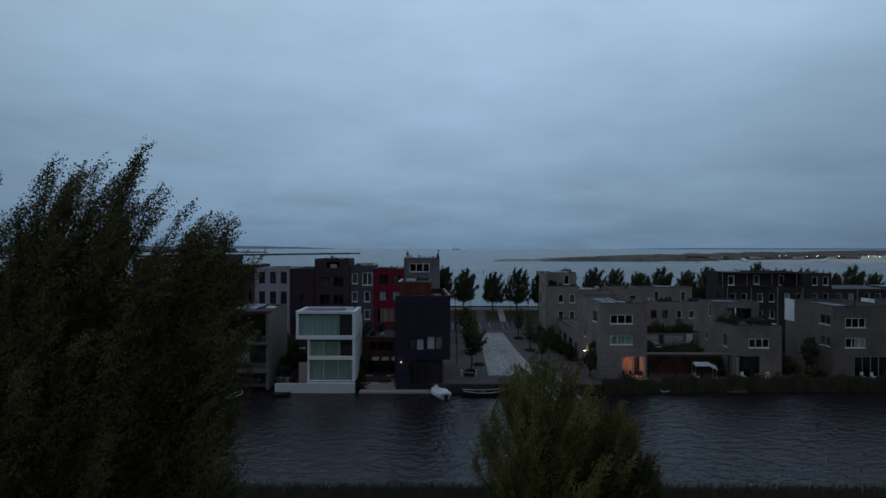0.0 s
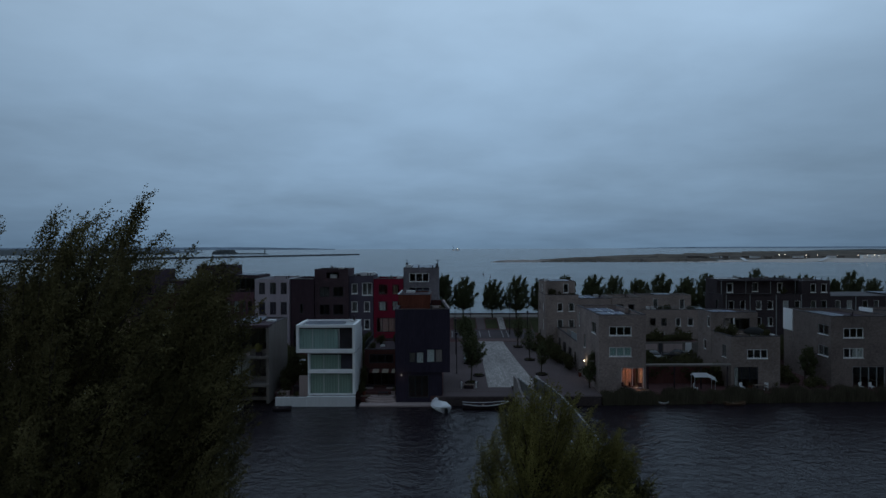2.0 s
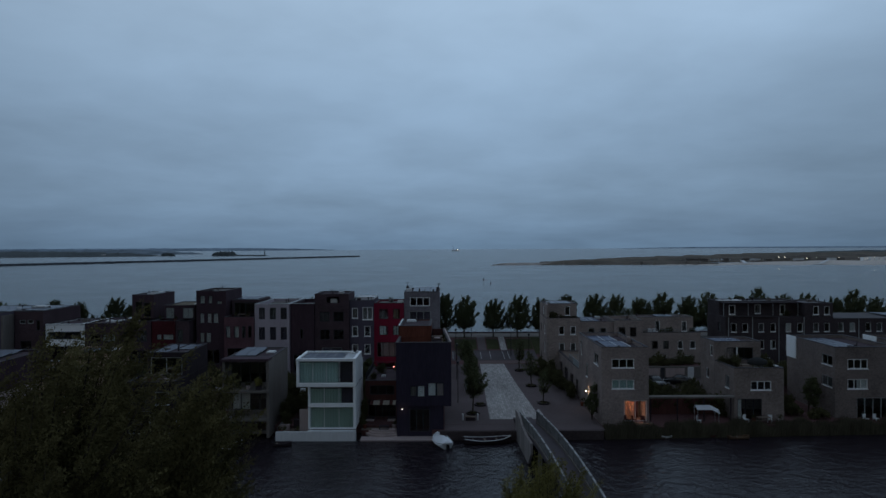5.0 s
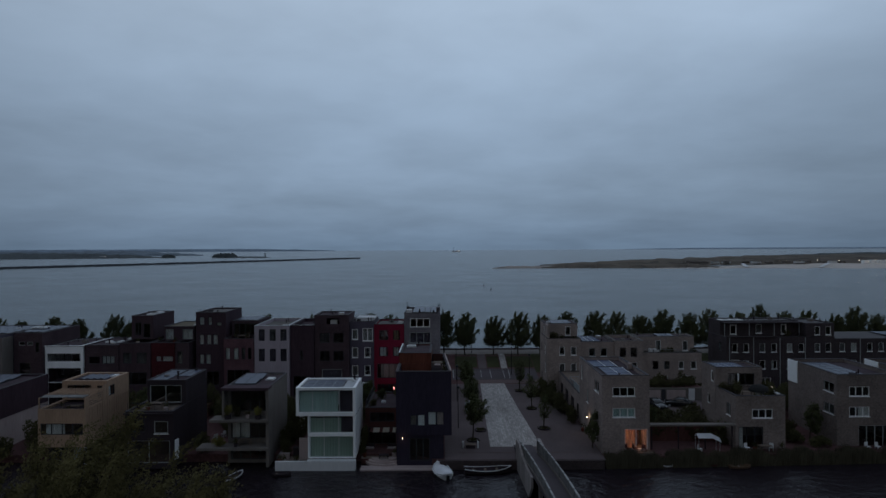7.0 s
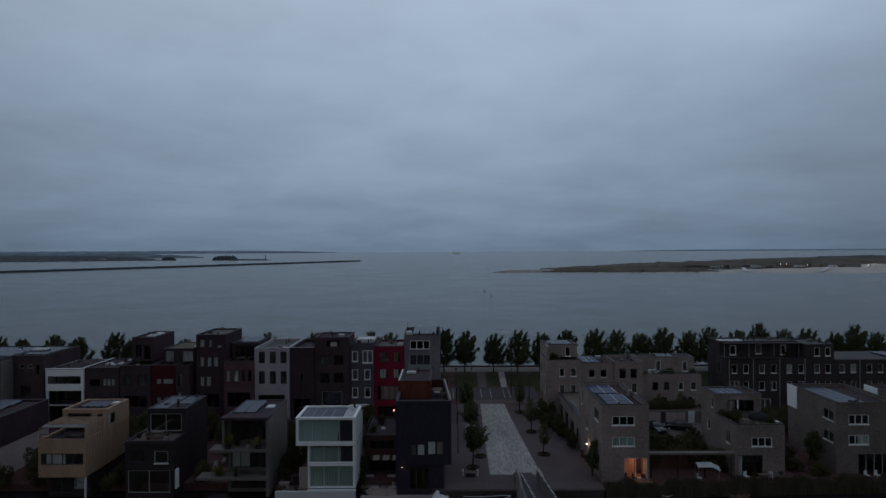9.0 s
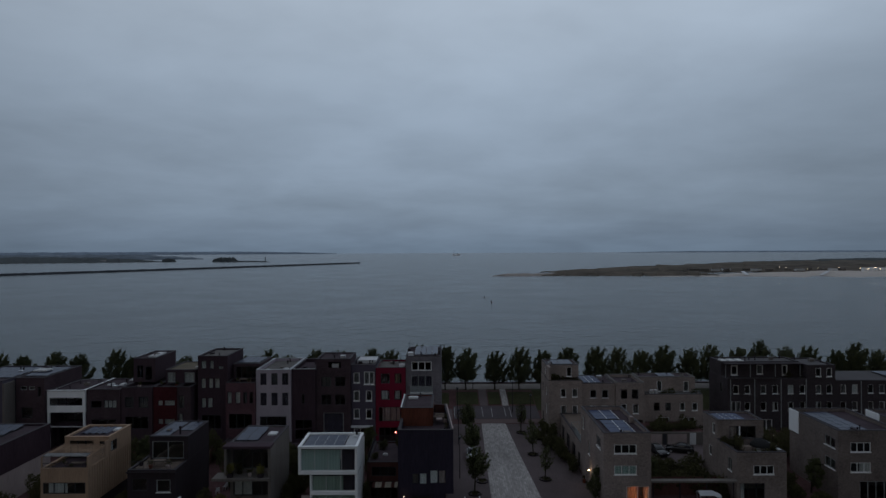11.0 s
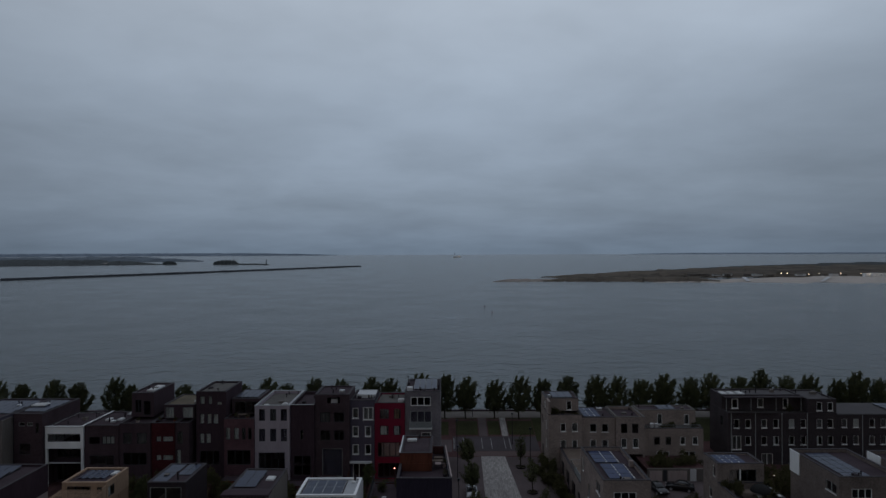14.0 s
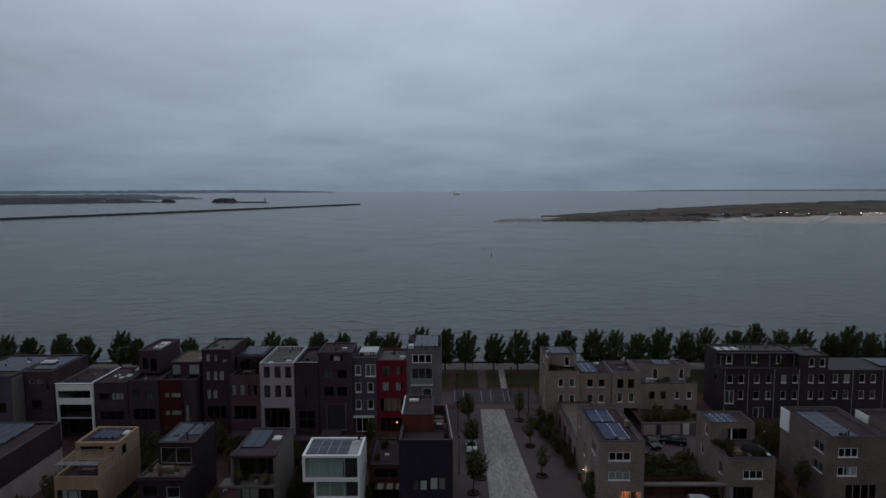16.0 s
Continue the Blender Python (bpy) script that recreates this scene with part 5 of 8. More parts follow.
block(h, -43.7, -41.5, 102.75, 113.0, G0 - 0.5, 12.25, "dkbrown", [("f", -43.5, 5.0, -42.8, 8.0, RW), ("f", -43.4, 8.9, -42.5, 10.9, D)], floors=(5, 8), parapet=0.3)
block(h, -46.6, -41.55, 105.2, 112.9, 12.36, 14.6, "black", [("f", -46.3, 12.5, -45.0, 14.2, {"frame_mat": "frame_g", "cols": 3, "curtain": "blind"}), ("f", -43.5, 12.5, -41.8, 14.2, {"frame_mat": "frame_g", "cols": 2, "curtain": "blind"})], parapet=0.05, roof="sedum")
skylight(h, -42.6, -41.9, 107.5, 110.5, 14.55, 0.15)
h = thing("house", -38.3, 107, G0, "tall black boarded house with paired windows", "house", "houses along the dike")
block(h, -40.8, -35.9, 104.0, 112.2, G0 - 0.5, 17.05, "black", [
    ("f", -40.2, 15.0, -39.4, 16.3, RW), ("f", -38.8, 15.0, -38.2, 16.3, RW), ("f", -37.4, 14.9, -36.6, 15.4, RW),
    ("f", -40.2, 11.8, -39.5, 13.4, RW), ("f", -39.0, 11.8, -38.3, 13.4, RW), ("f", -38.0, 11.8, -37.2, 13.4, RW),
    ("f", -40.2, 8.6, -39.5, 10.2, RW), ("f", -39.2, 8.6, -38.4, 10.2, RW), ("f", -40.2, 5.0, -37, 7.4, {"frame_mat": "frame_d", "cols": 3})], floors=(5, 8, 11, 14), parapet=0.2, roof="zincroof")
box("roof_sheet", -40.2, -36.6, 105.2, 111.2, 16.86, 16.92, "gravel", h, "pale metal roofing sheet")
h = thing("house", -33.5, 107, G0, "brown brick house with roof terrace and solar panels", "house", "houses along the dike")
block(h, -36.0 + 0.12, -31.05, 103.0, 113.0, G0 - 0.5, 12.85, "brown", [
    ("f", -35.6, 9.5, -34.9, 11.4, RW), ("f", -34.3, 9.5, -33.5, 11.4, RW), ("f", -33.0, 9.5, -32.4, 11.4, D), ("f", -32.0, 9.5, -31.4, 11.4, D),
    ("f", -35.4, 5.4, -31.6, 7.8, {"frame_mat": "frame_d", "cols": 3})], floors=(5, 8), parapet=0.4)
block(h, -35.6, -31.1, 106.0, 112.9, 12.9, 15.4, "dkbrown", [("f", -35.2, 13.0, -31.5, 15.0, {"frame_mat": "frame_d", "cols": 4})], parapet=0.1)
panels(h, -35.2, -31.5, 107, 112, 15.32, 4, 3, 0.06)
h = thing("house", -28.2, 108, G0, "pale grey rendered house with six tall windows", "house", "houses along the dike")
gx = (-30.3, -28.5, -26.75)
block(h, -31.0, -25.35, 103.3, 114.4, G0 - 0.5, 14.9, "grey", [
    *[("f", x, 12.45, x + 1.0, 14.35, {"frame_mat": "frame_d", "fw": 0.06, "curtain": "bluegrey" if i != 1 else None}) for i, x in enumerate(gx)],
    *[("f", x, 9.1, x + 1.0, 11.15, {"frame_mat": "frame_d", "fw": 0.06, "curtain": "bluegrey"}) for x in gx],
    ("f", -30.4, 3.6, -26.1, 7.3, {"frame_mat": "frame_d", "cols": 4})], floors=(7.8, 11.4), parapet=0.5, roof="gravel", coping="coping")
skylight(h, -30.0, -29.2, 104.6, 105.4, 14.4, 0.25); skylight(h, -27.2, -26.3, 105.6, 106.4, 14.4, 0.25)
h = thing("house", -23.3, 108, G0, "black boarded house with plain front", "house", "houses along the dike")
block(h, -25.3, -21.42, 103.8, 114.0, G0 - 0.5, 14.85, "black", [("f", -23.7, 9.2, -23.2, 10.8, D), ("f", -24.8, 3.4, -22, 6.6, {"frame_mat": "frame_d", "cols": 2})], floors=(5, 8, 11), parapet=0.5)
box("front_coping", -25.3, -21.45, 103.74, 103.98, 14.92, 14.97, "coping", h)
skylight(h, -22.6, -21.9, 104.4, 105.2, 14.4, 0.2)
h = thing("house", -18.5, 108, G0, "dark brown brick house with recessed top loggia", "house", "houses along the dike")
BR = {"frame_mat": "frame_d", "cols": 2, "inset": 0.15}
block(h, -21.38, -15.75, 104.3, 111.0, G0 - 0.5, 16.45, "dkbrown", [
    ("f", -20.55, 11.9, -18.9, 13.55, BR), ("f", -18.3, 11.9, -16.6, 13.55, BR), ("f", -20.55, 8.9, -18.9, 10.6, BR), ("f", -18.3, 8.9, -16.6, 10.6, BR),
    ("f", -20.2, 3.0, -16.9, 7.6, {"frame_mat": "frame_g", "cols": 1, "curtain": "bluegrey", "hang": 0.04}), ("f", -19.4, 15.0, -17.3, 16.0, {"open": True})], floors=(8.3, 11.2, 14.6), parapet=0.15)
box("shed_box", -18.9, -17.8, 105.0, 105.8, 14.8, 15.6, "offwhite", h)
h = thing("house", -13.8, 108, G0, "slate blue boarded house with white framed windows", "house", "houses along the dike")
WB = {"frame_mat": "frame_w", "fw": 0.1, "sill": "frame_w"}
block(h, -15.7, -11.75, 105.1, 112.6, G0 - 0.5, 15.3, "bluegrey", [
    ("f", -15.35, 12.35, -14.35, 14.05, WB), ("f", -13.6, 12.1, -11.9, 14.2, dict(WB, cols=2)),
    ("f", -15.35, 9.35, -14.35, 11.05, WB), ("f", -13.3, 9.35, -12.3, 11.05, WB), ("f", -15.35, 6.4, -14.35, 8.05, WB), ("f", -13.3, 6.4, -12.3, 8.05, WB),
    ("f", -15.3, 2.4, -12.2, 4.9, {"frame_mat": "frame_w", "cols": 3})], floors=(5.6, 8.7, 11.7), parapet=0.2)
box("door_canopy", -15.8, -12.2, 104.5, 105.08, 5.05, 5.3, "offwhite", h)
bm = bmesh.new()
for i in range(7):
    x = -15.0 + i * 0.45
    quadbox(bm, x, x + 0.4, 107.8, 111.2, 15.2, 15.62)
quadbox(bm, -15.05, -11.9, 107.7, 107.8, 15.12, 15.7); quadbox(bm, -15.05, -11.9, 111.2, 111.3, 15.12, 15.7)
part("roof_light", bm, "offwhite", h, "long white glazed roof light")
h = thing("house", -9.3, 108, G0, "crimson rendered house with narrow windows", "house", "houses along the dike")
RD = {"frame_mat": "frame_d", "cols": 2, "fw": 0.06, "curtain": "blind", "cover": (0.1, 0.75)}
block(h, -11.7, -6.75, 105.3, 113.0, G0 - 0.5, 14.8, "red", [
    ("f", -10.85, 12.2, -9.35, 13.85, dict(RD, curtain="redbrown")), ("f", -8.55, 12.2, -7.4, 13.85, dict(RD, curtain="tan")), ("f", -10.85, 9.5, -9.4, 11.05, RD), ("f", -8.6, 9.5, -7.4, 11.05, RD),
    ("f", -11.2, 5.9, -7.3, 8.3, {"frame_mat": "frame_d", "cols": 4, "curtain": "plaster", "cover": (0.15, 0.9)}), ("f", -11.2, 2.4, -7.3, 4.9, {"frame_mat": "frame_d", "cols": 4})], floors=(5.4, 8.8, 11.6), parapet=0.25, roof="gravel")
skylight(h, -7.9, -6.9, 106.4, 107.4, 14.6, 0.5)
h = thing("house", -3.8, 108, G0, "slate grey brick corner house with glass balcony", "house", "houses along the dike")
block(h, -6.7, -0.8, 105.6, 116.0, G0 - 0.5, 16.6, "towergrey", [
    ("f", -5.75, 14.25, -2.4, 15.75, {"frame_mat": "frame_w", "cols": 3, "fw": 0.12}), ("f", -5.8, 10.9, -2.3, 13.4, {"frame_mat": "frame_g", "cols": 3, "curtain": "bluegrey"}),
    ("f", -4.0, 7.9, -2.4, 9.9, {"frame_mat": "frame_w", "fw": 0.12}), ("f", -6.2, 2.6, -2.2, 6.0, {"frame_mat": "frame_d", "cols": 3}),
    ("r", 107, 12, 108.4, 14, D), ("r", 110, 12, 111.4, 14, D), ("r", 107, 8, 108.4, 10, D), ("r", 110, 8, 111.4, 10, D)], floors=(7.0, 10.4, 13.9), parapet=0.2)
box("balcony_slab", -5.95, -2.2, 104.4, 105.58, 10.65, 10.82, "offwhite", h)
for i in range(3):
    box("balustrade_panel", -5.85 + i * 1.2, -4.69 + i * 1.2, 104.5, 104.53, 10.95, 11.85, "frosted", h)
railing(h, ((-5.9, 105.5), (-5.9, 104.45), (-2.25, 104.45), (-2.25, 105.5)), 10.82, 1.1, 0.14, "frame_g")
panels(h, -5.4, -1.4, 108, 115, 16.42, 4, 1, 0.04, gap=0.1, frame_mat="coping")
box("roof_hatch", -6.4, -5.5, 106.4, 107.6, 16.4, 17.1, "offwhite", h)
for x, y in ((-0.95, 106.2), (-0.95, 109.4), (-6.5, 112.0)):
    bm = bmesh.new(); tube(bm, (x, y, 16.4), (x, y, 18.0), 0.05, 0.03, n=6); tube(bm, (x - 0.35, y, 17.8), (x + 0.35, y, 17.8), 0.03, n=6)
    part("aerial", bm, "frame_d", h)
vent(h, -6.3, 109, 16.4, 0.9, 0.2); vent(h, -1.1, 107.5, 16.4, 0.8, 0.15)

# ---- brick terrace east of the plaza ----
T1 = {"frame_mat": "frame_w", "fw": 0.08, "sill": "frame_w"}
TD = {"frame_mat": "frame_d", "fw": 0.07}
h = thing("house", 20.6, 114, G0, "tall grey-brown brick corner house with roof terrace", "house", "brick terrace by the dike")
block(h, 17.7, 23.45, 109.4, 117.7, G0 - 0.5, 11.7, "brick2", [
    ("f", 19.8, 8.85, 20.7, 10.3, T1), ("f", 21.75, 8.85, 22.7, 10.3, T1), ("f", 19.8, 5.9, 20.75, 7.4, T1), ("f", 21.75, 5.9, 22.7, 7.4, T1),
    ("l", 111.5, 8.6, 112.5, 10.2, WF), ("l", 115.4, 8.6, 116.4, 10.2, TD), ("l", 111.5, 5.4, 112.5, 7.2, WF), ("l", 115, 2.6, 116.2, 5.0, TD)], floors=(5.3, 8.3), parapet=0.5, roof="wood")
block(h, 17.75, 23.4, 112.0, 117.6, 11.78, 13.95, "brick2", [("f", 21.3, 11.9, 22.2, 13.5, T1), ("l", 113, 12, 114, 13.4, WF)], parapet=0.15)
panels(h, 19.0, 22.6, 113.0, 117.0, 13.8, 3, 3, 0.05)
box("wing_wall", 17.72, 18.1, 109.45, 112.15, 11.78, 14.0, "brick2", h)
h = thing("house", 26.4, 114, G0, "grey-brown brick terraced house with solar roof", "house", "brick terrace by the dike")
block(h, 23.5, 29.45, 110.5, 117.6, G0 - 0.5, 10.95, "brick2", [
    ("f", 25.1, 8.45, 26.2, 9.85, dict(T1, frame_mat="frame_g")), ("f", 27.15, 8.45, 28.25, 9.85, dict(T1, frame_mat="frame_g")), ("f", 25.1, 5.6, 26.2, 7.1, T1), ("f", 27.15, 5.6, 28.25, 7.1, T1)], floors=(5.1, 8.0), parapet=0.12)
panels(h, 24.2, 27.2, 111.2, 117, 10.85, 3, 3, 0.0, clips=True)
h = thing("house", 32, 114, G0, "grey-brown brick terraced house with tall dark windows", "house", "brick terrace by the dike")
block(h, 29.5, 34.45, 110.1, 117.6, G0 - 0.5, 11.15, "brick2", [
    ("f", 30.35, 8.35, 31.45, 10.0, TD), ("f", 32.25, 8.35, 33.35, 10.0, TD), ("f", 30.4, 5.8, 31.35, 7.45, T1), ("f", 32.4, 5.8, 33.4, 7.45, T1), ("f", 31.6, 2.2, 34.2, 4.7, {"open": True})], floors=(5.1, 8.0), parapet=0.5, coping="gravel")
h = thing("house", 39.6, 114, G0, "grey-brown brick terraced house with set-back top floor", "house", "brick terrace by the dike")
block(h, 34.5, 44.9, 111.0, 118.0, G0 - 0.5, 8.9, "brick2", [
    ("f", 36.35, 6.05, 37.35, 7.45, TD), ("f", 38.35, 6.05, 39.3, 7.45, TD), ("f", 40.9, 6.05, 41.8, 7.45, T1), ("f", 43.0, 6.05, 44.0, 7.45, T1),
    ("f", 36.8, 2.3, 39.0, 4.9, {"frame_mat": "frame_w", "cols": 2, "fw": 0.08}), ("f", 41.4, 2.4, 43.5, 4.9, {"frame_mat": "frame_w", "cols": 2, "fw": 0.08})], floors=(5.0,), parapet=0.35, roof="gravel")
block(h, 34.55, 44.85, 114.3, 117.95, 8.62, 11.25, "brick2", [("f", 38.0, 8.7, 38.9, 10.6, T1), ("f", 42.8, 8.7, 43.7, 10.5, T1)], parapet=0.1, coping="gravel")
panels(h, 38.5, 41.5, 115.0, 117.6, 11.15, 3, 2, 0.05)
railing(h, ((34.8, 111.2), (44.6, 111.2)), 8.9, 0.55, 0.2)
for x in (36.2, 37.0):
    box("terrace_chair", x, x + 0.6, 112.4, 113.0, 8.58, 9.35, "offwhite", h, bevel=0.08)

h = thing("house", 58, 115, G0, "long purple-black brick apartment house with balcony gallery", "house", "brick terrace by the dike")
T2 = {"frame_mat": "frame_w", "fw": 0.06, "sill": "frame_w"}
PX = (50.15, 52.15, 54.95, 57.0, 59.7, 61.75, 64.55, 66.45)
block(h, 49.2, 68.1, 111.0, 118.6, G0 - 0.5, 11.55, "purple", [
    *[("f", x + 0.08, 8.95, x + 1.03, 10.45, dict(T2, curtain="blind" if i == 4 else None)) for i, x in enumerate(PX)],
    *[("f", x + 0.08, 6.0, x + 1.03, 7.5, dict(T2, curtain="blind" if i in (2, 5) else None, cover=(0.0, 0.5))) for i, x in enumerate(PX[1:])], ("f", 49.9, 5.2, 51.5, 7.6, dict(T1, cols=2)),
    ("f", 55.0, 2.3, 57.0, 4.5, {"frame_mat": "frame_w", "cols": 2}), ("l", 113, 8.8, 114, 10.4, TD)], floors=(5.2, 8.2), parapet=0.35, roof="gravel")
block(h, 49.25, 63.1, 113.6, 118.5, 11.3, 14.1, "purple", [("f", 51.0, 11.7, 52.2, 13.45, dict(T1, cols=1, fw=0.16)), ("f", 55.6, 11.9, 56.7, 13.5, T1), ("f", 60.1, 11.7, 61.1, 13.5, dict(T1, fw=0.16))], parapet=0.12, roof="zincroof")
block(h, 63.15, 68.05, 111.05, 118.5, 11.64, 13.9, "purple", [("f", 64.65, 11.9, 65.6, 13.4, T1), ("f", 66.55, 11.9, 67.5, 13.4, T1)], parapet=0.12, roof="zincroof")
box("gallery_roof", 49.4, 63.1, 112.2, 113.58, 13.8, 14.0, "dgrey", h)
for x in (49.45, 53.8, 58.2, 62.6):
    box("gallery_post", x, x + 0.07, 112.25, 112.32, 11.62, 13.79, "frame_g", h)
for x in (50.0, 54.2, 58.8, 63.2):
    box("downpipe", x - 0.3, x - 0.2, 110.9, 110.98, 2.5, 11.5, "frame_g", h)
box("gallery_edge", 49.15, 57.6, 110.6, 110.96, 11.62, 11.74, "zincroof", h, "grey projecting gallery edge")
for x in (49.6, 51.1, 52.6):
    skylight(h, x, x + 1.1, 114.2, 116.2, 14.0, 0.16)
h = thing("house", 80, 115, G0, "long purple-black brick terraced house with metal roof", "house", "brick terrace by the dike")
block(h, 68.15, 110.0, 111.2, 118.6, G0 - 0.5, 11.1, "purple", [
    *[("f", x + 0.08, 8.95, x + 1.03, 10.45, dict(T2, curtain="blind" if x in (71.0, 81) else None)) for x in (69.0, 71.0, 73.8, 75.75, 79, 81, 84)],
    *[("f", x + 0.08, 6.0, x + 1.03, 7.5, T2) for x in (69.0, 71.0, 73.8, 75.75, 79, 81, 84)]], floors=(5.2, 8.2), parapet=0.1)
bm = bmesh.new()
v = quadbox(bm, 68.2, 110, 111.3, 118.5, 11.19, 11.24)
for p in v:
    p.co.z += (p.co.y - 111.3) * 0.03
part("metal_roof", bm, "zincroof", h)
panels(h, 78.5, 84.5, 112.6, 117.6, 11.42, 5, 3, 0.0)
for x in (72.6, 78, 83):
    box("downpipe", x, x + 0.1, 111.1, 111.18, 2.5, 11.1, "frame_g", h)


# roof clutter: vents, hatches and flues on the flat roofs
rc = random.Random(41)
for x0, x1, y0, y1, z, n in ((-77, -70, 103, 111, 13.95, 3), (-68.6, -65, 103, 111, 13.98, 2), (-63.8, -59, 104, 110, 11.8, 5), (-57.5, -53.4, 104, 110, 11.9, 3), (-52, -49.4, 108, 114, 16.18, 2), (-40.3, -36.4, 105, 111.5, 16.85, 3), (-30.6, -26, 106, 113.8, 14.4, 3), (-25, -21.8, 105, 113.4, 14.35, 2), (-21, -16.2, 106.0, 110.2, 16.3, 3), (-15.2, -12.2, 106, 108.6, 15.1, 2), (-11.3, -7.2, 106, 112.4, 14.55, 4), (-5.4, -1.4, 106.4, 107.6, 16.4, 2), (27.4, 29, 111, 117, 10.83, 2), (30, 34, 111, 117, 10.65, 2), (35, 44, 114.8, 117.4, 11.15, 3), (54, 62, 114.6, 118, 13.98, 6), (63.6, 67.6, 112, 118, 13.78, 3), (20.2, 25, 80, 81, 11.05, 1), (52, 58, 82.4, 83.2, 10.65, 2), (-37, -33.2, 80.6, 87, 10.8, 1), (18.2, 19, 113, 117, 13.8, 2)):
    hs = min((o for o in scene.objects if o.type == "EMPTY" and o.name.startswith("house")), key=lambda o: (o.location.x - (x0 + x1) / 2) ** 2 + (o.location.y - (y0 + y1) / 2) ** 2)
    for i in range(n):
        vent(hs, rc.uniform(x0, x1), rc.uniform(y0, y1), z - 0.02, rc.uniform(0.3, 0.7), rc.uniform(0.06, 0.12))
    bx, by = rc.uniform(x0, x1 - 0.8), rc.uniform(y0, y1 - 0.8)
    box("roof_box", bx, bx + rc.uniform(0.5, 0.9), by, by + rc.uniform(0.5, 0.8), z - 0.02, z + rc.uniform(0.25, 0.5), rc.choice(("alu", "dgrey", "concrete")), hs, bevel=0.02)


# ---- bridge ----
BA, BB = Vector((10.1, 77.0, 0)), Vector((11.45, 39.0, 0))
b_dir = (BB - BA).normalized()
b_side = Vector((-b_dir.y, b_dir.x, 0))


def bridge_z(k):
    return 2.6 + 1.6 * math.sin(math.pi * min(1, max(0, k)))


bridge = thing("footbridge", BA.x, BA.y, 1.9, "concrete footbridge with pale steel handrails over the canal", "bridge")
NB = 18


def along(k, s, z):
    return BA.lerp(BB, k) + b_side * s + Vector((0, 0, z))


def ribbon(name, s0, s1, lo, hi, material, k0=0.0, k1=1.0, n=NB, label=""):
    """A bar that follows the bridge's curve between two offsets and two heights over the deck."""
    bm = bmesh.new()
    prev = None
    for i in range(n + 1):
        k = k0 + (k1 - k0) * i / n
        z = bridge_z(k)
        ring = [bm.verts.new(along(k, s, z + dz)) for s, dz in ((s0, lo), (s1, lo), (s1, hi), (s0, hi))]
        if prev:
            for j in range(4):
                bm.faces.new((prev[j], ring[j], ring[(j + 1) % 4], prev[(j + 1) % 4]))
        else:
            bm.faces.new(ring)
        prev = ring
    bm.faces.new(prev[::-1])
    bmesh.ops.recalc_face_normals(bm, faces=bm.faces[:])
    return part(name, bm, material, bridge, label)


def rail_h(k):
    return 1.2 + 0.4 * (1 - math.sin(math.pi * k))


ribbon("deck", -1.2, 1.2, -0.4, 0.0, "asphalt")
for sg in (-1, 1):
    ribbon("kerb", sg * 1.03, sg * 1.2, 0.0, 0.16, "concrete")
    for i in range(NB):
        k0, k1 = i / NB, (i + 1) / NB
        hi = rail_h((k0 + k1) / 2)
        ribbon("railing_panel", sg * 1.10, sg * 1.13, 0.2, hi - 0.1, "railmesh", k0 + 0.004, k1 - 0.004, 1)
        ribbon("handrail", sg * 1.03, sg * 1.2, hi - 0.07, hi + 0.03, "railpale", k0 + 0.002, k1 - 0.006, 2, "pale steel handrail")
        bm = bmesh.new()
        p = along(k0, sg * 1.115, bridge_z(k0))
        tube(bm, p - Vector((0, 0, 0.1)), p + Vector((0, 0, hi + 0.06)), 0.06, n=6)
        part("post", bm, "railmesh", bridge)
    # solid abutment wall that rises to a point over the quay
    bm = bmesh.new()
    ring = []
    for k, lo, hi in ((-0.004, -1.2, 4.3), (0.06, -1.2, 4.34), (0.12, -1.2, 3.6), (0.2, -0.4, 3.4), (0.28, 2.3, 3.5)):
        q = [along(k, sg * 1.21, lo), along(k, sg * 1.46, lo), along(k, sg * 1.46, hi), along(k, sg * 1.21, hi)]
        ring.append([bm.verts.new(p) for p in q])
    for ra, rb in zip(ring, ring[1:]):
        for j in range(4):
            bm.faces.new((ra[j], ra[(j + 1) % 4], rb[(j + 1) % 4], rb[j]))
    bm.faces.new(ring[0][::-1]); bm.faces.new(ring[-1])
    bmesh.ops.recalc_face_normals(bm, faces=bm.faces[:])
    part("wing_wall", bm, "bridgestone", bridge, "pale weathered concrete abutment wall")
bm = bmesh.new()
for q in quadbox(bm, BA.x - 1.2, BA.x + 1.2, 77.0, 82.4, 1.5, 2.6):
    if q.co.z > 2 and q.co.y > 80:
        q.co.z = 1.88
part("ramp", bm, "asphalt", bridge)
for k in (0.33, 0.66):
    for s in (-0.8, 0.8):
        p = along(k, s, 0)
        bm = bmesh.new()
        tube(bm, (p.x, p.y, -1.5), (p.x, p.y, bridge_z(k) - 0.3), 0.22, n=10)
        part("pier", bm, "concrete", bridge)


# ---- trees ----
LIME = dict(group="trees along the dike", wind=0.2, plumes=40, sprays=19, per=11, size=(0.27, 0.16), spray=0.8, width=0.27, skirt=0.92, reach=0.36)
LIME_LABEL = "dark green linden on the dike promenade"
protos = [plume_tree("street_tree", 4.1, 131.2, 5.3, 8.4, 2.5, 3, LIME_LABEL, clear=0.25, crest=0.3, **LIME),
          plume_tree("street_tree", 10.0, 131.2, 5.3, 7.9, 2.6, 8, LIME_LABEL, clear=0.24, crest=0.34, **LIME),
          plume_tree("street_tree", 15.0, 131.0, 5.3, 8.7, 2.7, 15, LIME_LABEL, clear=0.22, crest=0.42, **LIME),
          plume_tree("street_tree", 19.7, 131.2, 5.3, 8.1, 2.5, 22, LIME_LABEL, clear=0.23, crest=0.3, **LIME)]
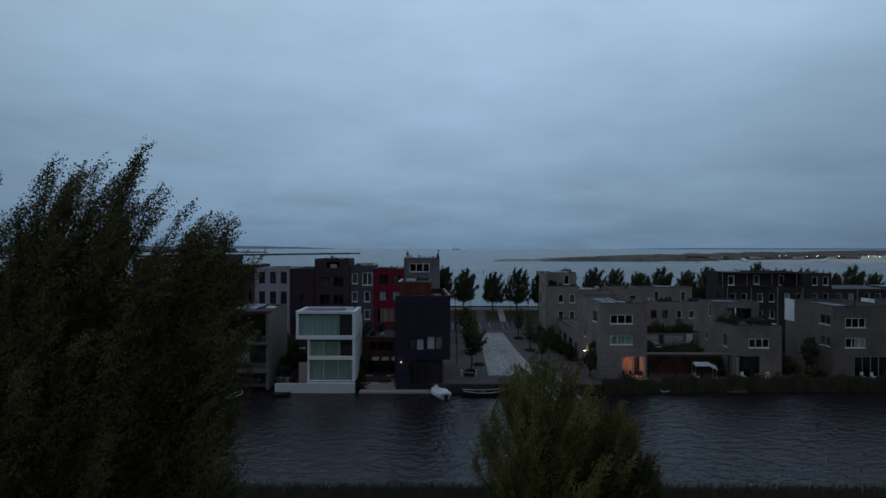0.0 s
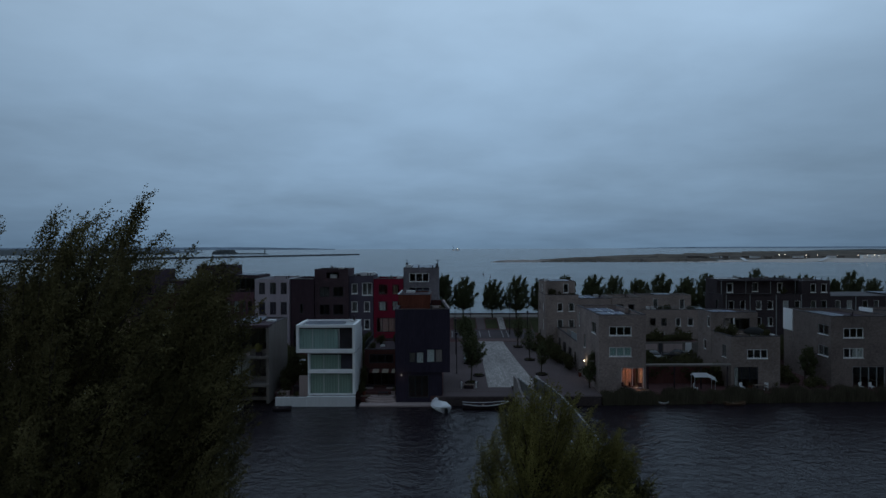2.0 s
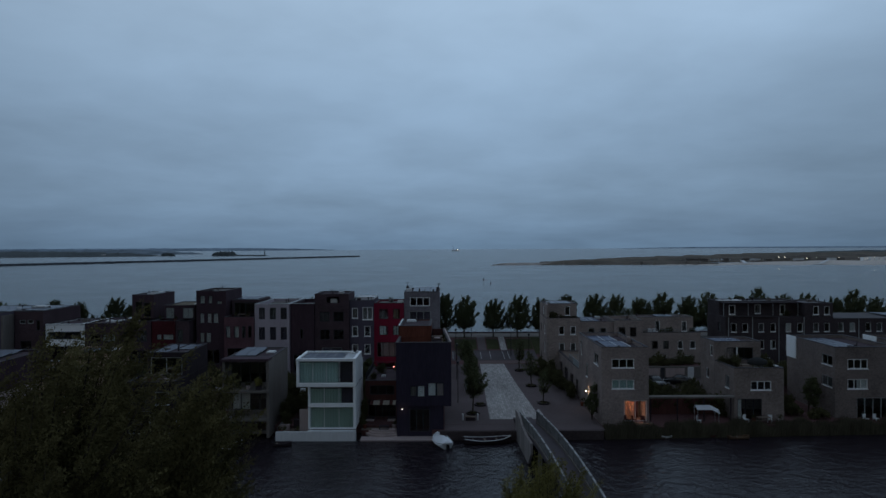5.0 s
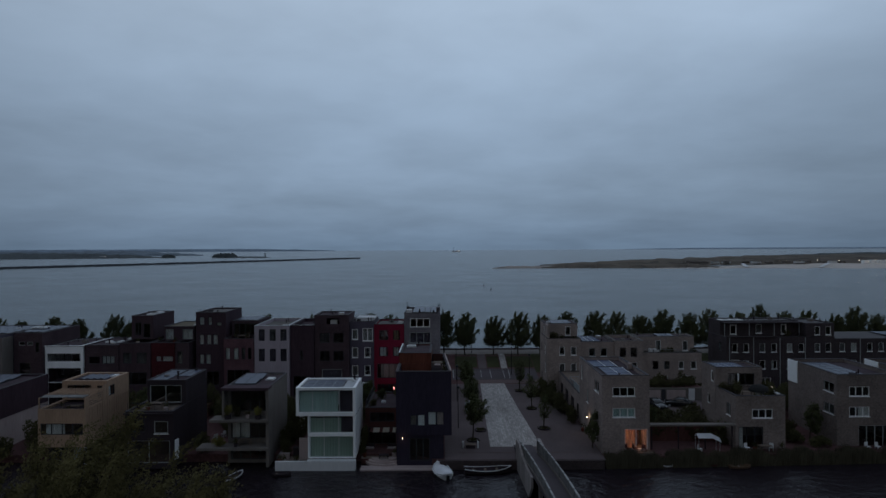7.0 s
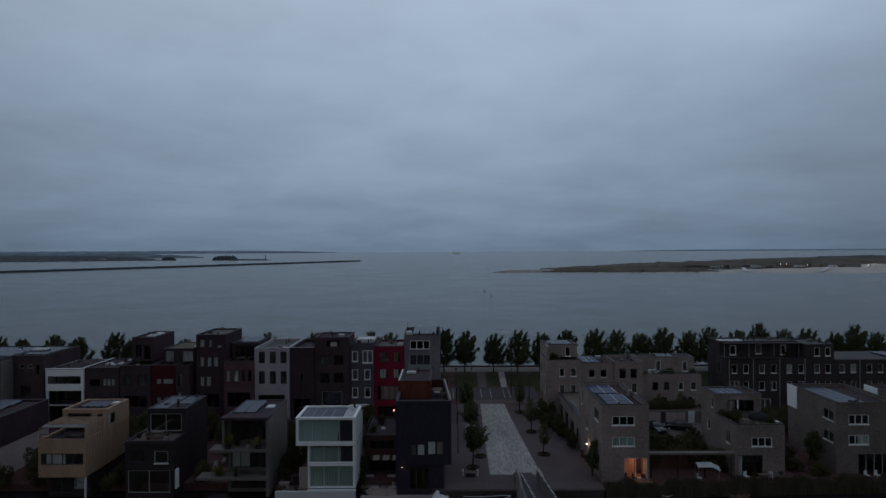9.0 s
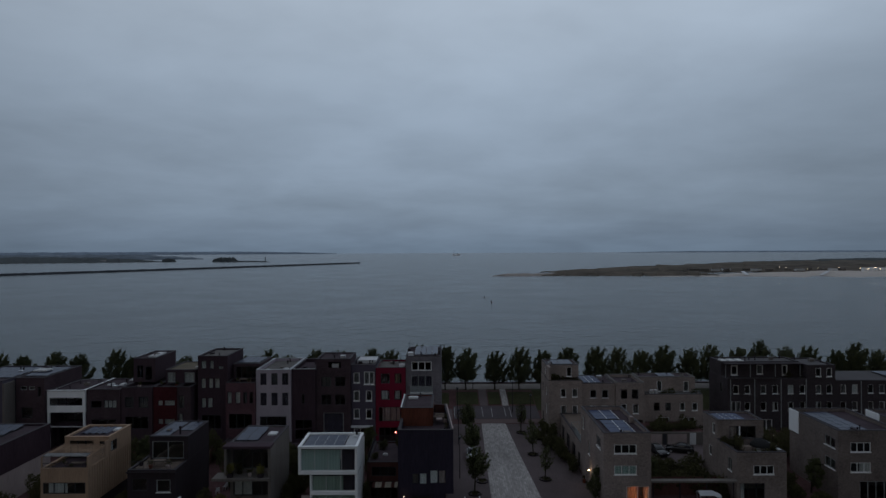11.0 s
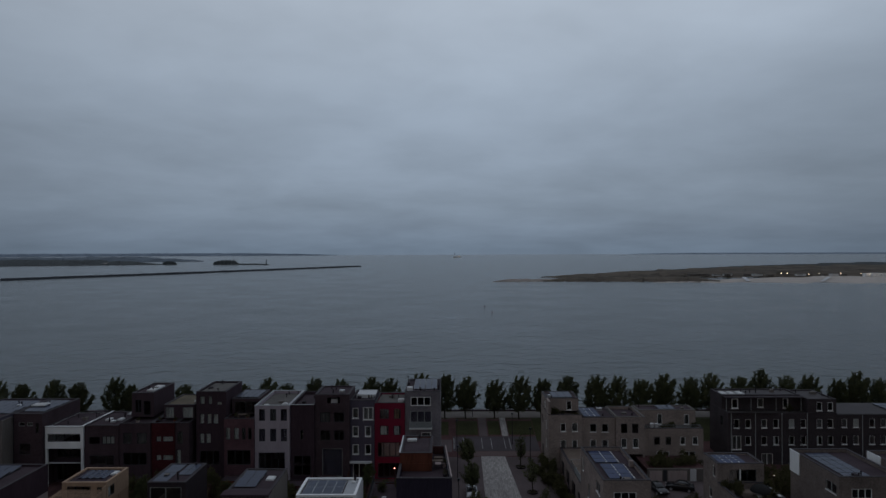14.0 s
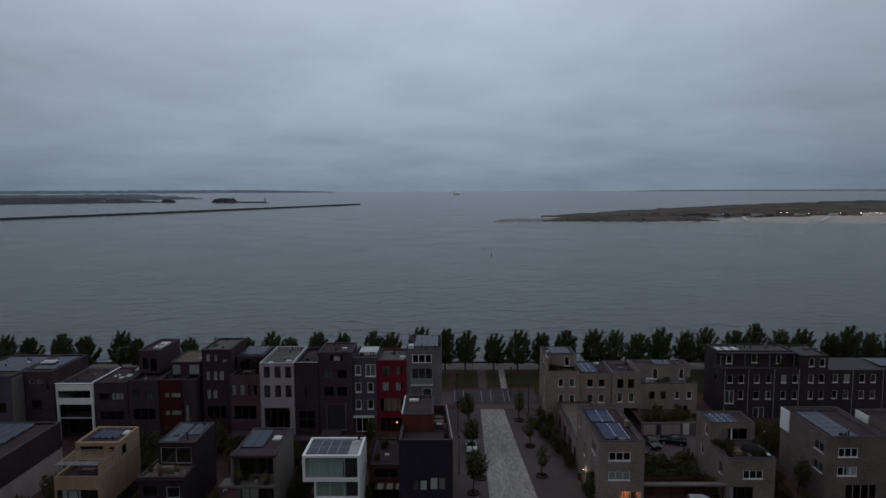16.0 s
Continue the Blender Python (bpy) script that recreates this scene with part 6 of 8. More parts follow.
rng = random.Random(5)
X_TREES = ((-105, 8), (-99, 7.5), (-93, 7.8), (-88.2, 7.4), (-81.4, 8.0), (-76.0, 7.7), (-68.8, 8.5), (-65.3, 7.2), (-59.5, 6.6), (-54.1, 7.2), (-48.4, 7.0), (-42.5, 7.2), (-37.1, 8.2), (-33.2, 7.2), (-27.3, 8.4), (-22.0, 8.2), (-15.7, 8.4), (-11.8, 8.2), (-5.6, 9.2), (-0.1, 9.1),
           (24.7, 8.5), (30.8, 8.8), (35.1, 8.7), (40.1, 8.0), (44.8, 8.8), (50.3, 8.3), (54.6, 9.0), (60.4, 8.5), (64.6, 9.7), (70.0, 8.5), (74.4, 8.7), (80.1, 8.0), (84.5, 9.2), (89.2, 7.9), (94, 8.6), (99, 9), (105, 8.2), (111, 8.8))
for i, (x, ht) in enumerate(X_TREES):
    p = protos[i % 4]
    s = ht / (8.4, 7.9, 8.7, 8.1)[i % 4]
    w_ = min(s, 1.05) * rng.uniform(0.9, 1.1)
    copy_thing(p, Matrix.Translation((x, 131.2 + rng.uniform(-0.3, 0.3), 5.3)) @ Matrix.Rotation(rng.uniform(-0.7, 0.7), 4, "Z") @ Matrix.Diagonal((w_, w_, s, 1)))

YOUNG = "young leafy tree in the plaza paving"
young = plume_tree("young_tree", 3.75, 84.4, 1.8, 6.3, 1.6, 31, YOUNG, group="plaza trees", clear=0.45, plumes=30, sprays=12, per=9, size=(0.24, 0.14), spray=0.6, width=0.24, wind=0.3, crest=0.4)
for x, y, s in ((4.2, 97.0, 0.9), (3.9, 107.2, 0.95)):
    copy_thing(young, Matrix.Translation((x, y, ground_z(y))) @ Matrix.Rotation(0.4 - x, 4, "Z") @ Matrix.Diagonal((s, s, s, 1)))
slim = plume_tree("young_tree", 13.95, 89.4, 1.9, 4.9, 0.95, 37, "slim young tree in the plaza paving", group="plaza trees", clear=0.34, plumes=22, sprays=6, per=7, size=(0.22, 0.13), spray=0.5, width=0.16, wind=0.12, crest=0.4)
for x, y, s in ((13.6, 99.5, 1.12), (13.0, 109.8, 1.15)):
    copy_thing(slim, Matrix.Translation((x, y, ground_z(y))) @ Matrix.Rotation(x * 3, 4, "Z") @ Matrix.Diagonal((s, s, s, 1)))

# large wind-blown trees on the near bank
WIL = dict(leaf="leaf_w", group="trees on the near bank", wind=0.42, clear=0.03, spray=1.15, wild=0.2, size=(0.09, 0.05), tight=0.075, dense=0.75, leaders=6)
plume_tree("willow_tree", -13.4, 22.0, 1.7, 19.7, 3.75, 51, "tall wind-blown willow with dense dark foliage", plumes=150, sprays=44, per=46, width=0.42, trunk_r=0.4, crest=0.74, reach=0.3, **WIL)
plume_tree("willow_tree", -9.5, 22.4, 1.7, 18.2, 1.85, 71, "slim wind-blown willow with dark foliage", plumes=95, sprays=34, per=46, width=0.34, trunk_r=0.22, crest=0.68, reach=0.26, **WIL)
plume_tree("willow_tree", -19.2, 23.0, 1.7, 19.6, 3.2, 57, "tall wind-blown willow leaning over the bank", plumes=110, sprays=34, per=44, width=0.4, trunk_r=0.35, crest=0.66, reach=0.3, **WIL)
YEL = dict(leaf="leaf_y", group="trees on the near bank", wind=0.2, clear=0.02, spray=1.1, wild=0.25, size=(0.12, 0.05), tight=0.09, crest=0.45)
plume_tree("willow_tree", 5.3, 34.0, 1.6, 10.9, 4.2, 63, "yellowish green bushy willow beside the footbridge", plumes=120, sprays=32, per=30, width=0.42, trunk_r=0.3, reach=0.5, **YEL)
plume_tree("willow_tree", 8.2, 33.6, 1.6, 8.7, 2.4, 67, "lower yellowish green willow beside the footbridge", plumes=80, sprays=30, per=30, width=0.36, trunk_r=0.2, reach=0.5, **YEL)
shrub("bush", 8.8, 33.0, 1.6, 5.4, 5.0, 6.4, 64, "dense dark green bush on the near bank", "leaf_s", 5200, (0.15, 0.08))

# reeds along the east bank
rg = np.random.default_rng(77)
n = 34000
px = rg.uniform(19.5, 75, n); py = 77.4 + (px - 12) * 0.045 - 1.5 + rg.random(n) * 2.3
hh = 1.0 + 0.8 * rg.random(n) + 0.25 * np.sin(px * 0.9) + 0.2 * np.sin(px * 2.3)
base = np.stack((px, py, np.full(n, 0.6)), 1)
tip = base + np.stack((rg.normal(0.12, 0.15, n), rg.normal(0, 0.12, n), hh), 1)
wd = np.stack((np.full(n, 0.035), np.zeros(n), np.zeros(n)), 1)
vv = np.stack((base - wd, base + wd, tip + wd * 0.2, tip - wd * 0.2), 1).reshape(-1, 3)
tagged(mesh_from("reeds", vv, np.arange(len(vv)).reshape(-1, 4), "reed"), "dry brownish reeds along the bank", "reeds", kind="stuff")
n = 30000
px = rg.uniform(-40, 40, n); py = rg.uniform(41.2, 44.5, n)
hh = 0.25 + 0.45 * rg.random(n)
base = np.stack((px, py, np.full(n, 1.0)), 1)
tip = base + np.stack((rg.normal(0.1, 0.12, n), rg.normal(0, 0.12, n), hh + 0.3), 1)
vv = np.stack((base - wd[0] * 0.8, base + wd[0] * 0.8, tip + wd[0] * 0.2, tip - wd[0] * 0.2), 1).reshape(-1, 3)
tagged(mesh_from("bank_grass", vv, np.arange(len(vv)).reshape(-1, 4), "reed"), "long rough grass on the near bank", "grass", kind="stuff")


# ---- courtyard beside the navy house ----
h = thing("garden_house", -8.2, 87, 1.5, "dark timber garden house with striped awning and roof terrace", "garden house")
block(h, -10.4, -6.0, 83.0, 92.0, 1.4, 6.6, "redbrown", [("f", -10.0, 1.9, -6.4, 4.1, {"frame_mat": "frame_d", "cols": 4}), ("f", -9.8, 4.8, -6.6, 6.0, {"frame_mat": "frame_d", "cols": 3})], parapet=0.15, floors=(4.5,), roof="roof")
for i in range(8):
    xa = -9.7 + i * 0.42
    bm = bmesh.new()
    v = quadbox(bm, xa, xa + 0.4, 81.8, 82.97, 3.75, 3.78)
    for p in v:
        p.co.z += (p.co.y - 81.8) * 0.22
    part("awning_strip", bm, "cream" if i % 3 else "redbrown", h)
railing(h, ((-10.3, 83.2), (-10.3, 91.8), (-6.1, 91.8)), 6.62, 0.9, 0.18, "frame_d")
skylight(h, -8.6, -8.0, 86.0, 86.5, 6.45, 0.25)
d = thing("waterside_deck", -7.6, 79, 0.9, "stepped timber waterside deck over concrete jetty", "deck")
for i in range(18):
    y = 78.5 + i * 0.25
    box("deck_board", -10.4, -5.92, y, y + 0.235, 1.42, 1.47, "wood", d)
box("deck_frame", -10.35, -5.95, 78.5, 82.95, 0.3, 1.41, "redbrown", d)
for i, (r, z) in enumerate(((2.3, 1.2), (1.95, 1.42), (1.6, 1.64))):
    bm = bmesh.new()
    top = [bm.verts.new((-7.5 + r * math.cos(a * math.pi / 16), 78.49 - r * 0.62 * math.sin(a * math.pi / 16), z)) for a in range(17)]
    low = [bm.verts.new(p.co - Vector((0, 0, 0.24))) for p in top]
    bm.faces.new(top[::-1]); bm.faces.new(low)
    for j in range(17):
        bm.faces.new((top[j], top[(j + 1) % 17], low[(j + 1) % 17], low[j]))
    part("curved_step", bm, "plaster", d)
bm = bmesh.new()
quadbox(bm, -10.2, -0.9, 76.0, 77.45, 0.35, 0.98)
bmesh.ops.bevel(bm, geom=bm.edges[:], offset=0.04, segments=1, affect="EDGES")
part("jetty", bm, "plaster", d)
lt = thing("lounge_table", -7.5, 78.1, 1.64, "low dark lounge table on the rounded steps", "table")
box("tabletop", -8.1, -6.9, 77.75, 78.45, 2.02, 2.1, "dgrey", lt, bevel=0.02)
for x in (-8.05, -7.03):
    for y in (77.8, 78.32):
        box("leg", x, x + 0.08, y, y + 0.08, 1.64, 2.02, "dgrey", lt)
for x in (-9.7, -6.9):
    so = thing("garden_sofa", x, 81.6, 1.47, "grey cushioned outdoor sofa on the deck", "sofa", "deck seats")
    box("base", x - 0.5, x + 0.6, 81.2, 82.0, 1.5, 1.75, "dgrey", so)
    box("cushion", x - 0.48, x + 0.58, 81.22, 81.98, 1.75, 1.9, "plaster", so, bevel=0.05)
    box("backrest", x - 0.5, x + 0.6, 82.0, 82.15, 1.5, 2.2, "dgrey", so, bevel=0.03)


def lamp(name, x, y, z, material, label, r=0.11, watts=6.0, colour=(1, 0.7, 0.45)):
    t = thing(name, x, y, z, label, "lamp", "outdoor lamps")
    bm = bmesh.new()
    bmesh.ops.create_icosphere(bm, subdivisions=2, radius=r, matrix=Matrix.Translation((x, y, z)))
    part("bulb", bm, material, t)
    bm = bmesh.new()
    tube(bm, (x, y + 0.02, z + r * 0.8), (x, y + 0.3, z + r * 0.8), 0.03)
    if name == "garden_lamp":
        tube(bm, (x, y + 0.3, ground_z(y) - 0.1), (x, y + 0.3, z + r), 0.04)
    part("bracket", bm, "dgrey", t)
    li = new("lamp_light", bpy.data.lights.new("lamp_light", "POINT"))
    li.data.energy, li.data.color, li.data.shadow_soft_size = watts, colour, r
    li.location = (x, y - r - 0.06, z)
    li.parent = t
    li.matrix_parent_inverse = Matrix.Translation((-x, -y, -z))
    return t


lamp("garden_lamp", -8.3, 103.6, 4.6, "redlamp", "glowing red lamp on a garden post", 0.1, 9, (1, 0.25, 0.18))
lamp("wall_lamp", -5.15, 77.05, 4.4, "warmpale", "small lit wall lamp on navy panels", 0.045, 2)
lamp("wall_lamp", 19.3, 86.2, 4.4, "warmpale", "bright lit wall lamp beside the brick entrance", 0.065, 16, (1, 0.72, 0.45))
lamp("garden_lamp", 49.0, 95.0, 6.4, "warmpale", "small lit garden lamp", 0.035, 2)
lamp("wall_lamp", -6.05, 84.0, 5.3, "warmpale", "small lit lamp at the garden house", 0.05, 1)
# warm room behind the lit ground floor window
rl = new("room_lamp", bpy.data.lights.new("room_lamp", "AREA"))
rl.data.energy, rl.data.color, rl.data.size = 55, (1.0, 0.46, 0.27), 0.9
rl.matrix_world = look((23.6, 80.6, 4.95), (23.45, 79.2, 2.0))

# lit terrace before the brick house
tr = structure(box("terrace", 21.9, 25.6, 77.9, 78.95, 1.2, 2.2, "wood"), "low timber terrace before the lit room")
bm = bmesh.new()
vs = [(bm.verts.new((24.85 + i * 0.055, 79.34 + 0.03 * math.sin(i * 1.9), 2.35)), bm.verts.new((24.85 + i * 0.055, 79.34 + 0.03 * math.sin(i * 1.9), 4.8))) for i in range(7)]
for a, b in zip(vs, vs[1:]):
    bm.faces.new((a[0], b[0], b[1], a[1]))
cur = part("curtain", bm, "warmcurtain")
tagged(cur, "warm lit curtain at the garden door", "curtain")

# ---- boats ----


def boat(name, x, y, length, beam, depth, yaw, material, label, rim="offwhite", cover=None, seats=0):
    t = thing(name, x, y, W, label, "boat", "moored boats")
    rot = Matrix.Translation((x, y, W)) @ Matrix.Rotation(radians(yaw), 4, "Z")
    n = 14
    prof = []
    for i in range(n + 1):
        k = i / n
        wide = beam / 2 * min(1, 0.62 + 1.2 * k) * (1 - max(0, (k - 0.5) / 0.5) ** 3)
        sheer = depth * (0.62 + 0.38 * (2 * k - 0.9) ** 2)
        prof.append((length * (k - 0.5), max(wide, 0.03), sheer))
    bm = bmesh.new()
    rings = []
    for px_, w_, s_ in prof:
        rings.append([bm.verts.new(rot @ Vector(p)) for p in ((px_, -w_, s_), (px_, -w_ * 0.85, s_ * 0.2), (px_, 0, -0.22), (px_, w_ * 0.85, s_ * 0.2), (px_, w_, s_))])
    inner = []
    for px_, w_, s_ in prof:
        inner.append([bm.verts.new(rot @ Vector(p)) for p in ((px_, -w_ * 0.9, s_), (px_, -w_ * 0.72, s_ * 0.3), (px_, 0, -0.05), (px_, w_ * 0.72, s_ * 0.3), (px_, w_ * 0.9, s_))])
    for a, b in zip(rings, rings[1:]):
        for j in range(4):
            bm.faces.new((a[j], b[j], b[j + 1], a[j + 1]))
    for a, b in zip(inner, inner[1:]):
        for j in range(4):
            bm.faces.new((a[j + 1], b[j + 1], b[j], a[j]))
    bm.faces.new(rings[0]); bm.faces.new(inner[0][::-1])
    part("hull", bm, material, t)
    for sgn in (-1, 1):
        bm = bmesh.new()
        pipe(bm, [rot @ Vector((xa, sgn * wa * 0.96, sa)) for xa, wa, sa in prof], 0.05)
        part("gunwale", bm, rim, t)
    for i in range(seats):
        k = 0.2 + 0.25 * i
        bm = bmesh.new()
        v = quadbox(bm, length * (k - 0.5) - 0.12, length * (k - 0.5) + 0.12, -beam * 0.40, beam * 0.40, depth * 0.42, depth * 0.47)
        for p in v:
            p.co = rot @ p.co
        part("thwart", bm, "wood", t)
    if cover:
        bm = bmesh.new()
        rows_ = []
        for i, (px_, w_, s_) in enumerate(prof):
            k = i / n
            peak = s_ + 0.12 + 0.45 * math.exp(-((k - 0.32) / 0.24) ** 2)
            rows_.append([bm.verts.new(rot @ Vector((px_, w_ * 1.06 * q, s_ * 0.7 + (peak - s_ * 0.7) * (1 - abs(q) ** 1.7) + 0.05 * math.sin(i * 2.1 + q * 7)))) for q in (-1, -0.75, -0.45, -0.15, 0.15, 0.45, 0.75, 1)])
        for a, b in zip(rows_, rows_[1:]):
            for j in range(7):
                bm.faces.new((a[j], b[j], b[j + 1], a[j + 1]))
        bm.faces.new(rows_[0])
        for f in bm.faces:
            f.smooth = True
        part("tarpaulin", bm, cover, t)
        bm = bmesh.new()
        v = quadbox(bm, -length * 0.5 - 0.42, -length * 0.5 - 0.02, -0.17, 0.17, -0.1, 0.62)
        for p in v:
            p.co = rot @ p.co
        bmesh.ops.bevel(bm, geom=bm.edges[:], offset=0.06, segments=2, affect="EDGES")
        part("outboard_motor", bm, "carblack", t)
    return t


boat("motorboat", -0.3, 75.0, 4.3, 2.05, 0.75, 106, "offwhite", "small motorboat under a white tarpaulin", cover="boatwhite")
boat("sloop", 5.1, 75.3, 5.6, 1.7, 0.7, 4, "dgrey", "open dark wooden sloop with pale rim", rim="offwhite", seats=3)
boat("dinghy", -19.2, 74.7, 2.2, 1.1, 0.4, 0, "dgrey", "small dark dinghy beside the white plinth", rim="dgrey", seats=1)
boat("rowing_boat", -24.6, 73.6, 3.4, 1.2, 0.45, 70, "dgrey", "small grey rowing boat with pale rim", seats=2)
boat("dinghy", 27.0, 77.0, 1.5, 0.9, 0.35, 10, "plaster", "small grey dinghy at the reeds", seats=1)
boat("dinghy", 32.5, 77.3, 1.7, 0.9, 0.35, -8, "dkred", "small red dinghy at the reeds", rim="dkred", seats=1)
boat("rowing_boat", 35.6, 76.6, 2.6, 1.0, 0.35, 3, "boatwood", "low brown rowing boat at the reeds", rim="boatwood", seats=2)
boat("rowing_boat", 57.0, 78.3, 3.0, 1.1, 0.4, 5, "boatwood", "low brown rowing boat at the reeds", rim="boatwood", seats=2)


# ---- cars ----
def car(x, y, z, yaw, paint, label, length=4.3):
    t = thing("car", x, y, z, label, "car", "parked cars")
    rot = Matrix.Translation((x, y, z)) @ Matrix.Rotation(radians(yaw), 4, "Z")
    s = length / 4.3
    side = ((-2.12, 0.35), (-2.15, 0.75), (-2.0, 1.0), (-1.35, 1.06), (1.0, 0.98), (1.95, 0.82), (2.14, 0.6), (2.12, 0.35))

    def loft(name, outline, halfs, material, parent):
        bm = bmesh.new()
        rows_ = [[bm.verts.new(rot @ Vector((px_ * s, w_ * hw, pz))) for px_, pz, hw in outline] for w_ in halfs]
        for a, b in zip(rows_, rows_[1:]):
            for j in range(len(outline) - 1):
                bm.faces.new((a[j], a[j + 1], b[j + 1], b[j]))
            bm.faces.new((a[-1], a[0], b[0], b[-1]))
        bm.faces.new(rows_[0][::-1]); bm.faces.new(rows_[-1])
        bmesh.ops.recalc_face_normals(bm, faces=bm.faces[:])
        bmesh.ops.bevel(bm, geom=bm.edges[:], offset=0.04, segments=1, affect="EDGES")
        for f in bm.faces:
            f.smooth = True
        return part(name, bm, material, parent)

    body = loft("body", [(a, b, 0.88 if 0.5 < b < 0.95 else 0.84) for a, b in side], (-1, -0.5, 0.5, 1), paint, t)
    loft("cabin", [(-1.55, 1.03, 0.76), (-1.05, 1.44, 0.62), (0.15, 1.47, 0.62), (1.0, 1.0, 0.76)], (-1, -0.5, 0.5, 1), "carglass", t)
    loft("roof", [(-0.98, 1.445, 0.61), (-0.9, 1.485, 0.58), (0.05, 1.505, 0.58), (0.13, 1.475, 0.61)], (-1, 0, 1), paint, t)
    for px_ in (-1.32, 1.32):
        for sg in (-1, 1):
            bm = bmesh.new()
            tube(bm, rot @ Vector((px_ * s, sg * 0.68, 0.32)), rot @ Vector((px_ * s, sg * 0.88, 0.32)), 0.32, n=16)
            wh = part("wheel", bm, "rubber", t)
            bm = bmesh.new()
            tube(bm, rot @ Vector((px_ * s, sg * 0.86, 0.32)), rot @ Vector((px_ * s, sg * 0.895, 0.32)), 0.2, n=12)
            part("rim", bm, "alu", wh)
    for sg in (-1, 1):
        bm = bmesh.new()
        v = quadbox(bm, 2.02 * s, 2.13 * s, sg * 0.62 - 0.17, sg * 0.62 + 0.17, 0.62, 0.76)
        for p in v:
            p.co = rot @ p.co
        part("headlight", bm, "alu", t)
    return t


car(33.2, 99.8, 2.1, -78, "carblack", "black hatchback parked in the walled court")
car(37.0, 100.6, 2.1, 160, "carblack", "black hatchback parked in the walled court")
car(4.05, 98.6, 2.0, -90, "carsilver", "silver car parked under the plaza trees")
for x, y, yw, pm, lb in ((-60, 120, 0, "carblack", "dark car parked behind the houses"), (74, 103, 8, "carsilver", "grey car parked in a garden court")):
    car(x, y, ground_z(y) + 0.03, yw, pm, lb)

# ---- walled court between the brick houses ----
g = thing("garage_wall", 37, 104, 2.0, "pale grey garage wall with a white door", "wall")
box("wall", 33.0, 42.5, 104.0, 104.3, 1.8, 4.3, "concrete", g)
for xa, xb in ((33.3, 35.3), (36.3, 39.4)):
    box("garage_door", xa, xb, 103.93, 103.99, 2.1, 4.0, "plaster", g, "pale grey garage door")
# shade of the gap between the doors, put in as a dark flat panel
box("recess", 35.5, 36.1, 103.94, 103.99, 2.1, 4.1, "frame_d", g, "dark flat panel for the shaded gap between the doors")
box("door", 39.9, 40.9, 103.9, 103.98, 2.2, 4.2, "offwhite", g, "white garage side door")
box("garage_roof", 33.0, 42.5, 104.3, 110.9, 4.0, 4.2, "soil", g)
ct = structure(strip("court_paving", 25.6, 44.8, (92.5, 95, 100, 103.9), "pave_d", 0.04), "brick paved parking court")
bmx = thing("garden_canopy", 31.2, 81, 1.8, "long flat concrete canopy on slim posts", "canopy")
box("beam", 25.52, 36.88, 80.4, 81.3, 4.76, 4.96, "concrete", bmx)
for x in (26.2, 29.6, 33.0, 36.4):
    box("post", x, x + 0.14, 80.6, 80.74, 1.7, 4.71, "dgrey", bmx)
box("back_fence", 25.6, 36.8, 84.0, 84.1, 1.7, 4.2, "redbrown", bmx)
gz = thing("party_tent", 33.0, 80.0, 1.75, "small white party tent in the garden", "tent")
for x in (31.7, 34.3):
    for y in (79.2, 80.3):
        bm = bmesh.new(); tube(bm, (x, y, 1.7), (x, y, 3.6), 0.03, n=6)
        part("pole", bm, "alu", gz)
bm = bmesh.new()
rid = [bm.verts.new((x, 79.75, 4.05 - 0.5 * max(0, (x - 33.4)))) for x in (31.6, 33.4, 34.5)]
fr = [bm.verts.new((x, 79.1, 3.6 - 0.5 * max(0, (x - 33.4)))) for x in (31.6, 33.4, 34.5)]
bk = [bm.verts.new((x, 80.4, 3.6 - 0.5 * max(0, (x - 33.4)))) for x in (31.6, 33.4, 34.5)]
for i in range(2):
    bm.faces.new((fr[i], fr[i + 1], rid[i + 1], rid[i])); bm.faces.new((rid[i], rid[i + 1], bk[i + 1], bk[i]))
bmesh.ops.solidify(bm, geom=bm.faces[:], thickness=0.02)
part("canopy", bm, "boatwhite", gz)


def garden_chair(x, y, z, yaw, material="offwhite", label="white plastic garden chair"):
    t = thing("garden_chair", x, y, z, label, "chair", "garden chairs")
    r = Matrix.Translation((x, y, z)) @ Matrix.Rotation(radians(yaw), 4, "Z")
    for nm, q in (("seat", (-0.25, 0.25, -0.25, 0.25, 0.42, 0.47)), ("backrest", (-0.25, 0.25, 0.22, 0.27, 0.47, 0.95)), *[("leg", (a, a + 0.04, b, b + 0.04, 0, 0.42)) for a in (-0.24, 0.2) for b in (-0.24, 0.2)]):
        bm = bmesh.new()
        for p in quadbox(bm, *q):
            p.co = r @ p.co
        part(nm, bm, material, t)


for x in (22.6, 23.5, 24.6):
    garden_chair(x, 78.4, 2.2, x * 50, "redbrown", "brown wooden terrace chair")
for x, y, yw in ((38.0, 79.9, 20), (41.0, 79.8, -30), (31.9, 79.4, 60)):
    garden_chair(x, y, 1.78, yw)
for x in (53.6, 54.9):
    garden_chair(x, 80.6, 1.6, 15)
garden_chair(40.6, 82.4, 7.75, 0); garden_chair(41.8, 83.6, 7.75, 90)
for x, y, z in ((-25.2, 88.6, 2.0), (-24.0, 90.0, 2.0), (-30.6, 84.5, 1.9), (-30.1, 86.2, 1.9)):
    garden_chair(x, y, z, x * 40)

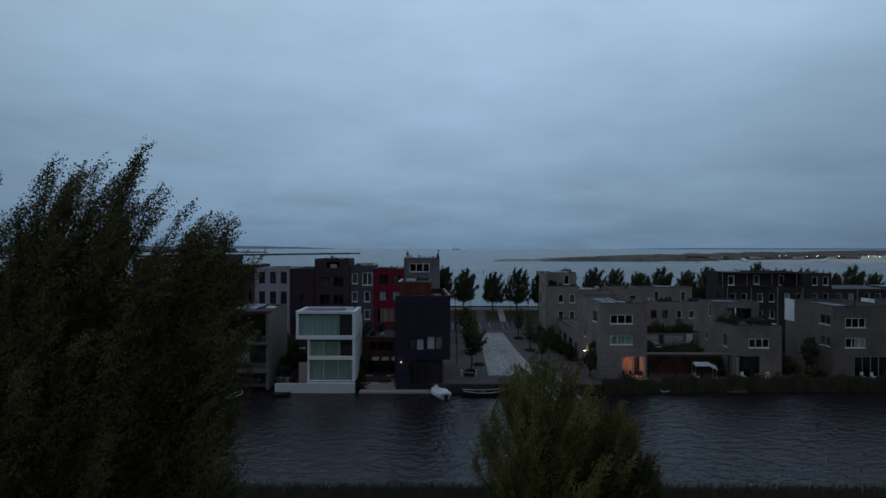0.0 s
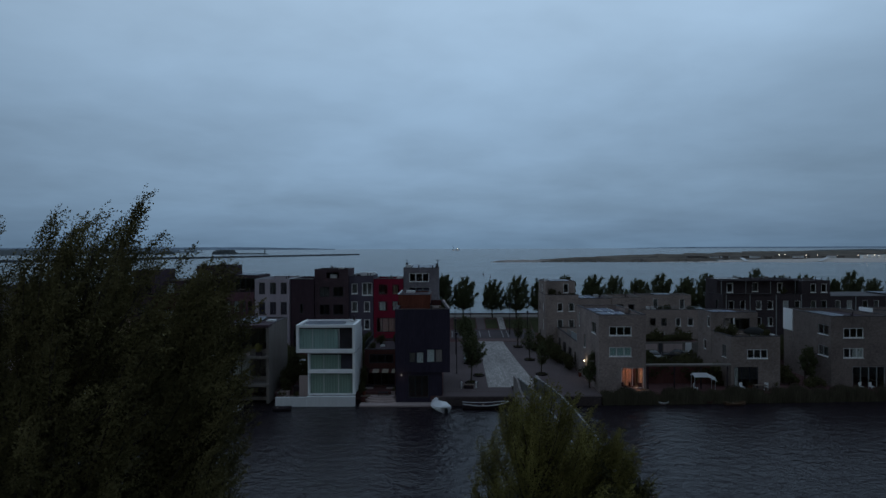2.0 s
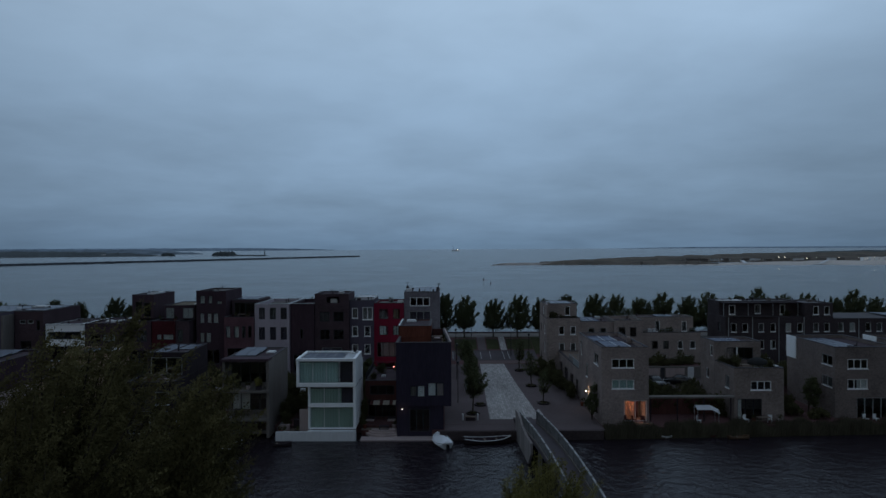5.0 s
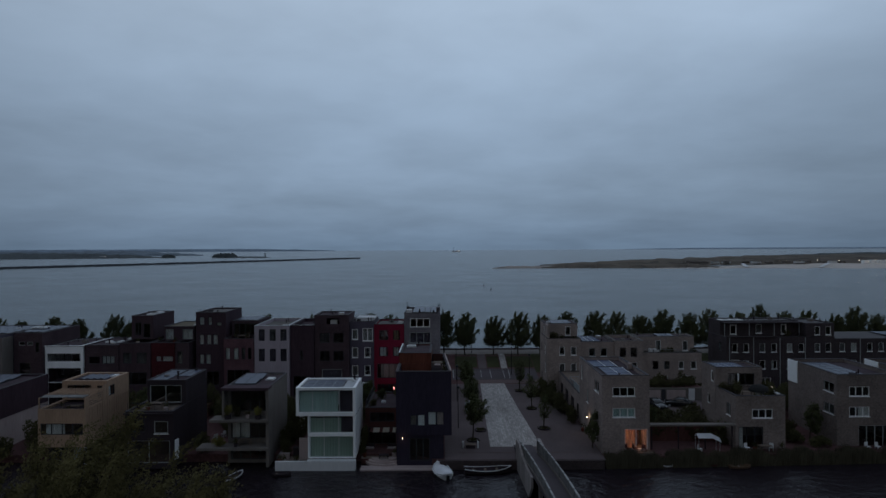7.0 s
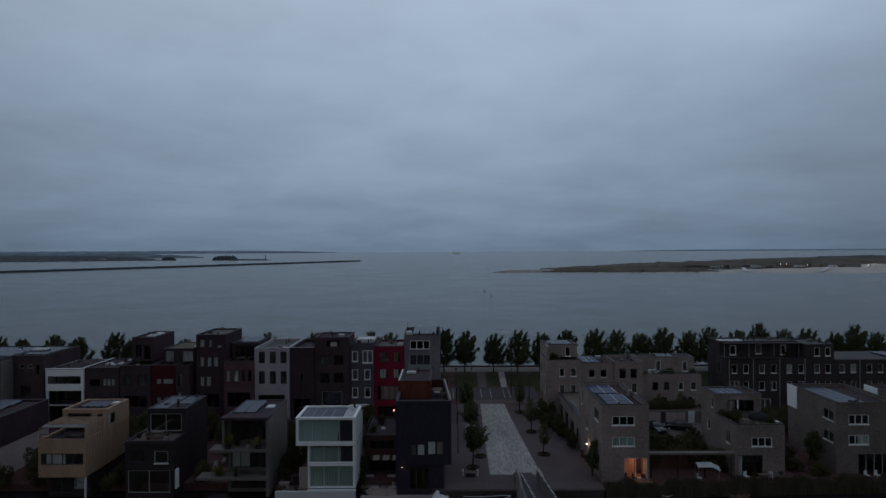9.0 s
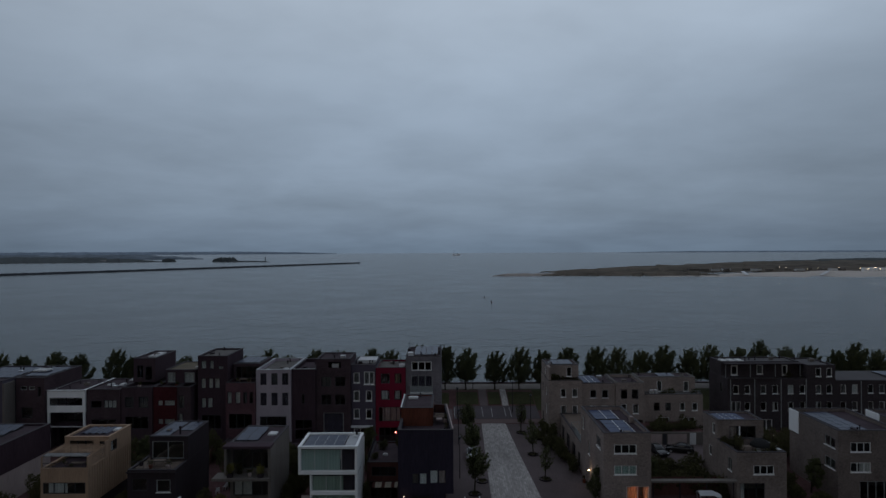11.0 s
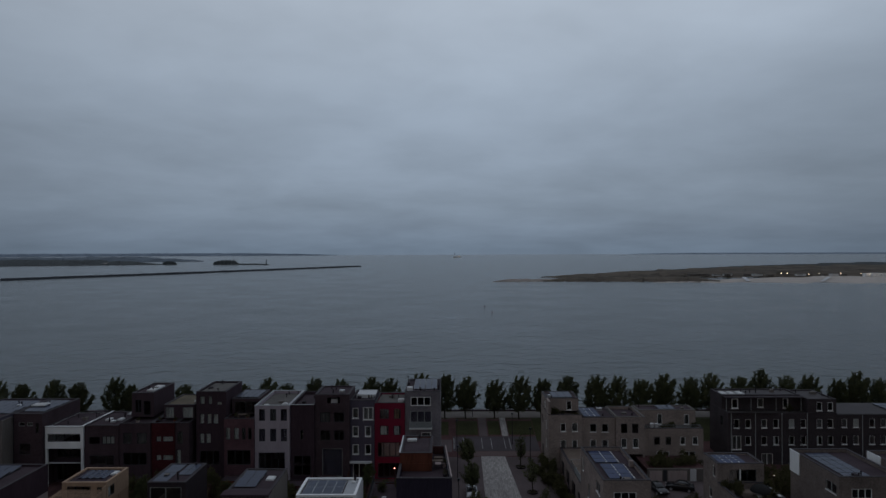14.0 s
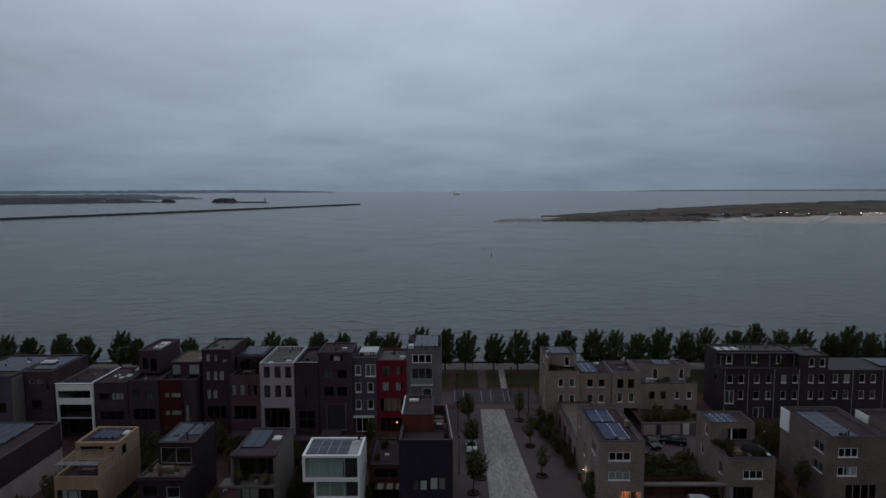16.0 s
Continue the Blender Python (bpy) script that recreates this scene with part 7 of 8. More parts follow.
# ---- lamp posts, bicycles, planters on the plaza ----
post = thing("street_lamp", 2.1, 117.0, ground_z(117), "slim dark lamp post", "lamp post", "lamp posts")
bm = bmesh.new(); tube(bm, (2.1, 117, ground_z(117) - 0.1), (2.1, 117, ground_z(117) + 5.6), 0.07, 0.045)
part("pole", bm, "dgrey", post)
bm = bmesh.new(); tube(bm, (2.1, 117, ground_z(117) + 5.6), (2.1, 117, ground_z(117) + 5.95), 0.16, 0.2, n=12)
part("lantern", bm, "frame_d", post)
for x, y in ((2.0, 104, ), (15.0, 112.6), (12.6, 120.2), (5.6, 132.4), (-22, 132.4), (26, 132.4), (1.9, 90)):
    copy_thing(post, Matrix.Translation((x, y, ground_z(y))))


for x, y in ((3.75, 84.4), (5.0, 88.7), (13.95, 89.4), (13.6, 99.5), (13.0, 109.8), (4.2, 97.0)):
    pit = thing("tree_pit", x, y, ground_z(y), "round planted tree pit with dark kerb", "planter", "tree pits")
    bm = bmesh.new()
    n_ = 20
    z_ = ground_z(y) + 0.03
    rings = [[bm.verts.new((x + r_ * math.cos(i * math.tau / n_), y + r_ * math.sin(i * math.tau / n_), z_ + dz)) for i in range(n_)] for r_, dz in ((0.85, 0), (0.85, 0.16), (0.75, 0.16), (0.75, 0.02))]
    for ra, rb in zip(rings, rings[1:]):
        for i in range(n_):
            bm.faces.new((ra[i], ra[(i + 1) % n_], rb[(i + 1) % n_], rb[i]))
    part("kerb", bm, "dgrey", pit)
    rg_ = np.random.default_rng(int(x * 10 + y))
    c = np.stack((x + rg_.normal(0, 0.32, 40), y + rg_.normal(0, 0.32, 40), np.full(40, z_ + 0.12)), 1)
    v, f = leaf_cloud(rg_, c, 0.3, 8, 0.16, 0.08)
    v[:, 2] = np.maximum(v[:, 2], z_ - 0.02)
    mesh_from("ground_cover", v, f, "leaf_s", pit)
pb = thing("planter_bench", 3.3, 81.4, 1.8, "low dark planter box with seat on the quay", "planter")
box("body", 2.7, 3.9, 81.1, 81.7, 1.78, 2.25, "dgrey", pb, bevel=0.02)
box("seat", 2.65, 3.95, 81.05, 81.75, 2.25, 2.32, "wood", pb, bevel=0.01)
for x in (2.35, 4.25):
    bl = thing("bollard", x, 81.4, 1.8, "short pale painted steel bollard", "bollard", "quay bollards")
    bm = bmesh.new(); tube(bm, (x, 81.4, 1.75), (x, 81.4, 2.55), 0.1, 0.09, n=12)
    part("post", bm, "offwhite", bl)
    bm = bmesh.new(); tube(bm, (x, 81.4, 2.55), (x, 81.4, 2.68), 0.12, 0.08, n=12)
    part("cap", bm, "white", bl)


def bicycle(x, y, z, yaw, label):
    t = thing("bicycle", x, y, z, label, "bicycle", "parked bicycles")
    r = Matrix.Translation((x, y, z)) @ Matrix.Rotation(radians(yaw), 4, "Z")
    for cx in (-0.52, 0.52):
        bm = bmesh.new()
        for i in range(14):
            a, b = i * math.tau / 14, (i + 1) * math.tau / 14
            tube(bm, r @ Vector((cx + 0.34 * math.cos(a), 0, 0.36 + 0.34 * math.sin(a))), r @ Vector((cx + 0.34 * math.cos(b), 0, 0.36 + 0.34 * math.sin(b))), 0.025, n=5)
        part("wheel", bm, "rubber", t)
    bm = bmesh.new()
    P = {k: r @ Vector(v) for k, v in dict(a=(-0.52, 0, 0.36), b=(-0.1, 0, 0.32), c=(-0.22, 0, 0.85), d=(0.4, 0, 0.88), e=(0.52, 0, 0.36), s=(-0.25, 0, 0.95), h=(0.36, 0, 1.02)).items()}
    for i, j in ("ab", "bc", "ac", "cd", "bd", "de", "cs", "dh"):
        tube(bm, P[i], P[j], 0.02, n=5)
    part("frame", bm, "dgrey", t)
    bm = bmesh.new(); tube(bm, P["h"] - r.to_3x3() @ Vector((0, 0.28, 0)), P["h"] + r.to_3x3() @ Vector((0, 0.28, 0)), 0.018, n=5)
    part("handlebar", bm, "alu", t)
    bm = bmesh.new(); tube(bm, P["s"] - r.to_3x3() @ Vector((0.14, 0, 0)), P["s"] + r.to_3x3() @ Vector((0.12, 0, 0)), 0.07, 0.03, n=8)
    part("saddle", bm, "rubber", t)


bicycle(18.2, 96.5, 2.05, 85, "dark city bicycle at the brick wall"); bicycle(18.3, 97.6, 2.05, 95, "dark city bicycle at the brick wall")

# ---- garden planting ----
SHR = [(18.4, 92.6, 1.6, 3, 2.6), (17.6, 97.5, 2.2, 4.5, 2.6), (17.2, 101.8, 2.6, 4, 2.4), (16.9, 109.5, 2, 3, 2.2), (29.0, 84.4, 4.4, 1.8, 3.0), (33.6, 84.2, 4.4, 1.8, 2.8), (-40.6, 79.5, 2.4, 4, 2.6), (-41.0, 77.2, 2, 2, 1.8), (-50.6, 79, 2.4, 4, 3.4), (-53, 83, 4, 4, 3.6), (-51, 88, 3, 4, 3.2), (-30.6, 80, 2.0, 3, 2.2), (-55.0, 78.5, 2.6, 3, 2.6), (-20.0, 79.6, 1.4, 1.4, 1.8), (38, 106.5, 5, 2.4, 2.6), (41, 106.8, 4, 2.4, 2.5), (37, 82.9, 0.8, 0.8, 0.6), (-55, 94, 5, 4, 3), (-53, 98, 6, 3, 2.6), (-40.5, 84, 2.6, 4, 3.2), (-41, 90, 3, 4, 2.8), (-38, 94, 6, 4, 3), (-31, 92, 5, 4, 3.2), (-29.5, 88, 3, 4, 2.4), (-33, 97, 6, 3, 2.6),
       (-25, 95, 6, 4, 3.4), (-20, 91, 2.6, 4, 2.6), (-19, 84, 1.8, 3, 2.8), (-18.6, 95, 5, 4, 3), (-14.5, 96, 5, 3.4, 2.6), (-9, 97.5, 5, 4, 2.3), (-3.2, 97, 5, 4, 2.6), (-47, 97, 5, 4, 3.4),
       (27, 88, 3, 4, 3), (28.5, 88.5, 3, 2.4, 1.7), (31.5, 87.5, 4, 2.6, 1.8), (34.6, 88.0, 3.6, 3, 2.2), (35.8, 86, 2, 3, 2.0), (30.0, 85.5, 4, 2.4, 2.2), (38, 109.0, 6, 1.6, 1.4), (42, 109.2, 5, 1.6, 1.5), (36, 106, 3, 3, 3.4),
       (45.8, 83.4, 2.4, 2.4, 1.3), (46.6, 87.5, 3.0, 3.4, 1.6), (46.4, 92, 4, 4, 2.6), (48.0, 96, 6, 4, 3.4), (52.5, 97, 6, 4, 3.6), (56, 102, 7, 4, 3), (60, 97, 6, 4, 3.4), (48.0, 81.4, 3, 1.6, 1.2), (66, 98, 7, 4, 3.4), (50, 105, 6, 4, 2.6), (63, 105, 6, 3, 2.6), (72, 100, 7, 4, 3.5),
       (27.2, 85.6, 3, 2.4, 3.0), (29.6, 90.5, 4, 3, 2.6), (33.0, 90.2, 4, 3, 2.4), (35.6, 91.5, 2.4, 4, 3.0), (31.4, 93.0, 4, 2, 1.8), (27.2, 92.0, 2.6, 3, 2.4), (33.6, 85.6, 4, 2.4, 2.8), (36.0, 83.0, 1.4, 1.6, 3.4), (40.5, 107.5, 3, 2, 3.6), (37.2, 108.6, 2.4, 2, 3.2), (46.5, 99.5, 4, 3, 4.2), (50.8, 101.5, 4, 3, 3.6), (-22.5, 92.5, 3.4, 3, 3.2), (-27.5, 96.5, 4, 3, 3.6), (-36.5, 98.5, 4, 3, 3.8), (-43.5, 99.0, 4, 3, 4.0), (-12.5, 93.0, 2.4, 4, 3.2), (-45.0, 91.0, 4, 4, 3.0), (17.9, 101, 1.6, 5, 2.2), (17.8, 106.5, 1.6, 4, 2.6), (18.5, 94.0, 1.2, 2.4, 2.0), (16.6, 103.5, 2.4, 4, 1.5), (15.6, 107, 2, 3, 1.4)]
for i, (x, y, w_, d_, h_) in enumerate(SHR):
    shrub("shrub", x, y, ground_z(y), w_, d_, h_, 200 + i, ("dark green leafy garden shrub", "dense unclipped hedge plant in the garden", "tall leafy garden shrub")[i % 3], n=int(26 * w_ * d_ * 0.8 + 60), size=(0.24, 0.13))
for i, (x, y, z, w_) in enumerate(((-26.3, 76.9, 7.35, 0.9), (-22.6, 76.9, 7.35, 0.9), (37.95, 82.35, 8.3, 1.1), (38.55, 83.95, 8.3, 1.2), (42.15, 81.95, 8.3, 0.9), (42.75, 84.55, 8.3, 1.0), (18.6, 110.4, 11.3, 1.2), (38.2, 111.6, 8.6, 0.9), (60.6, 112.4, 11.35, 1.1))):
    shrub("potted_shrub", x, y, z, w_, w_, w_ * 1.1, 300 + i, "yellowish leafy shrub in a balcony planter" if i < 2 else "small leafy shrub in a planter", "leaf_y" if i < 2 else "leaf_s", n=70, size=(0.16, 0.09))
for i, (x, y, w_, d_, h_) in enumerate(((-10.45, 80.0, 0.5, 1.6, 1.3), (-10.4, 81.6, 0.6, 1.8, 2.7), (-20.6, 81.6, 0.9, 2.2, 2.2), (-20.4, 83.6, 1.1, 2.4, 3.2), (-20.3, 85.6, 1.2, 2.4, 4.0))):
    shrub("shrub", x, y, 1.8 if y > 80.7 else 1.5, w_, d_, h_, 620 + i, "tall climbing shrub against the house wall", n=int(60 * d_ * h_), size=(0.22, 0.12))
shrub("trailing_plant", -27.6, 77.4, 3.47, 1.6, 1.2, 1.0, 331, "yellowish trailing plant at the balcony end", "leaf_y", n=120, size=(0.16, 0.09))
for i, (x, y, h_) in enumerate(((18.95, 81.4, 4.6), (48.6, 84.6, 4.7), (-45.0, 93.5, 5.0), (-12.4, 99.5, 4.6), (28.0, 87.5, 3.6))):
    tree("garden_tree", x, y, ground_z(y), h_, h_ * 0.24, 400 + i, "small leafy garden tree", group="garden trees", clear=0.2, lobes=9, sprays=240, size=(0.24, 0.13), spray=0.6)

# fences and sheds between the gardens
for x, y0, y1 in ((-52.4, 92, 101), (-47.5, 92, 101), (-41.4, 89, 102), (-36.0, 89, 102), (-31.0, 89, 103), (-25.4, 88, 103), (-21.4, 88, 103.5), (-15.8, 88, 104.8), (-11.7, 93, 105)):
    f = thing("garden_fence", x, (y0 + y1) / 2, ground_z(y0), "dark stained timber garden fence", "fence", "garden fences")
    n = int((y1 - y0) / 1.8)
    for i in range(n):
        ya = y0 + i * 1.8
        box("fence_panel", x - 0.03, x + 0.03, ya, ya + 1.68, ground_z(ya) + 0.05, ground_z(ya) + 1.85, "redbrown", f)
        box("post", x - 0.05, x + 0.05, ya + 1.69, ya + 1.79, ground_z(ya) - 0.1, ground_z(ya) + 1.95, "wood", f)
for x, y, mt in ((-33.2, 99.5, "rust"), (-49.5, 99, "redbrown"), (-28.0, 99.8, "rust"), (-18.6, 99.6, "redbrown"), (-22.8, 97.5, "redbrown")):
    s_ = thing("garden_shed", x, y, ground_z(y), "low timber garden shed with flat roof", "shed", "garden sheds")
    z = ground_z(y)
    block(s_, x - 1.5, x + 1.5, y - 1.2, y + 1.2, z - 0.1, z + 2.4, mt, [("f", x - 0.9, z + 0.05, x + 0.1, z + 2.1, D)], th=0.1, parapet=0.08, cope_h=0.04)

for i, (x, y, w_, d_, h_) in enumerate(((34.4, 105.4, 2.6, 1.8, 1.2), (37.0, 105.2, 3.0, 1.6, 1.0), (39.8, 105.6, 2.8, 1.8, 1.4), (41.6, 107.4, 1.6, 2.6, 1.3), (35.6, 107.8, 2.4, 2.0, 0.8))):
    shrub("roof_shrub", x, y, 4.2, w_, d_, h_, 460 + i, "low dark planting on the garage roof", "leaf_s", n=int(40 * w_), size=(0.2, 0.11))

# planters on the sill of the sunken gardens, climbers, more roof plants
for i, (x, y, z, w_, h_) in enumerate(((37.6, 85.2, 7.75, 1.6, 1.3), (39.2, 85.7, 7.75, 1.4, 0.9), (42.6, 82.8, 7.75, 1.0, 1.2), (40.0, 81.2, 7.75, 1.4, 0.8), (19.0, 110.2, 11.2, 1.4, 1.3), (22.6, 110.0, 11.2, 0.9, 0.7), (39.6, 112.2, 8.55, 1.6, 1.0), (43.9, 112.4, 8.55, 1.2, 1.0), (-25.6, 78.0, 6.9, 0.8, 1.2), (-8.9, 89.0, 6.45, 1.4, 1.4), (-6.8, 90.6, 6.45, 1.0, 1.2), (-9.6, 85.0, 6.45, 0.9, 0.8))):
    shrub("terrace_plant", x, y, z, w_, w_ * 0.8, h_, 500 + i, "leafy terrace plant in a low tub", n=int(90 * w_), size=(0.16, 0.09))
pz = thing("parasol", 41.2, 83.2, 7.76, "black domed parasol on the roof terrace", "parasol")
bm = bmesh.new(); tube(bm, (41.2, 83.2, 7.76), (41.2, 83.2, 9.36), 0.03)
part("pole", bm, "alu", pz)
bm = bmesh.new()
dome = [[bm.verts.new((41.2 + 1.35 * math.cos(p) * math.cos(a * math.tau / 16), 83.2 + 1.35 * math.cos(p) * math.sin(a * math.tau / 16), 8.55 + 0.85 * math.sin(p))) for a in range(16)] for p in (0, 0.35, 0.7, 1.05, 1.4)]
for ra, rb in zip(dome, dome[1:]):
    for a in range(16):
        bm.faces.new((ra[a], ra[(a + 1) % 16], rb[(a + 1) % 16], rb[a]))
bm.faces.new(dome[-1])
part("canopy", bm, "rubber", pz)

# ---- far details on the water ----
for x, y in ((26.6, 436), (28.6, 395)):
    t = thing("buoy", x, y, W, "dark channel marker buoy on open water", "buoy", "channel buoys")
    bm = bmesh.new(); tube(bm, (x, y, W - 0.4), (x, y, W + 0.5), 0.4, 0.35, n=12)
    part("float", bm, "dkred", t)
    bm = bmesh.new(); tube(bm, (x, y, W + 0.5), (x, y, W + 2.0), 0.16, 0.08)
    part("tower", bm, "dgrey", t)
sh = thing("sailing_ship", 52, 3200, W, "distant white sailing barge with lowered sails", "ship")
bm = bmesh.new(); quadbox(bm, 36, 76, 3196, 3204, W - 0.5, W + 5)
bmesh.ops.bevel(bm, geom=bm.edges[:], offset=1.5, segments=2, affect="EDGES")
part("hull", bm, "white", sh)
bm = bmesh.new(); quadbox(bm, 56, 68, 3197.5, 3202.5, W + 5, W + 9)
part("wheelhouse", bm, "white", sh)
bm = bmesh.new(); tube(bm, (42, 3200, W + 5), (42, 3200, W + 25), 0.8, 0.4)
part("mast", bm, "dgrey", sh)
rb_ = random.Random(9)
for i in range(26):
    x = rb_.uniform(330, 660)
    y = 868 - (x - 330) * 0.06 + rb_.uniform(-8, 8)
    w_, hgt = rb_.uniform(4, 11), rb_.uniform(1.2, 2.6)
    if 560 < x:
        w_ *= 1.4
    t = thing("beach_pavilion", x, y, 4, "low pale beach pavilion far across the water", "building", "far beach buildings")
    box("wall", x - w_ / 2, x + w_ / 2, y, y + 6, 3.0, 3.6 + hgt, "offwhite" if rb_.random() < 0.45 else "concrete", t)
    box("roof", x - w_ / 2 - 0.4, x + w_ / 2 + 0.4, y - 0.4, y + 6.4, 3.6 + hgt, 4.0 + hgt, "concrete", t)
for x, y, z in ((446, 846, 7.4), (454, 846, 7.4), (494, 842, 7.0), (521, 840, 7.0), (545, 836, 7), (557, 836, 6), (566, 836, 7.2), (572, 836, 6.2), (585, 836, 7), (596, 836, 6.5), (480, 842, 6)):
    t = thing("beach_lamp", x, y, z, "small lit lamp on the far beach", "lamp", "far beach lamps")
    bm = bmesh.new(); bmesh.ops.create_icosphere(bm, subdivisions=1, radius=0.36, matrix=Matrix.Translation((x, y, z)))
    part("bulb", bm, "warmpale", t)
    bm = bmesh.new(); tube(bm, (x, y, 1.5), (x, y, z - 0.4), 0.12)
    part("pole", bm, "dgrey", t)
for x0, y0, x1, y1 in ((354, 750, 372, 800), (432, 735, 480, 800)):
    bm = bmesh.new()
    bm.faces.new([bm.verts.new(q) for q in ((x0, y0, 2.2), (x0 + 5, y0, 2.2), (x1 + 5, y1, 4.6), (x1, y1, 4.6))])
    structure(part("beach_slipway", bm, "offwhite"), "pale board path down the far beach")
for x, w_, hgt in ((556, 7, 2.2), (566, 8, 2.8), (577, 9, 2.4), (590, 12, 3.0), (602, 9, 2.6)):
    t = thing("beach_pavilion", x, 838, 3, "white beach pavilion far across the water", "building", "far beach buildings")
    box("wall", x - w_ / 2, x + w_ / 2, 838, 844, 2.0, 4.2 + hgt, "white", t)
    box("roof", x - w_ / 2 - 0.4, x + w_ / 2 + 0.4, 837.6, 844.4, 4.2 + hgt, 4.6 + hgt, "white", t)

lh = thing("light_tower", -484, 1702, 2, "slender dark light tower on the wooded islet", "tower")
bm = bmesh.new(); tube(bm, (-484, 1702, 0), (-484, 1702, 12), 1.6, 1.2, n=10)
part("shaft", bm, "farstone", lh)
bm = bmesh.new(); tube(bm, (-484, 1702, 12), (-484, 1702, 14.5), 1.9, 0.6, n=10)
part("lantern", bm, "farstone", lh)
bm = bmesh.new(); bmesh.ops.create_icosphere(bm, subdivisions=1, radius=0.6, matrix=Matrix.Translation((66, 3194, W + 7)))
part("deck_light", bm, "warmpale", sh, "bright white deck light")

# ---- clutter on decks, terraces and roofs ----


def plant_pot(x, y, z, r, h_, seed, leafy=0.6):
    t = thing("plant_pot", x, y, z, "glazed dark plant pot with a small green plant", "plant pot", "plant pots")
    bm = bmesh.new(); tube(bm, (x, y, z), (x, y, z + h_), r * 0.75, r, n=10)
    part("pot", bm, ("dgrey", "rust", "plaster")[seed % 3], t)
    rg_ = np.random.default_rng(seed)
    c = rg_.normal(0, r * 0.5, (22, 3)) + np.array((x, y, z + h_ + leafy * 0.45))
    v, f = leaf_cloud(rg_, c, leafy * 0.5, 8, 0.13, 0.07)
    mesh_from("leaves", v, f, "leaf_s", t)


def garden_table(x, y, z, w_, d_, material, label="weathered timber garden table"):
    t = thing("garden_table", x, y, z, label, "table", "garden tables")
    box("tabletop", x - w_ / 2, x + w_ / 2, y - d_ / 2, y + d_ / 2, z + 0.7, z + 0.75, material, t, bevel=0.01)
    for a in (-1, 1):
        for b in (-1, 1):
            box("leg", x + a * (w_ / 2 - 0.06) - 0.035, x + a * (w_ / 2 - 0.06) + 0.035, y + b * (d_ / 2 - 0.06) - 0.035, y + b * (d_ / 2 - 0.06) + 0.035, z, z + 0.7, material, t)


def storage_box(x, y, z, w_, d_, h_, material, label):
    t = thing("storage_box", x, y, z, label, "box", "storage boxes")
    box("body", x - w_ / 2, x + w_ / 2, y - d_ / 2, y + d_ / 2, z, z + h_ * 0.85, material, t, bevel=0.02)
    box("lid", x - w_ / 2 - 0.03, x + w_ / 2 + 0.03, y - d_ / 2 - 0.03, y + d_ / 2 + 0.03, z + h_ * 0.85, z + h_, material, t, bevel=0.02)


for i, (x, y, z, r, h_) in enumerate(((-20.0, 76.8, 1.45, 0.3, 0.5), (-19.5, 76.8, 1.45, 0.22, 0.4), (-18.0, 76.8, 1.45, 0.26, 0.45), (-17.2, 78.6, 1.45, 0.3, 0.6), (-24.0, 77.2, 6.88, 0.25, 0.4), (-25.4, 77.0, 3.48, 0.25, 0.4), (-36.2, 77.4, 7.78, 0.25, 0.45), (-34.0, 77.3, 7.78, 0.3, 0.5), (-37.9, 78.6, 7.78, 0.3, 0.5), (-45.9, 77.2, 7.47, 0.25, 0.5), (-44.3, 78.2, 7.47, 0.25, 0.5), (-47.7, 78.8, 7.47, 0.25, 0.5), (-10.0, 79.2, 1.47, 0.25, 0.45), (-6.3, 79.0, 1.47, 0.28, 0.5), (41.2, 81.3, 7.76, 0.25, 0.45), (38.9, 84.8, 7.76, 0.3, 0.5), (42.6, 85.6, 7.76, 0.25, 0.4), (20.3, 110.4, 11.2, 0.25, 0.5), (39.0, 79.9, 1.75, 0.28, 0.5), (42.4, 80.0, 1.75, 0.25, 0.45), (56.2, 80.6, 1.6, 0.25, 0.45), (19.15, 88.2, 1.9, 0.25, 0.5), (19.2, 95.4, 2.0, 0.3, 0.6), (-34.4, 104.2, 12.45, 0.3, 0.5), (-32.4, 104.0, 12.45, 0.25, 0.4), (-50.5, 104.2, 11.8, 0.3, 0.5), (-46.6, 103.6, 12.0, 0.25, 0.5), (-44.2, 103.8, 12.0, 0.25, 0.5), (-0.1, 84.0, 11.5, 0.25, 0.5), (0.0, 80.0, 11.5, 0.3, 0.5))):
    plant_pot(x, y, z, r, h_, 700 + i)
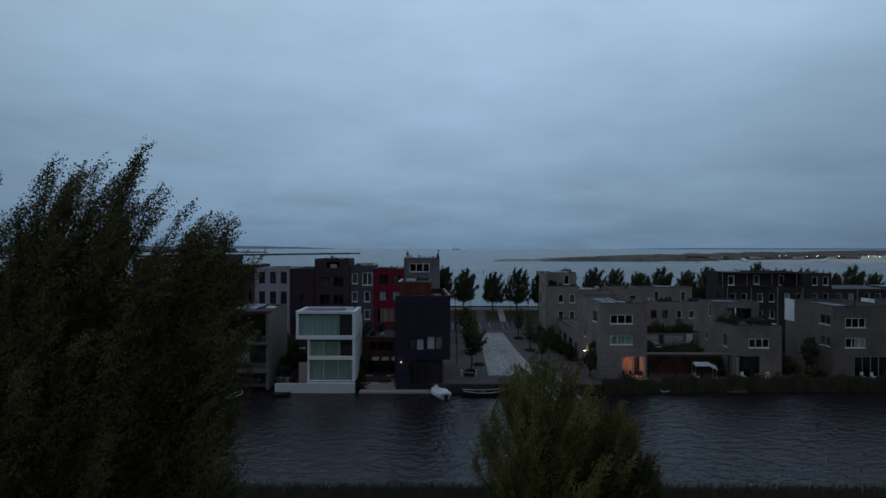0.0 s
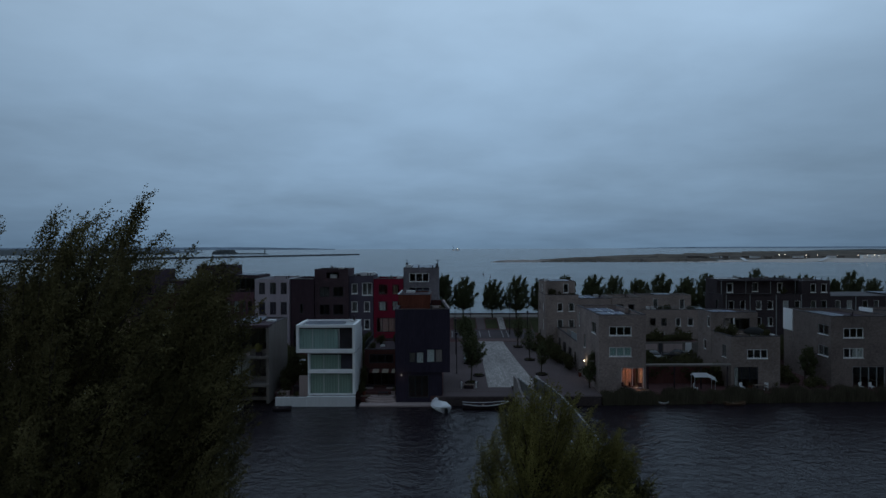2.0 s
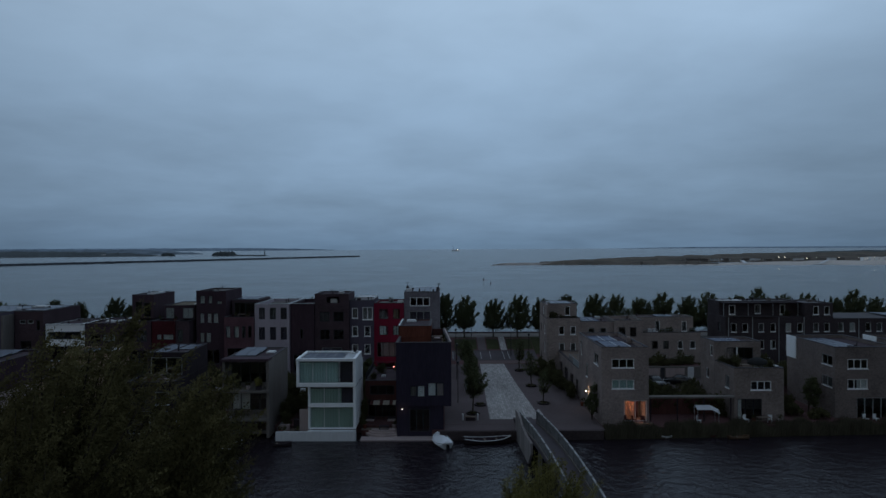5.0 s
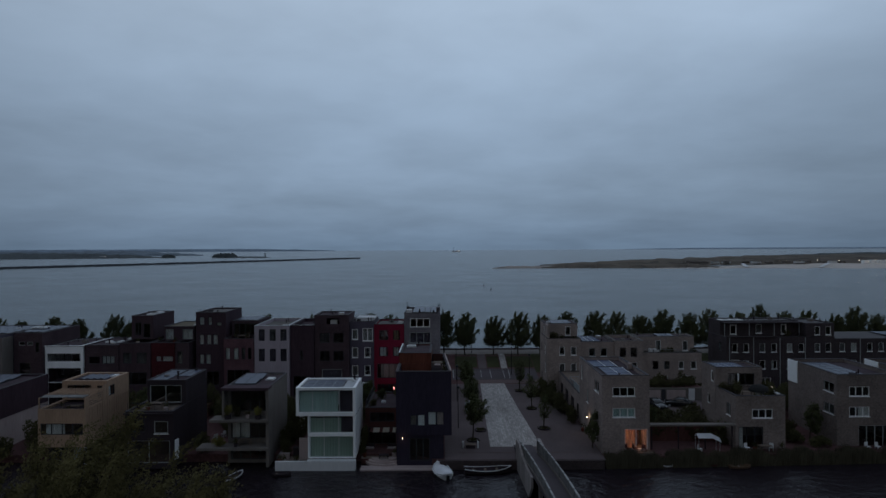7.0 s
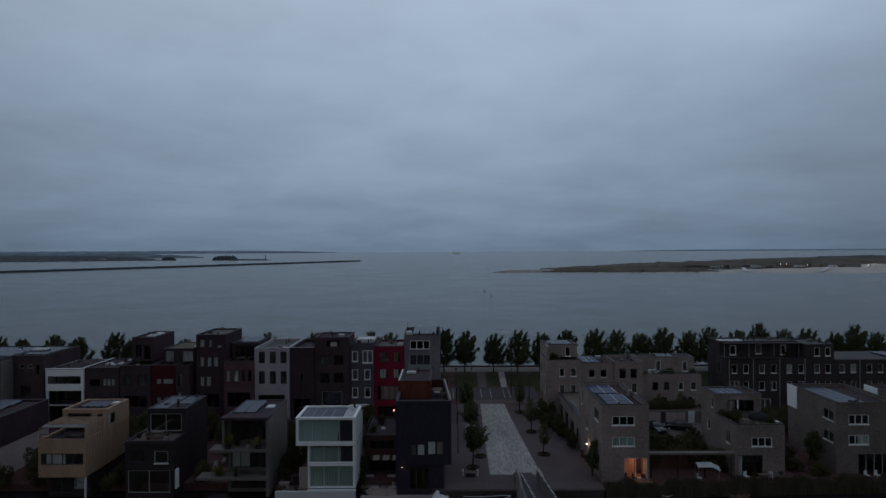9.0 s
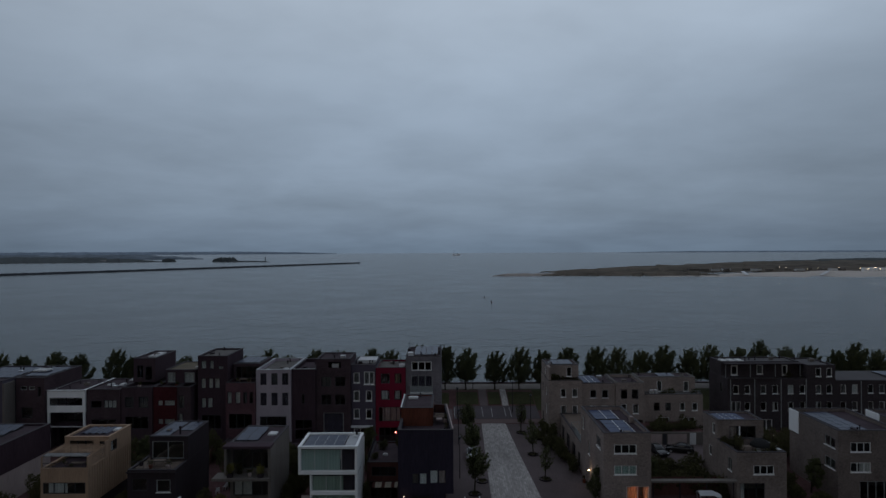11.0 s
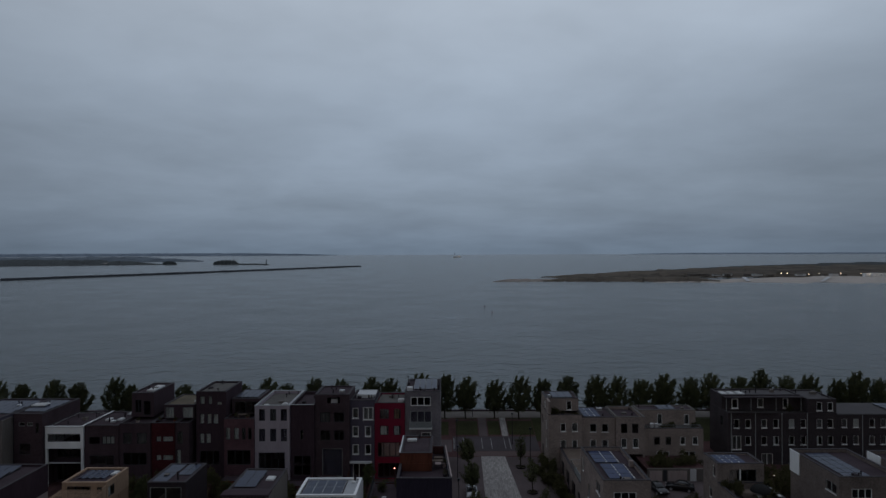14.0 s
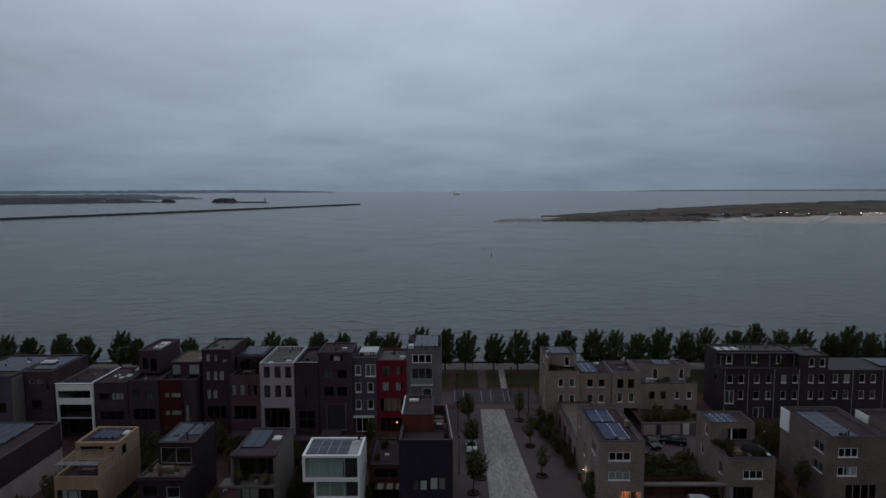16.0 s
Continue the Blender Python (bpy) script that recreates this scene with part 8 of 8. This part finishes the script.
for x, y, z, w_, d_, m_ in ((-45.8, 78.4, 7.47, 1.6, 0.8, "wood"), (-35.6, 78.4, 7.78, 1.5, 0.8, "wood"), (-24.4, 77.6, 3.48, 1.4, 0.7, "wood"), (39.6, 83.2, 7.76, 1.6, 0.9, "wood"), (40.2, 79.8, 1.75, 1.6, 0.8, "wood"), (-33.4, 104.6, 12.45, 1.4, 0.7, "wood"), (-24.6, 89.2, 1.95, 1.4, 0.8, "wood"), (37.0, 112.7, 8.56, 1.2, 0.7, "plaster"), (-1.0, 84.4, 11.5, 1.4, 0.8, "wood")):
    garden_table(x, y, z, w_, d_, m_)
for x, y, z, w_, d_, h_, m_, lb in ((-19.9, 78.6, 1.45, 1.2, 0.6, 0.7, "plaster", "grey lidded storage box on the side deck"), (-18.6, 79.7, 1.45, 0.8, 0.6, 1.1, "dgrey", "dark lidded storage box on the side deck"), (24.4, 95.0, 5.97, 1.2, 0.6, 0.7, "plaster", "grey lidded storage box on the roof terrace"), (18.95, 98.9, 2.05, 0.6, 0.6, 1.1, "dgrey", "dark wheeled refuse bin by the brick wall"), (18.95, 99.7, 2.05, 0.6, 0.6, 1.1, "dgrey", "dark wheeled refuse bin by the brick wall"), (31.0, 95.0, 2.05, 1.0, 0.7, 0.9, "plaster", "grey lidded storage box in the court"), (-30.0, 90.5, 1.9, 1.0, 0.6, 0.8, "offwhite", "pale lidded storage box in the garden")):
    storage_box(x, y, z, w_, d_, h_, m_, lb)
storage_box(-20.5, 90.0, 1.9, 1.2, 0.9, 2.2, "offwhite", "white garden cabinet with flat lid beside the hedge")
for x, y, z, yw in ((-46.8, 78.2, 7.47, 90), (-44.9, 78.6, 7.47, -90), (-36.6, 78.4, 7.78, 90), (-34.6, 78.4, 7.78, -90), (-25.4, 77.7, 3.48, 90), (-34.3, 104.6, 12.45, 90), (-32.5, 104.7, 12.45, -90), (38.5, 83.2, 7.76, 90), (-1.9, 84.4, 11.5, 90)):
    garden_chair(x, y, z, yw, "wood", "weathered timber garden chair")
